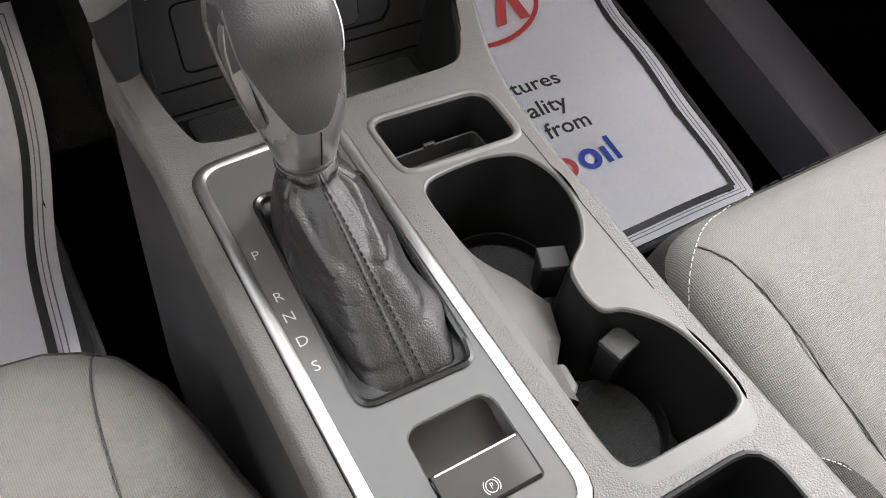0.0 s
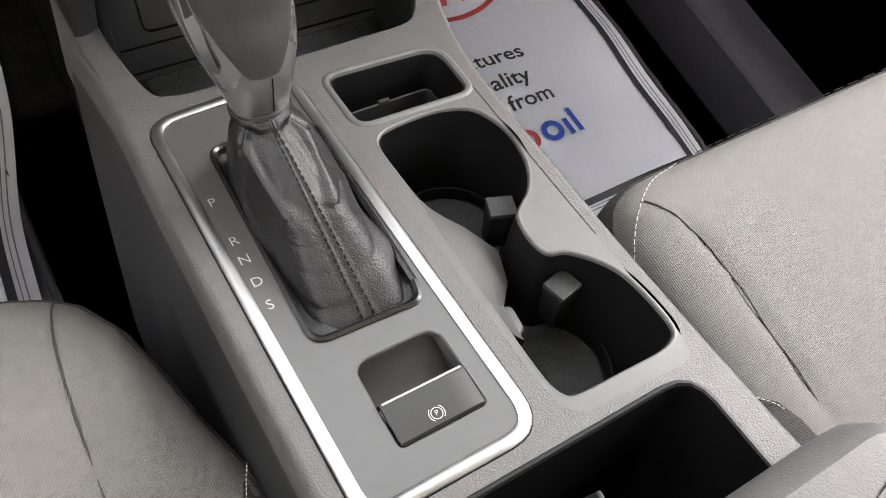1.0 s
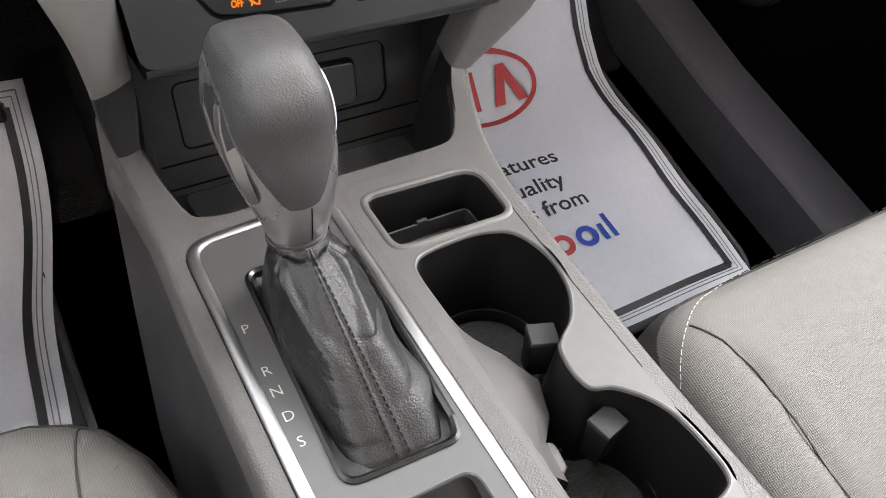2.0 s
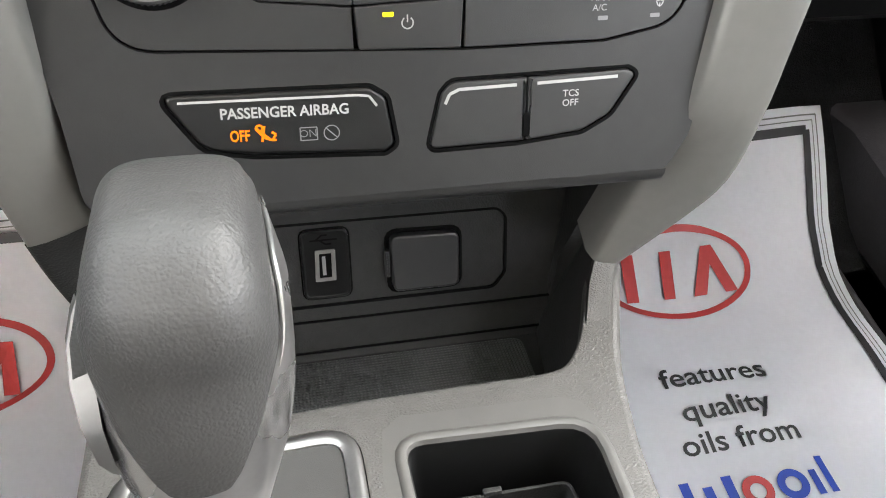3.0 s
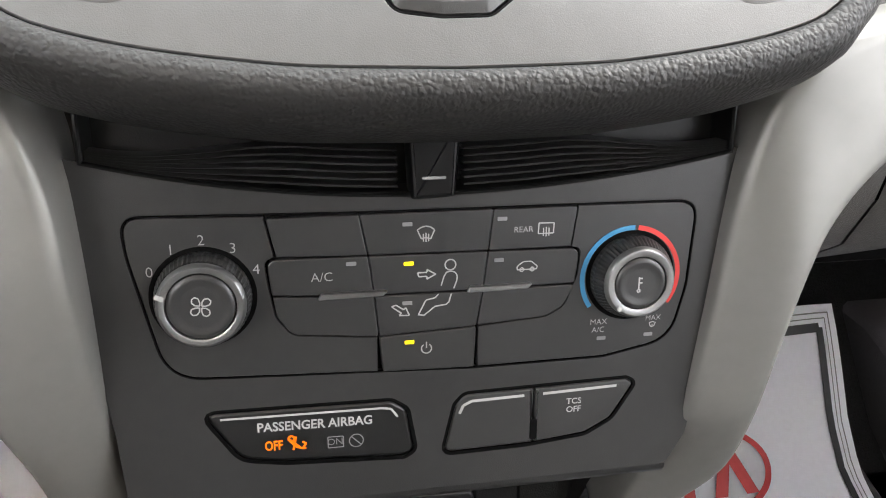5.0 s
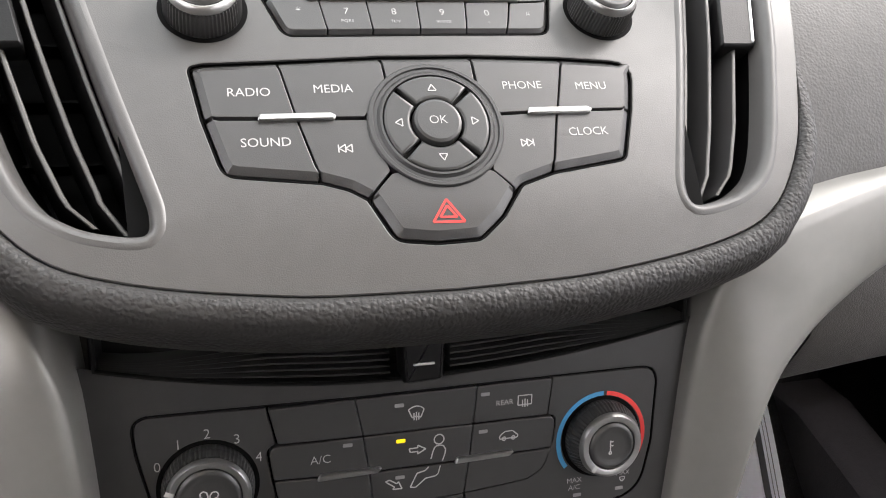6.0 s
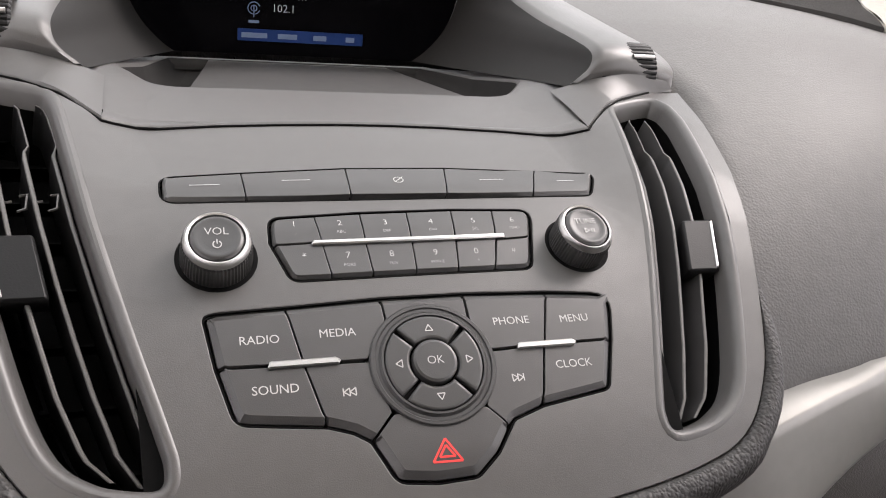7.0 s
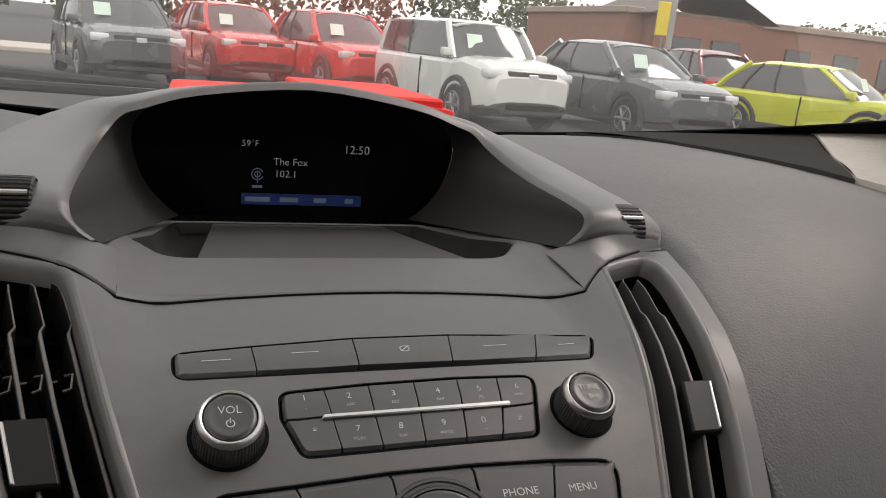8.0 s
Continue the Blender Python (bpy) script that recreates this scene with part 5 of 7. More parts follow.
for sx in (1, -1):
    rows = []
    for x in (0.125, 0.14, 0.152, 0.162, 0.172, 0.18, 0.19, 0.205, 0.22, 0.26, 0.31, 0.38, 0.48, 0.60, 0.72, 0.80):
        dy = np.interp(x, [0.125, 0.16, 0.2, 0.3, 0.5, 0.8], [-0.035, -0.022, -0.012, 0.0, 0.02, 0.055])
        dz = np.interp(x, [0.125, 0.16, 0.2, 0.26, 0.8], [-0.03, -0.016, -0.006, 0.0, 0.004])
        rows.append([Vector((sx * x, y + dy * (1 - ramp(y, 0.7, 1.1)), z + dz + pad_rise(x, y + dy * (1 - ramp(y, 0.7, 1.1))))) for y, z in [tuple(p) for p in spline([Vector(p) for p in PADY], 3)]])
    part("padded_top", grid(rows), mat("smooth_grained_pad", (0.066, 0.064, 0.061), 0.6, bump=0.5, bscale=700, kind="leather", bdist=0.0004) if sx > 0 else bpy.data.materials["smooth_grained_pad"], dash, angle=60)
    rows = []
    for x in (0.18, 0.2, 0.235, 0.2385) if sx > 0 else (0.18, 0.3, 0.5, 0.79):
        rows.append([Vector((sx * x, y + 0.1 * max(0, x - 0.24), z)) for y, z in ((.512, .672), (.499, .65), (.497, .60), (.505, .565), (.525, .54), (.58, .515), (.75, .46))])
    part("knee_panel", grid(rows), GRAIN, dash)
    if sx > 0:
        rows = []
        for x in (0.2405, 0.244, 0.3, 0.4, 0.6, 0.79):
            rows.append([Vector((x, y + 0.1 * (x - 0.24) + (0.002 if x < 0.242 else 0), z)) for y, z in ((.512, .672), (.498, .65), (.495, .60), (.503, .565), (.523, .54), (.58, .515), (.75, .46))])
        part("glove_box_door", grid(rows), GRAIN, dash, "closed glove box door")
part("dash_core", block(-0.80, 0.62, 0.44, 0.80, 1.07, 0.66, 0.01, 1, block(-0.118, 0.495, -0.02, 0.118, 1.06, 0.64, 0.01, 1)), GAP, dash)

# ---- display hood ----
hood = thing("display_hood", "grey plastic hood round a small dark dashboard display", "display")


rim_in = [(-.127, .640, .817), (-.134, .640, .823), (-.139, .640, .829), (-.141, .645, .836), (-.1415, .67, .8385), (-.140, .72, .841), (-.136, .76, .847), (-.130, .782, .855), (-.122, .79, .8635), (-.109, .79, .8685), (-.074, .79, .879), (0, .79, .8875)]
inner = [(-.086, .82, .790), (-.095, .82, .797), (-.105, .82, .808), (-.112, .82, .82), (-.116, .82, .832), (-.118, .82, .843), (-.117, .82, .852), (-.113, .82, .860), (-.106, .82, .866), (-.092, .82, .872), (-.06, .82, .879), (0, .82, .883)]
rim_out = [(-.131, .637, .8195), (-.139, .636, .8265), (-.145, .637, .834), (-.147, .645, .840), (-.147, .67, .8425), (-.145, .72, .8455), (-.141, .762, .852), (-.135, .787, .860), (-.126, .795, .8685), (-.111, .796, .8735), (-.075, .797, .884), (0, .797, .8925)]
outer = [(-.190, .640, .8225), (-.197, .643, .8245), (-.203, .655, .8275), (-.207, .675, .8305), (-.208, .70, .833), (-.206, .75, .837), (-.198, .81, .844), (-.182, .86, .850), (-.16, .90, .855), (-.13, .925, .858), (-.08, .945, .860), (0, .955, .861)]


def between(a, b, k, lift):
    return [tuple(Vector(p).lerp(Vector(q), k) + Vector((0, 0, lift))) for p, q in zip(a, b)]


def fine(half):
    pts = [Vector(p) for p in half] + [Vector((-p[0], p[1], p[2])) for p in half[-2::-1]]
    return spline(pts, 4)


part("hood_throat", grid([fine(inner), fine(between(inner, rim_in, 0.5, 0)), fine(rim_in)]), THROAT, hood, "hood throat, coloured dark for its shade", angle=60)
part("hood_shell", grid([fine(rim_in), fine(between(rim_in, rim_out, 0.5, 0.0012)), fine(rim_out), fine(between(rim_out, outer, 0.3, 0.004)), fine(between(rim_out, outer, 0.65, 0.004)), fine(outer), fine([(x * 1.01, y, z - 0.02) for x, y, z in outer])]), FASCIA, hood, angle=60)
SEAM_X = [-117.5, -112, -104, -94, -70, -40, -15, 0, 15, 40, 70, 94, 104, 112, 117.5]
seam_v = [float(np.interp(abs(u), [p[0] for p in TOP_MID[::-1] + TOP_R[3:]], [p[1] for p in TOP_MID[::-1] + TOP_R[3:]])) for u in SEAM_X]
rows = [[RAD(u, v + d, h) for u, v in zip(SEAM_X, seam_v)] for d, h in ((1.3, -4), (1.4, 0.3), (2.0, 0.9), (3.2, 1.1))]
rows.append([Vector((u / 1000, 0.604, 0.8023 + 0.0003 * max(0, abs(u) - 100))) for u in SEAM_X])
part("hood_shelf", grid(rows), FASCIA, hood, angle=40)


def SHELF(u, v, h=0.0):
    """The shelf ahead of the screen; it rises towards both sides."""
    h *= 1 - 0.75 * ramp(v, 690, 800)
    return Vector((u / 1000, v / 1000, 0.8022 + min(v - 603, 57) * 0.00008 - max(0, v - 670) * 0.00014 + 0.0003 * max(0, abs(u) - 100) + h / 1000))


RECESS = rounded([(-96, 655), (96, 655), (116, 682), (104, 730), (90, 812), (-90, 812), (-104, 730), (-116, 682)], [26, 26, 22, 20, 4, 4, 20, 22], 6)
shelf_rim = loopv([(-119, 603), (119, 603), (128, 640), (126, 690), (114, 740), (98, 822), (-98, 822), (-114, 740), (-126, 690), (-128, 640)])
bm = plate(shelf_rim, [outset(RECESS, 2)], SHELF, 0, [615, 630, 645, 660, 680, 700, 740], [-110, -100, 100, 110])
rings(bm, RECESS, [(2, 0), (0.8, -0.4), (0, -1.6)], SHELF)
part("shelf_top", bm, FASCIA, hood, angle=40)
# Split from the shelf so the hood's shade can sit in its colour.
part("shelf_recess", rings(bmesh.new(), RECESS, [(0, -1.6), (-1.5, -10), (-6, -22), (-14, -27)], SHELF, False, True), THROAT, hood, "recess round the ramp, coloured dark for the hood's shade", angle=40)
# Ramp coloured below the shelf's tone for the shade under the hood.
part("shelf_ramp", grid([[Vector((x * w, y, z)) for x in (-1, -0.96, -0.5, 0, 0.5, 0.96, 1)] for y, z, w in ((.659, .795, .083), (.661, .8005, .081), (.668, .8012, .080), (.75, .7925, .070), (.822, .785, .062))]), mat("ramp_shade_plastic", (0.042, 0.041, 0.040), 0.5, bump=0.3, bscale=1200, spec=0.4), hood, "sloping ramp below the screen", angle=40)
for sx in (1, -1):
    seam_row = [tuple(RAD(u, v + 1.6, 0.4)) for u, v in TOP_R[::-1]] + [(.195, .6375, .8172)]
    crown = [(.119, .645, .8128), (.129, .639, .8185), (.141, .637, .8225), (.164, .638, .8260), (.190, .641, .8235)]
    rows = [[(x, y - 0.0004, z - 0.006 * (1 - ramp(x, 0.16, 0.19))) for x, y, z in seam_row], seam_row, [(x, y + 0.001, z + 0.0012) for x, y, z in seam_row], between(seam_row, crown, 0.5, 0.001), crown]
    part("hood_flank", grid([[Vector((sx * p.x, p.y, p.z)) for p in spline([Vector(q) for q in row], 5)] for row in rows]), FASCIA, hood, angle=40)
    wheel = new("vent_thumbwheel")
    wheel.parent = hood
    bm = bmesh.new()
    rows = []
    inner_x = 0.166 if sx > 0 else 0.157
    for u, r in ((inner_x, 0.0168), (inner_x + 0.0012, 0.018), (inner_x + 0.007, 0.0182), (inner_x + 0.013, 0.0182), (inner_x + 0.0176, 0.018), (inner_x + 0.0188, 0.0168)):
        rows.append([Vector((sx * u, 0.657 + (r - (0.0006 if i % 3 == 0 else 0)) * math.cos(2 * math.pi * i / 108), (0.8225 if sx > 0 else 0.8285) + (r - (0.0006 if i % 3 == 0 else 0)) * math.sin(2 * math.pi * i / 108))) for i in range(108)])
    part("wheel_body", grid(rows, None, True), BLACK, wheel, "ribbed black thumbwheel", smooth=False)
    part("wheel_mark", tube([Vector((sx * (inner_x + 0.002), .6435, .8352 if sx > 0 else .8412)), Vector((sx * (inner_x + 0.016), .6435, .8352 if sx > 0 else .8412))], 0.0014, 8), CHROME, wheel, "chrome marker")
    strokes([[(sx * 162 - 3, 668 - 3), (sx * 162 + 3, 668 + 3), (sx * 162 + 3, 668 - 3), (sx * 162 - 3, 668 + 3), (sx * 162 - 3, 668 - 3)]], 0.6, lambda u, v, h: Vector((u / 1000, v / 1000, 0.8425 - (abs(u) - 147) * 0.0002)), 0, GAP, hood, "vent_symbol")
disp = thing("display", "small dark display screen showing clock and radio station", "screen")


def SCR(u, v, h=0.0):
    return Vector(((5.8 + 1.058 * u) / 1000, 0.821 - h / 1000, 0.7893 + 1.058 * v / 1000))


part("screen_face", plate([Vector((p.x * 1000, p.z * 1000)) for p in fine(inner)], [], lambda u, v, h: Vector((u / 1000, 0.8205, v / 1000)), 0), SCREEN, disp)
words("12:50", 6.0, 33.5, 50.5, SCR, 1.2, SCREENTEXT, disp, "clock_text", label="lit white digits")
words("59°F", 4.4, -41, 52, SCR, 1.2, SCREENTEXT, disp, "temperature_text")
words("The Fox", 5.0, -13, 40, SCR, 1.2, SCREENTEXT, disp, "station_text")
words("102.1", 5.0, -16, 31.5, SCR, 1.2, SCREENTEXT, disp, "station_text")
part("menu_bar", slab(box2(-46, 9.5, 39, 17.5, 0.5), SCR, 0.6, 1.0, 0.1), SCREENBLUE, disp, "lit blue menu bar")
for x, w in ((-35, 17), (-13, 13), (9, 9), (30, 6)):
    part("menu_word", slab(box2(x - w / 2, 11.6, x + w / 2, 15, 0.3), SCR, 1.0, 1.2, 0.05), SCREENDIM, disp)
strokes([arc(-35.5, 31, 4, 20, 340, 10), [(-35.5, 25), (-35.5, 33)], arc(-35.5, 31, 2, 0, 360, 8)], 0.6, SCR, 1.0, SCREENDIM, disp, "antenna_symbol")
part("menu_word", slab(box2(-39, 21.4, -32, 23.2, 0.3), SCR, 1.0, 1.2, 0.05), SCREENDIM, disp)

# dark speaker panel and pale end cap on the far corner of the dashboard


def pad_top(u, v, h=0.0):
    return Vector((u / 1000, v / 1000, float(np.interp(v / 1000, [p[0] for p in PADY[::-1]], [p[1] for p in PADY[::-1]])) + 0.004 + pad_rise(u / 1000, v / 1000) + h / 1000))


def top_piece(nm, outline, lift, material, label):
    """A flush cover on the dashboard's top, with its edge turned down."""
    loop = loopv(outline)
    if sum(loop[i - 1].x * loop[i].y - loop[i].x * loop[i - 1].y for i in range(len(loop))) < 0:
        loop.reverse()
    b2 = plate(loop, [], pad_top, lift, [730 + 20 * i for i in range(16)])
    rings(b2, loop, [(0, lift), (0.6, lift - 0.6), (0.8, -14)], pad_top)
    part(nm, b2, material, dash, label, angle=50)


top_piece("speaker_panel", [(330, 1035), (400, 950), (430, 890), (455, 800), (470, 764), (560, 885), (645, 1002), (640, 1035)], 1.2, mat("speaker_cloth", (0.028, 0.027, 0.026), 0.95, bump=0.6, bscale=1200, spec=0.04), "dark perforated speaker panel")
top_piece("end_cap", [(472, 764), (492, 722), (640, 760), (795, 800), (795, 1040), (642, 1040), (648, 1002), (562, 885)], 2.2, mat("pale_end_cap", (0.26, 0.25, 0.22), 0.8, bump=0.3, bscale=900), "pale end cap of the dashboard")

# ---- gear lever ----
lever = thing("gear_lever", "automatic gear lever with black leather boot and grained knob", "gear lever")
KH = [58, 65.3, 74.5, 83.7, 96.5, 111.2, 124, 133.2, 139.6, 144.2, 146.5]
K_REAR = [181, 180.3, 180.7, 182, 183.5, 187, 188, 191, 198, 206, 216]
K_FRONT = [207, 209.6, 215.4, 224, 238, 252.6, 257.4, 255.5, 250.5, 240.5, 227.5]
K_HALF = [15, 16.6, 19.1, 22, 24.5, 25.5, 23.4, 20.6, 18, 13.5, 3.3]
KU = -78.5


def knob_at(theta, h, grow=0.0):
    """The knob's skin: theta from the rear, h above the plate."""
    r, f, w = (float(np.interp(h, KH, k)) for k in (K_REAR, K_FRONT, K_HALF))
    c, d = (r + f) / 2, (f - r) / 2
    a = radians(theta)
    q = (2.35 + 0.9 * ramp(h, 100, 130)) if math.cos(a) > 0 else 3.6
    w *= 1.0 + 0.06 * (0.5 - 0.5 * math.cos(a))
    cs, sn = -math.cos(a), math.sin(a)
    return CON(KU + (w + grow) * math.copysign(abs(sn) ** (2 / q), sn), c + (d + grow) * math.copysign(abs(cs) ** (2 / q), cs), h + (grow if h > 139 else 0))


def seam_line(theta):
    return float(np.interp(abs(theta), [0, 17, 25, 36, 55, 72, 86, 100, 180], [79.5, 80.5, 84.5, 93, 107, 118.5, 127, 131.5, 131.5]))


th = [-180 + 3 * i for i in range(120)]
rows = []
for j in range(19):
    t = j / 18
    rows.append([knob_at(a, seam_line(a) + (146.4 - seam_line(a)) * (1 - (1 - t) ** 1.6), 0.6 - 0.7 * max(0, 1 - 10 * t)) for a in th])
rows.append([knob_at(0, 146.4, 0.5).lerp(knob_at(180, 146.4, 0.5), 0.5)] * len(th))
part("grip", grid(rows, closed=True), KNOBHIDE, lever, "grained grey-black leather grip", angle=60)
rows = []
for j in range(25):
    t = j / 24
    rows.append([knob_at(a, 58 + (seam_line(a) + 0.4 - 58) * t, -0.15 + 2.2 * ramp(abs(a), 55, 85) * math.sin(math.pi * t) ** 1.5) for a in th])
part("knob_frame", grid(rows, closed=True), BRIGHT, lever, "bright chrome knob frame", angle=60)
part("collar_ring", rings(bmesh.new(), [Vector((KU + 15.5 * math.cos(a), 194 + 13.6 * math.sin(a))) for a in [2 * math.pi * i / 40 for i in range(40)]],
                          [(-2, 50), (-0.8, 51), (-0.6, 53), (-1.2, 55.2), (-2.2, 56), (-2.2, 59)], CON), PANEL, lever, "dark collar")
part("collar_line", tube([CON(KU + 14.9 * math.cos(2 * math.pi * i / 40), 194 + 13.0 * math.sin(2 * math.pi * i / 40), 53.2) for i in range(41)], 0.0006, 6), BRIGHT, lever, "thin chrome collar line")
# Bead added on one side only, for the highlight on the frame.
for sx in (1,):
    part("highlight_bead", tube([knob_at(sx * a, seam_line(a) - 0.4, 1.0) for a in range(56, 112, 4)], [0.0002 + 0.0007 * math.sin(math.pi * i / 13) for i in range(14)], 8), BRIGHT, lever, "chrome bead added for the frame's highlight")
# release button in its housing on the driver's side of the knob
rows = []
for h, v0, v1, o in ((92, 196, 204, 0.5), (97, 196, 212, 2), (106, 200, 222, 3), (115, 206, 230, 3), (122, 212, 234, 2), (126, 219, 233, 0.6)):
    w = float(np.interp(h, KH, K_HALF))
    rows.append([CON(KU - w + 5, v0 - 1, h), CON(KU - w - o + 0.8, v0, h), CON(KU - w - o, (v0 + v1) / 2, h), CON(KU - w - o + 0.8, v1, h), CON(KU - w + 5, v1 + 1, h)])
part("button_housing", grid(rows), DARK, lever, "dark button housing")
rows = []
for h, v0, v1, o in ((84, 190, 194, 0.3), (88, 190, 197, 2), (97, 194, 202, 3), (106, 200, 208, 3.8), (114, 206, 214, 3.8), (120, 211, 218, 3), (123, 214, 218, 2)):
    w = float(np.interp(h, KH, K_HALF))
    rows.append([CON(KU - w + 3, v0 - 1, h), CON(KU - w - o + 0.8, v0, h), CON(KU - w - o, (v0 + v1) / 2, h), CON(KU - w - o + 0.8, v1, h), CON(KU - w + 3, v1 + 1, h)])
part("release_button", grid(rows), mat("release_satin", (0.15, 0.147, 0.143), 0.42, 0.8, var=0.05, scale=20), lever, "satin chrome release button")
part("parting_line", tube([knob_at(6, 59 + 4 * i, 0.28) for i in range(6)], 0.00035, 5), GAP, lever)
# boot
base_c = Vector((-71, 152))


def boot_at(a, t):
    """a: degrees from the rear; t: 0 at the plate, 1 at the collar."""
    rad = radians(a)
    dx, dy = math.sin(rad), -math.cos(rad)
    # rounded rectangle at the foot, oval at the neck
    k = 1 / (abs(dx / 27) ** 5 + abs(dy / 66) ** 5) ** 0.2
    foot = base_c + Vector((dx, dy)) * k
    neck = Vector((KU, 194)) + Vector((dx * 16, dy * 14))
    w = (t ** 0.9)
    p = foot.lerp(neck, w)
    out = Vector((dx * 0.8, dy)).normalized()
    swell = 5.0 * math.sin(math.pi * t ** 0.62) * (0.55 + 0.45 * abs(dx))
    env = math.sin(math.pi * min(1, t * 1.02)) ** 0.6
    fold = 1.2 * noise.noise(Vector((dx * 1.2 + 3, dy * 1.2, t * 1.9 + 5))) * env
    # a few soft creases across the skin
    r = 1 - min(1, 2.2 * abs(noise.noise(Vector((dx * 1.1 + 2.2, dy * 1.1, t * 2.4 + 2.2 * dx)))))
    fold -= 0.5 * r * r * env * ramp(abs(a), 4, 20)
    fold += 0.22 * noise.noise(Vector((dx * 6, dy * 6, t * 22 + dx * 6))) * env
    # folds that run from the gathered neck down to the corners
    for a0, t0, a1, t1, deep, wide in ((6, 0.53, 40, 0.50, 1.8, 0.022), (-8, 0.56, -34, 0.47, 1.0, 0.016), (-8, 0.40, -44, 0.36, 0.7, 0.014),
                                       (-10, 0.27, -40, 0.24, 0.7, 0.018), (8, 0.20, 46, 0.30, 1.6, 0.04), (-6, 0.10, -36, 0.06, 1.6, 0.03), (56, 0.84, 96, 0.30, 3.0, 0.1), (-64, 0.84, -98, 0.36, 2.4, 0.1)):
        s_ = (a - a0) / (a1 - a0)
        fold -= deep * math.exp(-((t - (t0 + (t1 - t0) * s_)) / wide) ** 2) * ramp(s_, -0.15, 0.15) * (1 - ramp(s_, 0.8, 1.25))
    # the skin tucks in above a line that rises from the seam to both sides
    line = 0.54 + 0.36 * ramp(abs(a + 4), 4, 62)
    fold -= (3.6 if a > 0 else 3.0) * ramp(t - line, -0.035, 0.035) * ramp(abs(a), 3, 14) * (1 - ramp(abs(a), 70, 100)) * (1 - ramp(t, 0.86, 0.97))
    fold += 1.6 * math.exp(-((t - line + 0.07) / 0.06) ** 2) * ramp(abs(a), 5, 16) * (1 - ramp(abs(a), 60, 90))
    # gathers under the collar
    fold += 0.4 * math.sin(radians(a) * 9 + 2 * dx) * math.exp(-((t - 0.94) / 0.05) ** 2)
    pinch = -3.2 * math.exp(-((t - 0.90) / 0.06) ** 2)
    fold += pinch
    dent = -8 * math.exp(-((a - 66) / 16) ** 2 - ((t - 0.15) / 0.12) ** 2) + 8 * math.exp(-((a - 38) / 13) ** 2 - ((t - 0.13) / 0.09) ** 2)
    seam = 0.6 * math.exp(-((abs(a) - 2.2) / 1.7) ** 2) - 0.7 * math.exp(-(a / 0.9) ** 2) - 0.3 * math.exp(-((abs(a) - 5.4) / 1.2) ** 2)
    p = p + out * (swell + fold + dent + seam)
    return CON(p.x, p.y, -5 + 59 * t ** 0.92)


part("boot_foot", plate(outset(BOOT, -2.6), [], lambda u, v, h: CON(u, v, -3.5 + 2.6 * noise.noise(Vector((u / 9, v / 11, 2))) - 1.6 * abs(noise.noise(Vector((u / 5, v / 6, 7))))), 0, [84 + 5 * i for i in range(29)], [-103 + 5 * i for i in range(14)]), LEATHER, lever, angle=60)
th = [-180 + 1.5 * i for i in range(240)]
part("boot", grid([[boot_at(a, j / 100) for a in th] for j in range(101)], closed=True), LEATHER, lever, "wrinkled black leather boot", angle=60)
for off in (-2.9, 2.9):
    bm = bmesh.new()
    for j in range(2, 58, 2):
        p, q = boot_at(off, j / 60), boot_at(off, (j + 1.2) / 60)
        n = (boot_at(off, j / 60) - boot_at(off + 180, j / 60)).normalized() * 0.00035
        tube([p + n, (p + q) / 2 + n * 1.5, q + n], 0.0005, 5, bm)
    part("stitching", bm, DKTHREAD, lever)


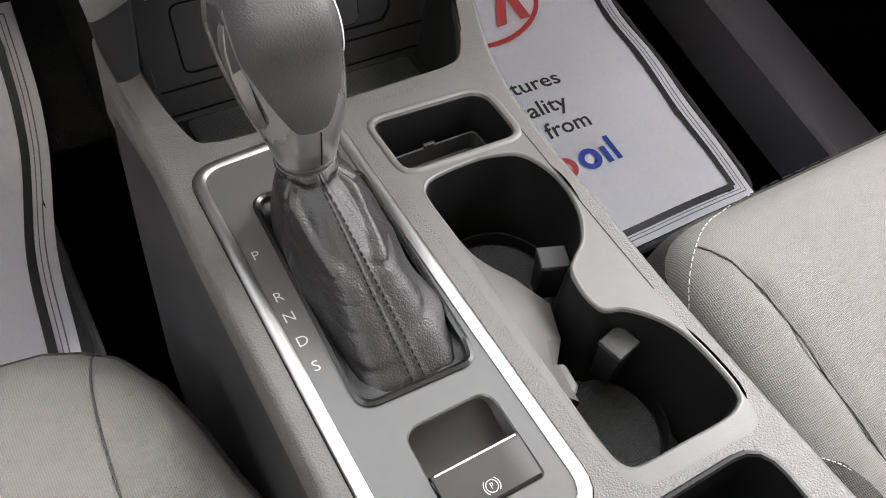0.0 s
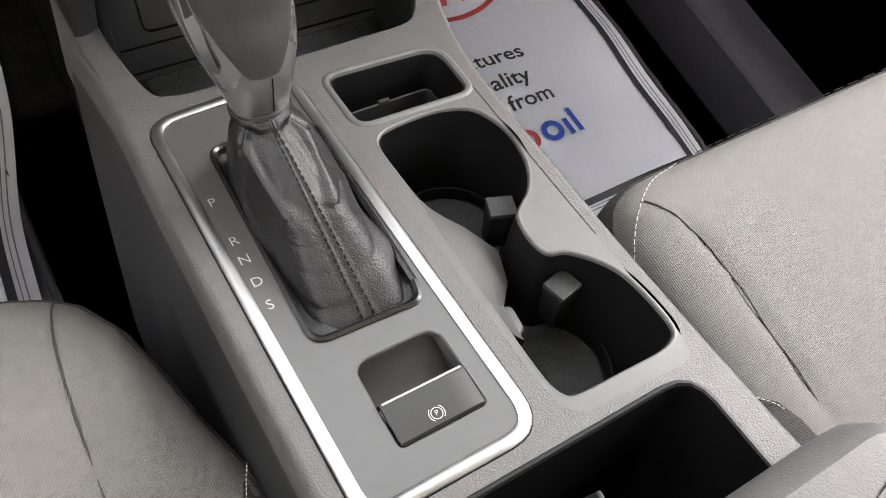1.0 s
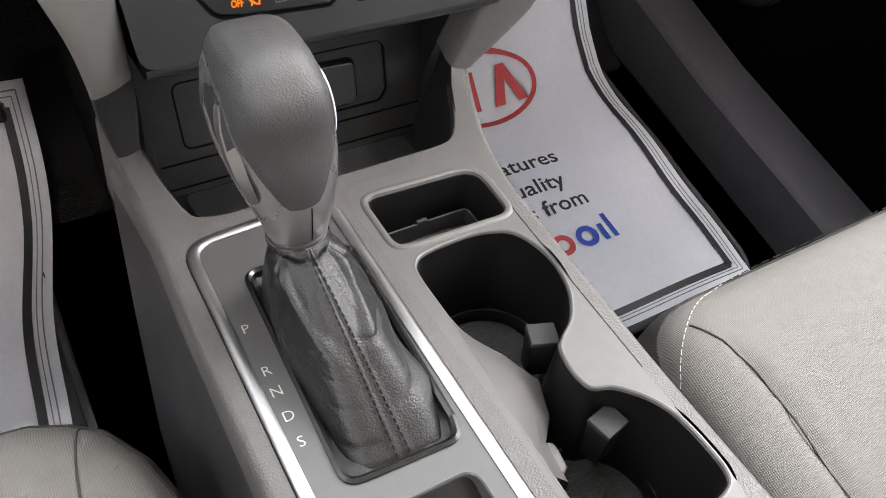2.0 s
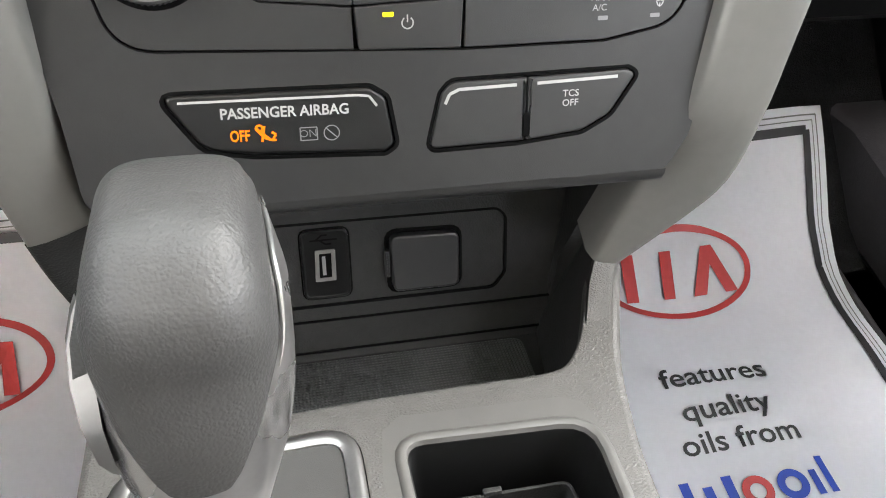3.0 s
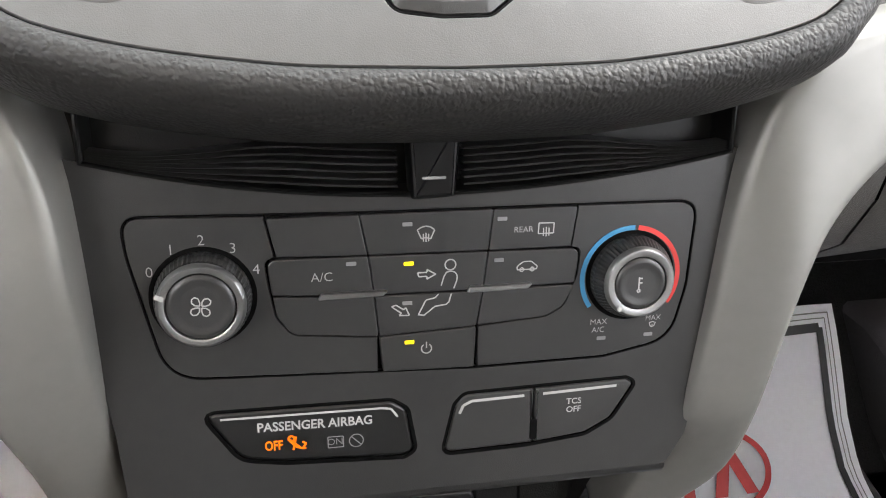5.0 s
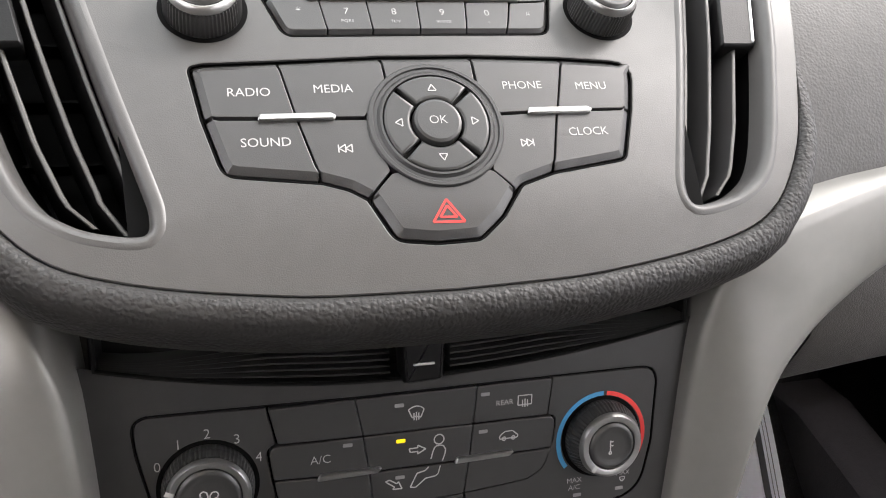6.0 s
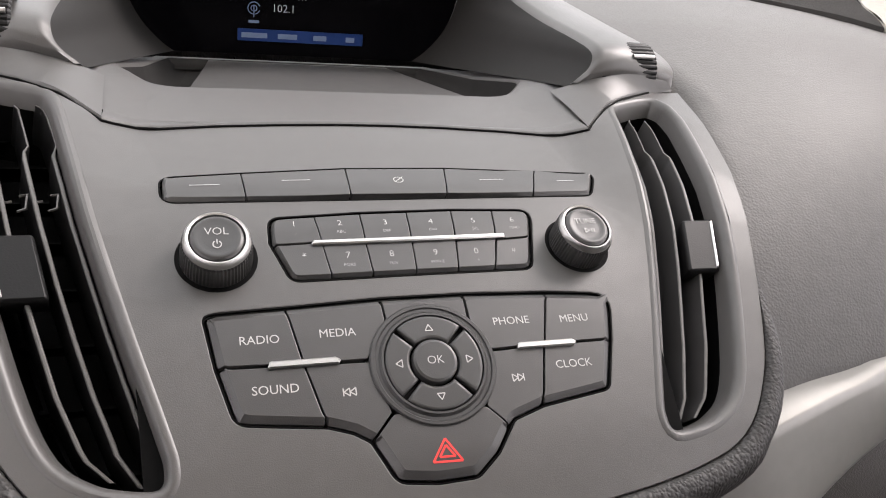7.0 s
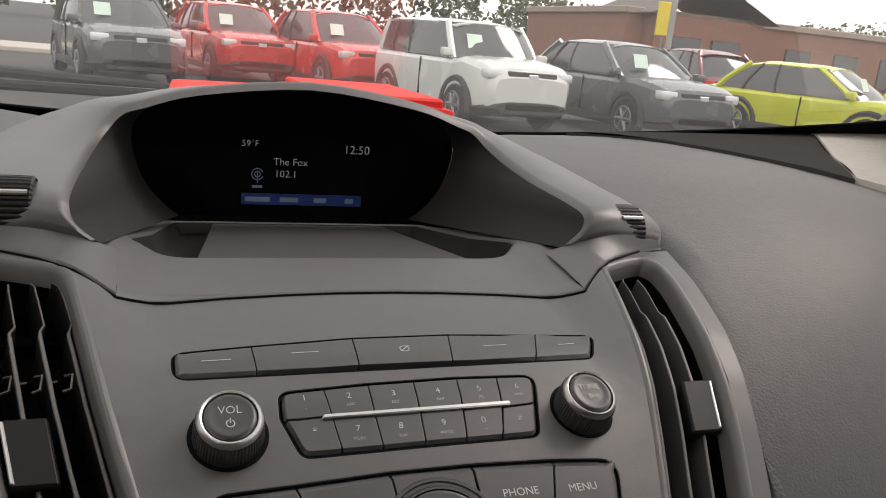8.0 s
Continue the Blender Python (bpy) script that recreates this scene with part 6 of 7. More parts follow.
# ---- seats ----
def seat(name, label, outline, zt, seam, stitches, patch):
    s = thing(name, label, "seat", group="front seats")

    def at(u, v, h):
        return Vector((u / 1000, v / 1000, zt + h / 1000))
    bm = rings(bmesh.new(), outline, [(-14, -230), (-2, -110), (3, -60), (3, -38), (0, -24), (-6, -12), (-14, -5), (-24, -1), (-34, 1)], at)
    inner_loop = outset(outline, -34)
    crease = [Vector((p.x, p.y)) for p in spline([Vector(p) for p in seam], 4)]

    def surf(x, y):
        """Height of the cushion: it puffs up from the edge and dips along the sewn crease."""
        p = Vector((x, y))
        near = min((p - q).length for q in crease) if abs(x - crease[-1].x) < 60 else 99
        return float(np.interp(far_from(p, outline), [0, 6, 14, 24, 34, 50, 70, 105, 170], [-24, -12, -5, -1, 1, 3, 4.6, 6.2, 8])) - 3.0 * math.exp(-(near / 6) ** 2) * ramp(far_from(p, outline), 35, 48)
    near_x = sorted(p.x for p in crease)
    top = plate(inner_loop, [], lambda u, v, h: at(u, v, surf(u, v)), 0, list(range(-440, 300, 16)), [near_x[0] - 30 + 4 * i for i in range(24)] + [x for x in range(-600, 620, 30)])
    me = bpy.data.meshes.new("tmp")
    top.to_mesh(me)
    top.free()
    bm.from_mesh(me)
    bpy.data.meshes.remove(me)
    bmesh.ops.remove_doubles(bm, verts=bm.verts, dist=0.0002)
    part("side_bolster", rings(bmesh.new(), outline, [(-13.5, -230), (-1.2, -110), (3.8, -60), (3.8, -38), (0.9, -24), (-1.2, -19), (-2.4, -20)], at), CLOTHB, s, "darker cloth side band", angle=60)
    part("cushion", bm, CLOTH, s, "light grey woven cloth cushion", angle=60)
    part("cushion_base", rings(bmesh.new(), outline, [(-40, -440), (-30, -300), (-16, -225)], at), BLACK, s)
    side = loopv(patch)
    part("corner_patch", plate(side, [], lambda u, v, h: at(u, v, surf(u, v) + 0.9), 0, list(range(-60, 160, 8)), list(range(-170, 170, 6))), CLOTHB, s, "dark cloth corner patch", angle=60)
    bm = bmesh.new()
    tube([at(x, y, surf(x, y) + 0.5) for x, y in [(p.x, p.y) for p in spline([Vector(p) for p in seam], 5)]], 0.0007, 6, bm)
    part("seam", bm, CLOTHB, s)
    for line in stitches:
        bm = bmesh.new()
        pts = spline([Vector(p) for p in line], 16)
        for i in range(0, len(pts) - 2, 3):
            tri3 = [(q.x, q.y, max(q.z, surf(q.x, q.y) + 0.4) if q.z > -20 else q.z) for q in (pts[i], (pts[i] + pts[i + 2]) / 2, pts[i + 2])]
            tube([at(*q) for q in tri3], 0.00038, 5, bm)
        part("stitching", bm, THREAD if line[0][1] < 200 else DKTHREAD, s, "white contrast stitching" if line[0][1] < 200 else "grey edge stitching")
    return s


P_OUT = rounded([(128, -450), (620, -450), (620, 215), (128, 212)], [60, 60, 60, 62], 8)
seat("front_seat", "light grey cloth passenger seat cushion with white stitching", P_OUT, 0.425,
     [(161, 191, 0), (166, 182, 0), (175, 162, 0), (180, 128, 0), (179, 75, 0), (178, 20, 0), (172, -100, 0)],
     [[(126.6, 90, -19.5), (128, 138, -19.5), (137, 166, -19), (155, 188, -19), (182, 204, -18), (215, 211, -17)], [(215, 211, -17), (260, 213, -16), (340, 213.5, -16), (430, 213.5, -16), (560, 213.5, -16)], [(140, 46, 0), (152, 34, 0), (158, 18, 0), (160, 0, 0), (160, -30, 0)]],
     [(137, 46), (131, 30), (131, -60), (162, -60), (162, 3), (159, 20), (153, 36), (143, 46)])
D_OUT = rounded([(-620, -450), (-134, -450), (-134, 60), (-139, 127), (-148, 158), (-159, 190), (-167, 224), (-178, 257), (-192, 279), (-208, 290), (-228, 298), (-262, 302), (-620, 300)], [60, 60, 40, 30, 30, 30, 30, 20, 14, 14, 16, 20, 60], 4)
seat("front_seat", "light grey cloth driver seat cushion with stitched edge", D_OUT, 0.421,
     [(-203, 286, -20), (-206, 276, -5), (-210, 255, 1.5), (-213, 225, 2.8), (-215, 180, 3), (-216, 100, 3), (-216, 0, 3)],
     [[(-147, 150, 0), (-152, 140, 0), (-157, 126, 0), (-162, 100, 0), (-164, 60, 0)]],
     [(-147, 149), (-143, 138), (-140, 118), (-138, 60), (-138, -50), (-166, -50), (-166, 60), (-164, 100), (-159, 127), (-153, 142)])
armrest = thing("console_armrest", "grey grained padded armrest lid of the console", "armrest")
part("lid_pad", rings(bmesh.new(), rounded([(-128, -330), (90, -330), (94, 22), (-128, 22)], 26, 6), [(-4, -44), (0, -36), (1, -22), (-2, -10), (-8, -3), (-20, 0), (-50, 2)], lambda u, v, h: Vector((u / 1000, v / 1000, 0.572 + h / 1000)), True, True), LIDSKIN, armrest, "padded grained lid")
part("lid_base", rings(bmesh.new(), rounded([(-122, -326), (84, -326), (87, 12), (-122, 12)], 22, 6), [(0, -60), (0, -45), (-3, -43)], lambda u, v, h: Vector((u / 1000, v / 1000, 0.572 + h / 1000)), True, True), DARK, armrest)


# ---- paper floor mats ----
def floor_z(y):
    return float(np.interp(y, [p[0] for p in FLOOR], [p[1] for p in FLOOR]))


def mat_surface(lift):
    def at(u, v, h=0.0):
        wave = 0.0025 * math.sin(u / 37.0 + v / 61.0) + 0.002 * math.sin(v / 29.0)
        return Vector((u / 1000, v / 1000, floor_z(v / 1000) + 0.017 + wave + lift + h / 1000))
    return at


def paper_mat(name, x0, x1, y0, y1, skew=0.0):
    m = thing(name, "white printed paper floor mat with a black border", "floor mat", group="paper floor mats")
    at = mat_surface(0)

    def bent(u, v, h=0.0):
        if x1 > 0:
            u += 36 * ramp(v, 640, 930) * ramp(u, x0, x1)
        return at(u + skew * (v - y0) / 1000 * 100 + 5 * math.sin(v / 55.0) * (u > x1 - 60 and x1 < 0), v, h)
    nx, ny = 14, 24
    bm = grid([[bent(x0 + (x1 - x0) * i / nx, y0 + (y1 - y0) * j / ny, 0) for i in range(nx + 1)] for j in range(ny + 1)])
    bmesh.ops.solidify(bm, geom=bm.faces[:], thickness=0.0008)
    part("sheet", bm, PAPER, m)
    for d, w, ink, nm in ((27, 10, INK, "border"), (11, 1.6, GREYINK, "border_line"), (17, 1.2, GREYINK, "border_line")):
        bm = bmesh.new()
        a, b, c, e = x0 + d, x1 - d, y0 + d * 0.82, y1 - d
        for p, q in (((a, c), (b, c)), ((b, c), (b, e)), ((b, e), (a, e)), ((a, e), (a, c))):
            k = 24
            pts = [Vector(p).lerp(Vector(q), i / k) for i in range(k + 1)]
            dd = (pts[1] - pts[0]).normalized()
            n = Vector((-dd.y, dd.x)) * w / 2
            grid([[bent(r.x - n.x, r.y - n.y, 2.2) for r in pts], [bent(r.x + n.x, r.y + n.y, 2.2) for r in pts]], bm)
        part(nm, bm, ink, m)
    return m, bent


def rubber_mat(x0, x1, y0, y1):
    """The black mat that lies under the paper."""
    low = mat_surface(-0.013)
    loop = rounded([(x0, y0), (x1, y0), (x1, y1), (x0, y1)], [50, 50, 30, 30], 6)
    fill = plate(loop, [], low, 4, [y0 + 30 * i for i in range(1, int((y1 - y0) / 30))], [x0 + 60 * i for i in range(1, int((x1 - x0) / 60))])
    rings(fill, loop, [(0, -4), (0, 7), (-3, 9), (-8, 8), (-10, 4)], low)
    return tagged(part("rubber_mat", fill, MATRUBBER), "black rubber floor mat with a raised edge under the paper", "floor mat", group="rubber floor mats")


rubber_mat(170, 668, 318, 760)
rubber_mat(-690, -212, 385, 760)
pm, at = paper_mat("passenger_floor_mat", 165, 650, 327, 930)
for w, x, y, sz, wd in (("features", 417.5, 606, 24, 132), ("quality", 414.5, 564, 24, 108), ("oils from", 416.5, 526, 24, 138)):
    words(w, sz, x, y, at, 1.4, INK, pm, "mat_word", bold=0.012, width=wd)


def oval_mark(cx, cy, parent, at):
    """A plain red oval with slanted bars in place of a maker's badge."""
    bm = bmesh.new()
    o, i_ = circle(cx, cy, 100, 56, 62), circle(cx, cy, 92, 56, 54)
    grid([[at(p.x, p.y, 2.0) for p in o], [at(p.x, p.y, 2.0) for p in i_]], bm, True)
    for poly in ([(-72, -32), (-56, -32), (-50, 32), (-66, 32)], [(-22, -31), (-7, -31), (-1, 32), (-16, 32)], [(18, -31), (35, -31), (50, 20), (46, 32), (38, 32)], [(60, -31), (76, -31), (52, 32), (46, 32), (44, 14)]):
        bm.faces.new([bm.verts.new(at(cx + x, cy + y, 1.4)) for x, y in poly])
    part("badge_print", bm, REDINK, parent, "red oval print", smooth=False)


oval_mark(424, 751, pm, at)
for x0, x1, y1 in ((326, 337, 488), (350, 361, 480), (374, 385, 488), (470, 478, 478), (485, 493, 492)):
    part("block_print", grid([[at(x0 + (x1 - x0) * i / 6, 450 + (y1 - 450) * j / 3, 1.4) for i in range(7)] for j in range(4)]), BLUEINK, pm, "blue block print", smooth=False)
for cx, ink, lab in ((407, REDINK, "red ring print"), (447, BLUEINK, "blue ring print")):
    part("ring_print", grid([[at(p.x, p.y, 2.0) for p in circle(cx, 466, r, 28)] for r in (17, 8.5)], None, True), ink, pm, lab, smooth=False)
dm, at = paper_mat("driver_floor_mat", -660, -250, 400, 893, 1.75)
oval_mark(-462, 730, dm, at)

# ---- brake pedal ----
pedal = thing("brake_pedal", "black ribbed rubber brake pedal on a steel arm", "pedal")
PED = slope(0.757, 0.14, 68)
part("pedal_pad", rings(bmesh.new(), box2(-239, 0, -195, 65, 6), [(0, -8), (0, 0), (-1.4, 1.4)], PED, True, True), BLACK, pedal)
for i in range(5):
    part("pad_rib", slab(box2(-236 + 8.2 * i, 4, -231.5 + 8.2 * i, 61, 1.5), PED, 1.4, 3.6), DARK, pedal)
part("pedal_arm", tube([PED(-216, 40, -8), Vector((-.216, .84, .32)), Vector((-.217, .87, .45)), Vector((-.217, .89, .60))], 0.007, 8), DARK, pedal)

# ---- red card holder on the dashboard, behind the display ----
card = part("red_folder", rings(bmesh.new(), rounded([(-96, 846), (-60, 838), (30, 836), (128, 848), (120, 1010), (-90, 1010)], 6), [(0, 0), (0, 24), (-1, 26), (-6, 27)], lambda u, v, h: Vector((u / 1000, v / 1000, 0.846 + h / 1000 + (0.012 if u > 20 else 0.006) * (1 - ramp(abs(u - 40), 20, 110)))), True, True), REDCARD)
tagged(card, "glossy red plastic folder lying on the dashboard", "folder")
part("folder_flap", rings(bmesh.new(), rounded([(18, 842), (118, 850), (112, 1000), (10, 1000)], 4), [(0, 27), (0, 34), (-2, 36)], lambda u, v, h: Vector((u / 1000, v / 1000, 0.847 + h / 1000)), True, True), REDCARD, card)

# ---- car park outside ----
CARGLASS = mat("dark_car_glass", (0.05, 0.055, 0.057), 0.06, var=0.2, spec=0.9)
TYRE = mat("tyre_rubber", (0.015, 0.015, 0.015), 0.8, bump=0.3, bscale=60)
RIMM = mat("alloy_rim", (0.2, 0.2, 0.205), 0.4, 0.8)
CLAD = mat("black_cladding", (0.025, 0.025, 0.026), 0.6, bump=0.2, bscale=300)
LAMP = mat("clear_lamp", (0.6, 0.62, 0.63), 0.15, 0.3)
STICKER = mat("window_sticker", (0.55, 0.68, 0.62), 0.5)


def paint(name, col):
    return mat(name, col, 0.25, 0.0, var=0.05, scale=2, coat=0.6)


def loft_body(stations, bm=None):
    """Closed car-body sections along the length."""
    rows = []
    for x, hw, z0, z1 in stations:
        half = [(0, z0), (hw * 0.86, z0), (hw * 0.97, z0 + 0.10), (hw, (z0 + z1) / 2), (hw * 0.98, z1 - 0.10), (hw * 0.90, z1 - 0.02), (hw * 0.6, z1 + 0.012), (0, z1 + 0.02)]
        rows.append([Vector((x, y, z)) for y, z in half] + [Vector((x, -y, z)) for y, z in half[-2:0:-1]])
    bm = grid(rows, bm, True)
    bm.faces.new([bm.verts.new(p) for p in rows[0]])
    bm.faces.new([bm.verts.new(p) for p in rows[-1]])
    return bm


def park_car(name, label, col, L, W, H, belt, nose, spot, turn, boxy=0.0, rear=False):
    """A parked car, nose along +x before it is turned."""
    car = thing(name, label, "car", group="cars parked outside")
    P = paint("paint_" + label.split()[0] + "_" + str(round(spot[0])), col)
    hw, f, r = W / 2, L / 2, -L / 2
    xw, xr = f - L * (0.245 - 0.005 * boxy), f - L * (0.43 - 0.08 * boxy)
    part("body", loft_body([(r, hw * 0.86, 0.42, belt - 0.1), (r + 0.12, hw * 0.95, 0.30, belt), (r + 0.8, hw, 0.24, belt), (0, hw, 0.22, belt), (xw, hw, 0.24, belt), (xw + 0.25, hw * 0.99, 0.26, nose + 0.06),
                            (f - 0.35, hw * 0.95, 0.28, nose), (f - 0.1, hw * 0.86, 0.32, nose - 0.08), (f, hw * 0.74, 0.40, nose - 0.22)]), P, car, angle=30)
    top = H - 0.07
    rb, rt = r + 0.16 - 0.06 * boxy, r + 0.72 - 0.5 * boxy

    def cabin(k):
        """Ends, height and half width of the cabin, from the belt (0) to the roof (1)."""
        return rb + (rt - rb) * k ** 1.2, xw + (xr - xw) * k ** 1.1, belt - 0.02 + (top - belt + 0.02) * k, hw * (0.93 - 0.05 * k - (0.14 - 0.07 * boxy) * k * k)
    rows = []
    for k in (0, 0.25, 0.5, 0.75, 1):
        a, b, z, w = cabin(k)
        drop = 0.06 * k * (1 - boxy)
        rows.append([Vector(p) for p in ((a, 0, z - drop), (a + 0.03, -w * 0.7, z - drop), (a + 0.16, -w * 0.97, z - drop * 0.8), (a * 0.6 + b * 0.4, -w, z), (b - 0.22, -w, z), (b - 0.06, -w * 0.88, z), (b + 0.04, -w * 0.5, z), (b + 0.07, 0, z),
                                         (b + 0.04, w * 0.5, z), (b - 0.06, w * 0.88, z), (b - 0.22, w, z), (a * 0.6 + b * 0.4, w, z), (a + 0.16, w * 0.97, z - drop * 0.8), (a + 0.03, w * 0.7, z - drop))])
    part("window", grid(rows, None, True), CARGLASS, car, "dark tinted windows", angle=40)
    a, b, z, w = cabin(1)
    rows = []
    for i in range(11):
        q = i / 10
        x = a - 0.05 + (b + 0.10 - a) * q
        crest = H - 0.10 * (1 - boxy * 0.6) * max(0, 0.35 - q) ** 1.5 / 0.2 - 0.6 * max(0, q - 0.7) ** 2
        ww = w * (1.03 - 0.12 * max(0, q - 0.82) / 0.18)
        rows.append([Vector((x, ww * y, crest - 0.075 * abs(y) ** 4)) for y in (-1, -0.97, -0.85, -0.5, 0, 0.5, 0.85, 0.97, 1)])
    bm = grid(rows)
    bmesh.ops.recalc_face_normals(bm, faces=bm.faces)
    bmesh.ops.solidify(bm, geom=bm.faces[:], thickness=0.03)
    part("roof", bm, P, car, angle=40)
    for sy in (1, -1):
        for at_rear, at_front in ((0.0, 1.0), (0.55, 0.45), (0.8, 0.2), (1.0, 0.0)):
            outer_post = at_rear in (0.0, 1.0)
            line = []
            for k in (0, 0.33, 0.66, 1):
                a, b, z, wk = cabin(k)
                line.append((at_rear * (a + 0.16) + at_front * (b - 0.15), sy * (wk * (0.97 if outer_post else 1.0) - 0.012), z - 0.01))
            part("pillar", tube(line, 0.06 if outer_post else 0.035, 6), P if outer_post else CLAD, car)
        part("mirror", block(xw - 0.25, sy * (hw + 0.02) - 0.09, belt + 0.01, xw - 0.10, sy * (hw + 0.02) + 0.09, belt + 0.14, 0.03, 2), P, car)
        part("headlamp", block(f - 0.28, sy * hw * 0.72 - 0.16, nose - 0.24, f - 0.04, sy * hw * 0.72 + 0.13, nose - 0.10, 0.03, 2), LAMP, car)
        part("tail_lamp", block(r - 0.01, sy * hw * 0.78 - 0.12, belt - 0.28, r + 0.15, sy * hw * 0.78 + 0.12, belt - 0.10, 0.02, 2), REDCARD, car)
        part("sill", block(r + 0.95, sy * hw * 0.99 - 0.03, 0.22, f - 0.95, sy * hw * 0.99 + 0.03, 0.36, 0.02, 2), CLAD, car)
        part("door_gap", block(-0.02, sy * hw * 0.995 - 0.012, 0.38, 0.0, sy * hw * 0.995 + 0.012, belt - 0.06), GAP, car)
        for wx in (f - 0.85, r + 0.80):
            part("wheel_arch", tube([(wx + 0.43 * math.cos(radians(a)), sy * (hw - 0.03), 0.34 + 0.43 * math.sin(radians(a))) for a in range(-10, 191, 20)], 0.06, 6), CLAD, car)
            wheel = new("wheel")
            wheel.parent = car
            yy = sy * (hw - 0.09)
            rows = []
            for rr, dy in ((0.20, -0.10), (0.31, -0.11), (0.345, -0.07), (0.345, 0.07), (0.31, 0.11), (0.22, 0.10)):
                rows.append([Vector((wx + rr * math.cos(2 * math.pi * i / 28), yy + sy * dy, 0.345 + rr * math.sin(2 * math.pi * i / 28))) for i in range(28)])
            part("tyre", grid(rows, None, True), TYRE, wheel)
            bm = bmesh.new()
            for i in range(6):
                a = 2 * math.pi * i / 6
                tube([(wx, yy + sy * 0.09, 0.345), (wx + 0.21 * math.cos(a), yy + sy * 0.10, 0.345 + 0.21 * math.sin(a))], [0.045, 0.03], 6, bm)
            tube([(wx + 0.205 * math.cos(radians(a)), yy + sy * 0.10, 0.345 + 0.205 * math.sin(radians(a))) for a in range(0, 361, 15)], 0.018, 6, bm)
            part("rim", bm, RIMM, wheel)
            part("wheel_disc", grid([[Vector((wx + rr * math.cos(2 * math.pi * i / 24), yy + sy * 0.05, 0.345 + rr * math.sin(2 * math.pi * i / 24))) for i in range(24)] for rr in (0.22, 0.01)], None, True), TYRE, wheel)
    part("grille", block(f - 0.10, -hw * 0.5, nose - 0.26, f - 0.015, hw * 0.5, nose - 0.11, 0.02, 2), CLAD, car)
    part("badge", block(f - 0.03, -0.09, nose - 0.22, f + 0.004, 0.09, nose - 0.14, 0.01, 1), LAMP, car)
    part("bumper", loft_body([(f - 0.45, hw * 0.97, 0.24, 0.48), (f - 0.15, hw * 0.90, 0.26, 0.50), (f + 0.05, hw * 0.74, 0.32, 0.48)]), CLAD, car)
    part("lower_intake", block(f - 0.02, -hw * 0.55, 0.38, f + 0.06, hw * 0.55, 0.47, 0.01, 1), GAP, car)
    part("window_sticker", grid([[Vector((xw - 0.12 - 0.1 * k, y, belt + 0.16 + 0.22 * k + 0.0)) for y in (-hw * 0.62, -hw * 0.30)] for k in (0, 1)]), STICKER, car, "pale price sticker")
    car.matrix_world = pose(spot[0], spot[1], -0.4, 0, 0, turn)
    return car


HEAD = -65.5
park_car("parked_suv", "dark grey compact crossover parked in a row", (0.07, 0.075, 0.077), 4.25, 1.78, 1.66, 1.02, 1.00, (-0.9, 17.5), -76)
# The next two paints also carry the red folder's reflection in the glass.
park_car("parked_suv", "red crossover parked behind the front row", (0.45, 0.03, 0.025), 4.6, 1.85, 1.70, 1.04, 1.02, (1.5, 20.5), -78)
park_car("parked_suv", "bright red crossover parked beside a white one", (0.5, 0.03, 0.025), 4.5, 1.85, 1.72, 1.05, 1.03, (3.6, 18.5), -78)
park_car("parked_suv", "white boxy crossover with black grille", (0.55, 0.57, 0.55), 4.2, 1.82, 1.70, 1.08, 1.07, (5.0, 13.9), -80, 1.0)
park_car("parked_suv", "dark slate crossover parked beside a yellow one", (0.08, 0.09, 0.093), 4.3, 1.78, 1.60, 1.02, 0.98, (7.9, 13.4), -84)
park_car("parked_suv", "dark red crossover parked further back", (0.16, 0.02, 0.025), 4.6, 1.85, 1.74, 1.06, 1.04, (14.0, 20.0), HEAD + 150)
park_car("parked_suv", "lime yellow crossover with dark windows", (0.50, 0.55, 0.03), 4.2, 1.80, 1.55, 0.98, 0.94, (12.1, 13.0), -66)

# brick shop behind
shop = thing("brick_building", "long single-storey brown brick shop with a gabled porch", "building")
BRICK = mat("brown_brick", (0.24, 0.12, 0.085), 0.85, bump=0.4, bscale=30, var=0.25, scale=1.5)
ROOFM = mat("grey_roof", (0.12, 0.11, 0.10), 0.8, var=0.2, scale=2)
part("wall", block(26, 44, -0.4, 74, 58, 3.5), BRICK, shop)
part("parapet", block(25.8, 43.8, 3.5, 74.2, 58.2, 3.9, 0.05, 1), mat("parapet_band", (0.30, 0.24, 0.20), 0.8), shop)
bm = grid([[Vector((26.5, y, 3.6)), Vector((31, y, 5.6)), Vector((35.5, y, 3.6))] for y in (42, 50)])
part("porch_roof", bm, ROOFM, shop, smooth=False)
part("porch_wall", block(27.2, 42.6, -0.4, 34.8, 44, 3.6), BRICK, shop)
for x in (28.4, 31.2, 38, 42, 46, 50):
    part("shop_window", block(x, 42.4 if x < 35 else 43.85, 0.4, x + 2.0, 42.7 if x < 35 else 44.1, 2.4, 0.03, 1), CARGLASS, shop)
pole = part("lamp_post", tube([(22.5, 34, -0.4), (22.5, 34, 4), (22.5, 34, 9)], [0.16, 0.14, 0.11], 12), mat("post_grey", (0.3, 0.3, 0.29), 0.6))
tagged(pole, "plain grey lamp post in the car park", "lamp post")
sign = thing("roadside_sign", "tall yellow sign on a post beside the shop", "sign")
part("sign_board", block(24.3, 38, 2.2, 25.1, 38.15, 3.9, 0.03, 1), mat("sign_yellow", (0.7, 0.55, 0.03), 0.5), sign)
part("sign_post", tube([(24.7, 38.08, -0.4), (24.7, 38.08, 2.2)], 0.08, 8), RIMM, sign)

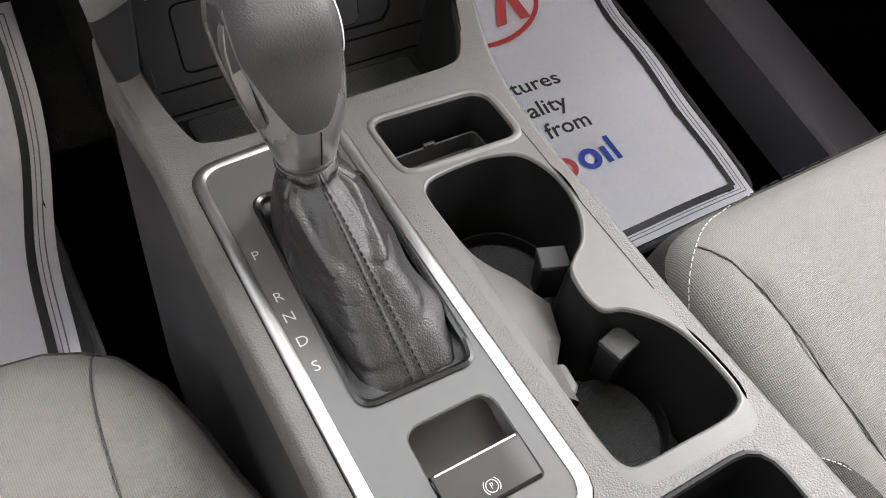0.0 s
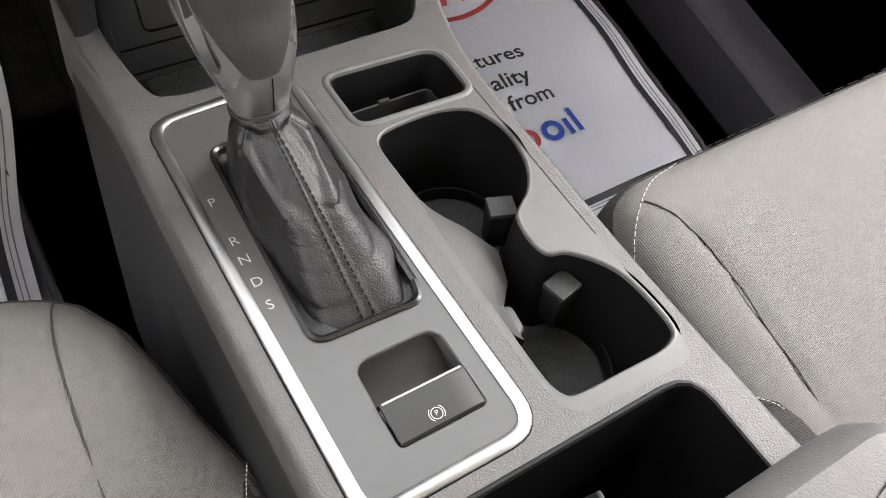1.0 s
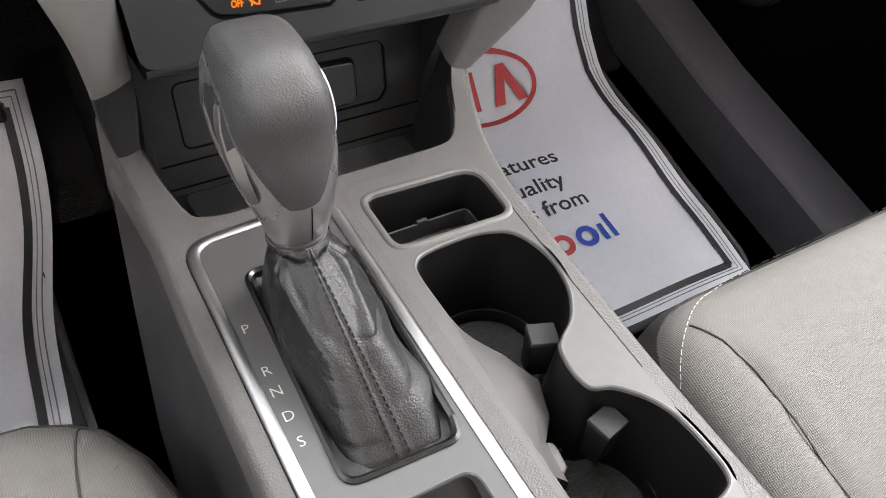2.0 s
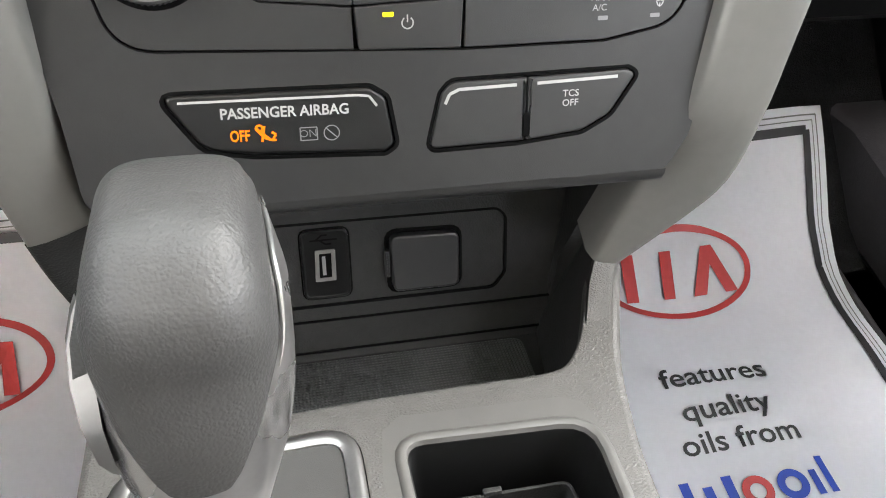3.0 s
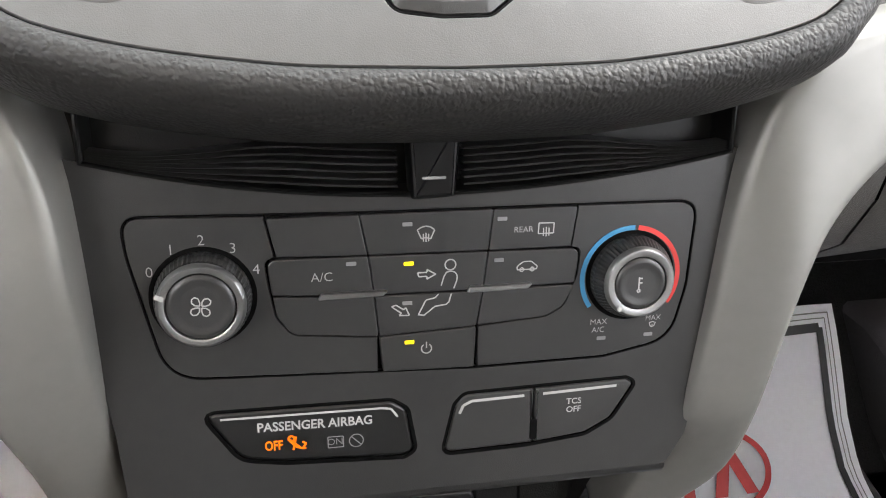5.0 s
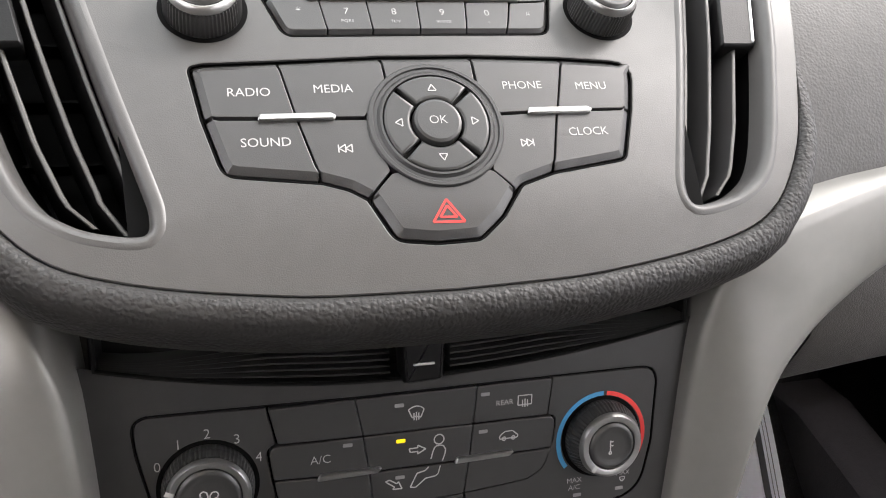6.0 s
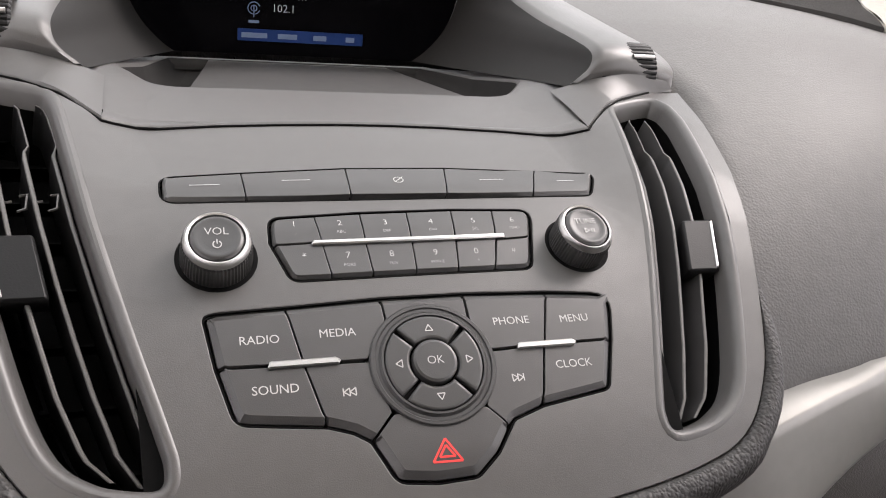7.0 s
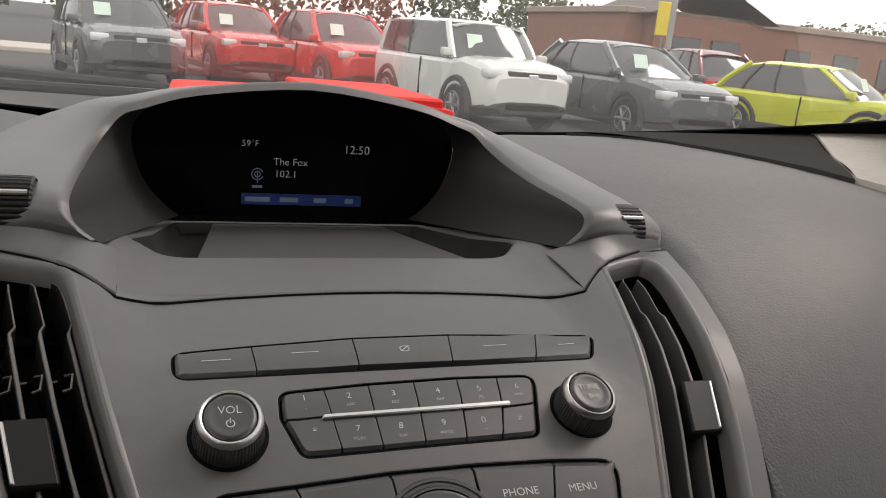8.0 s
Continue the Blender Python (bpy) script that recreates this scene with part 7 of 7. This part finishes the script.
# tree line
LEAF = mat("tree_leaves", (0.045, 0.06, 0.026), 0.8, var=0.5, scale=0.7)
rnd = random.Random(5)
verts, faces = [], []
for i in range(46):
    cx, cy, ch = -50 + 3.4 * i + rnd.uniform(-1, 1), 78 + rnd.uniform(-6, 8), rnd.uniform(6.0, 9.5)
    if -9 < cx < 6:
        ch *= 0.7
    for j in range(330):
        a, b, c = rnd.gauss(0, 1), rnd.gauss(0, 1), rnd.gauss(0, 1)
        n = max(0.2, math.sqrt(a * a + b * b + c * c)) / rnd.uniform(0.55, 1.0)
        p = Vector((cx + 2.7 * a / n, cy + 2.4 * b / n, -0.4 + ch * 0.56 + ch * 0.46 * c / n))
        s = rnd.uniform(0.16, 0.42)
        u = Vector((rnd.gauss(0, 1), rnd.gauss(0, 1), rnd.gauss(0, 1))).normalized()
        v = u.orthogonal().normalized()
        k = len(verts)
        verts += [p - u * s, p - v * s * 0.8, p + u * s, p + v * s * 0.8]
        faces.append((k, k + 1, k + 2, k + 3))
me = bpy.data.meshes.new("far_trees")
me.from_pydata(verts, [], faces)
me.materials.append(LEAF)
tagged(new("far_trees", me), "dense line of dark green trees beyond the car park", "trees", kind="stuff")


def tree(x, y, h, seed):
    t = thing("tree", "leafy green tree at the edge of the car park", "tree", group="trees beside the car park")
    rn = random.Random(seed)
    part("trunk", tube([(x, y, -0.4), (x + 0.1, y, h * 0.25), (x, y + 0.1, h * 0.5), (x + 0.1, y, h * 0.8)], [0.22, 0.18, 0.13, 0.05], 10), mat("bark", (0.10, 0.075, 0.055), 0.9, bump=0.6, bscale=30), t)
    vs, fs = [], []
    for k in range(9):
        a, z = rn.uniform(0, 6.28), h * rn.uniform(0.35, 0.75)
        tip = Vector((x + math.cos(a) * h * 0.26, y + math.sin(a) * h * 0.26, z + h * 0.16))
        part("limb", tube([(x, y, z), tip], [0.07, 0.02], 6), bpy.data.materials["bark"], t)
        for j in range(150):
            p = tip + Vector((rn.gauss(0, 1), rn.gauss(0, 1), rn.gauss(0, 0.8))) * h * 0.10
            s = rn.uniform(0.06, 0.16)
            u = Vector((rn.gauss(0, 1), rn.gauss(0, 1), rn.gauss(0, 1))).normalized()
            w = u.orthogonal().normalized()
            n = len(vs)
            vs += [p - u * s, p - w * s * 0.7, p + u * s, p + w * s * 0.7]
            fs.append((n, n + 1, n + 2, n + 3))
    m2 = bpy.data.meshes.new("crown")
    m2.from_pydata(vs, [], fs)
    m2.materials.append(LEAF)
    new("crown", m2).parent = t


tree(-5.2, 30, 6.5, 3)
tree(-8.0, 34, 7.0, 8)
verge = part("pavement", block(-60, 24, -0.41, 0.5, 27, -0.28, 0.02, 1), mat("pale_concrete", (0.45, 0.42, 0.37), 0.85, bump=0.3, bscale=40, var=0.15))
tagged(verge, "pale concrete walkway behind the parked cars", "pavement", kind="structure")
wiper = thing("wiper", "black windscreen wiper resting at the foot of the glass", "wiper")
part("wiper_arm", tube([(-0.55, 1.10, 0.862), (-0.30, 1.115, 0.862), (-0.06, 1.125, 0.853)], [0.007, 0.006, 0.005], 8), BLACK, wiper)
part("wiper_blade", block(-0.60, 1.085, 0.845, -0.10, 1.10, 0.855, 0.003, 1), BLACK, wiper)
cowl = part("cowl", block(-0.80, 1.11, 0.74, 0.80, 1.36, 0.80, 0.02, 2), CLAD)
tagged(cowl, "black plastic scuttle panel outside the windscreen", "trim", kind="structure")
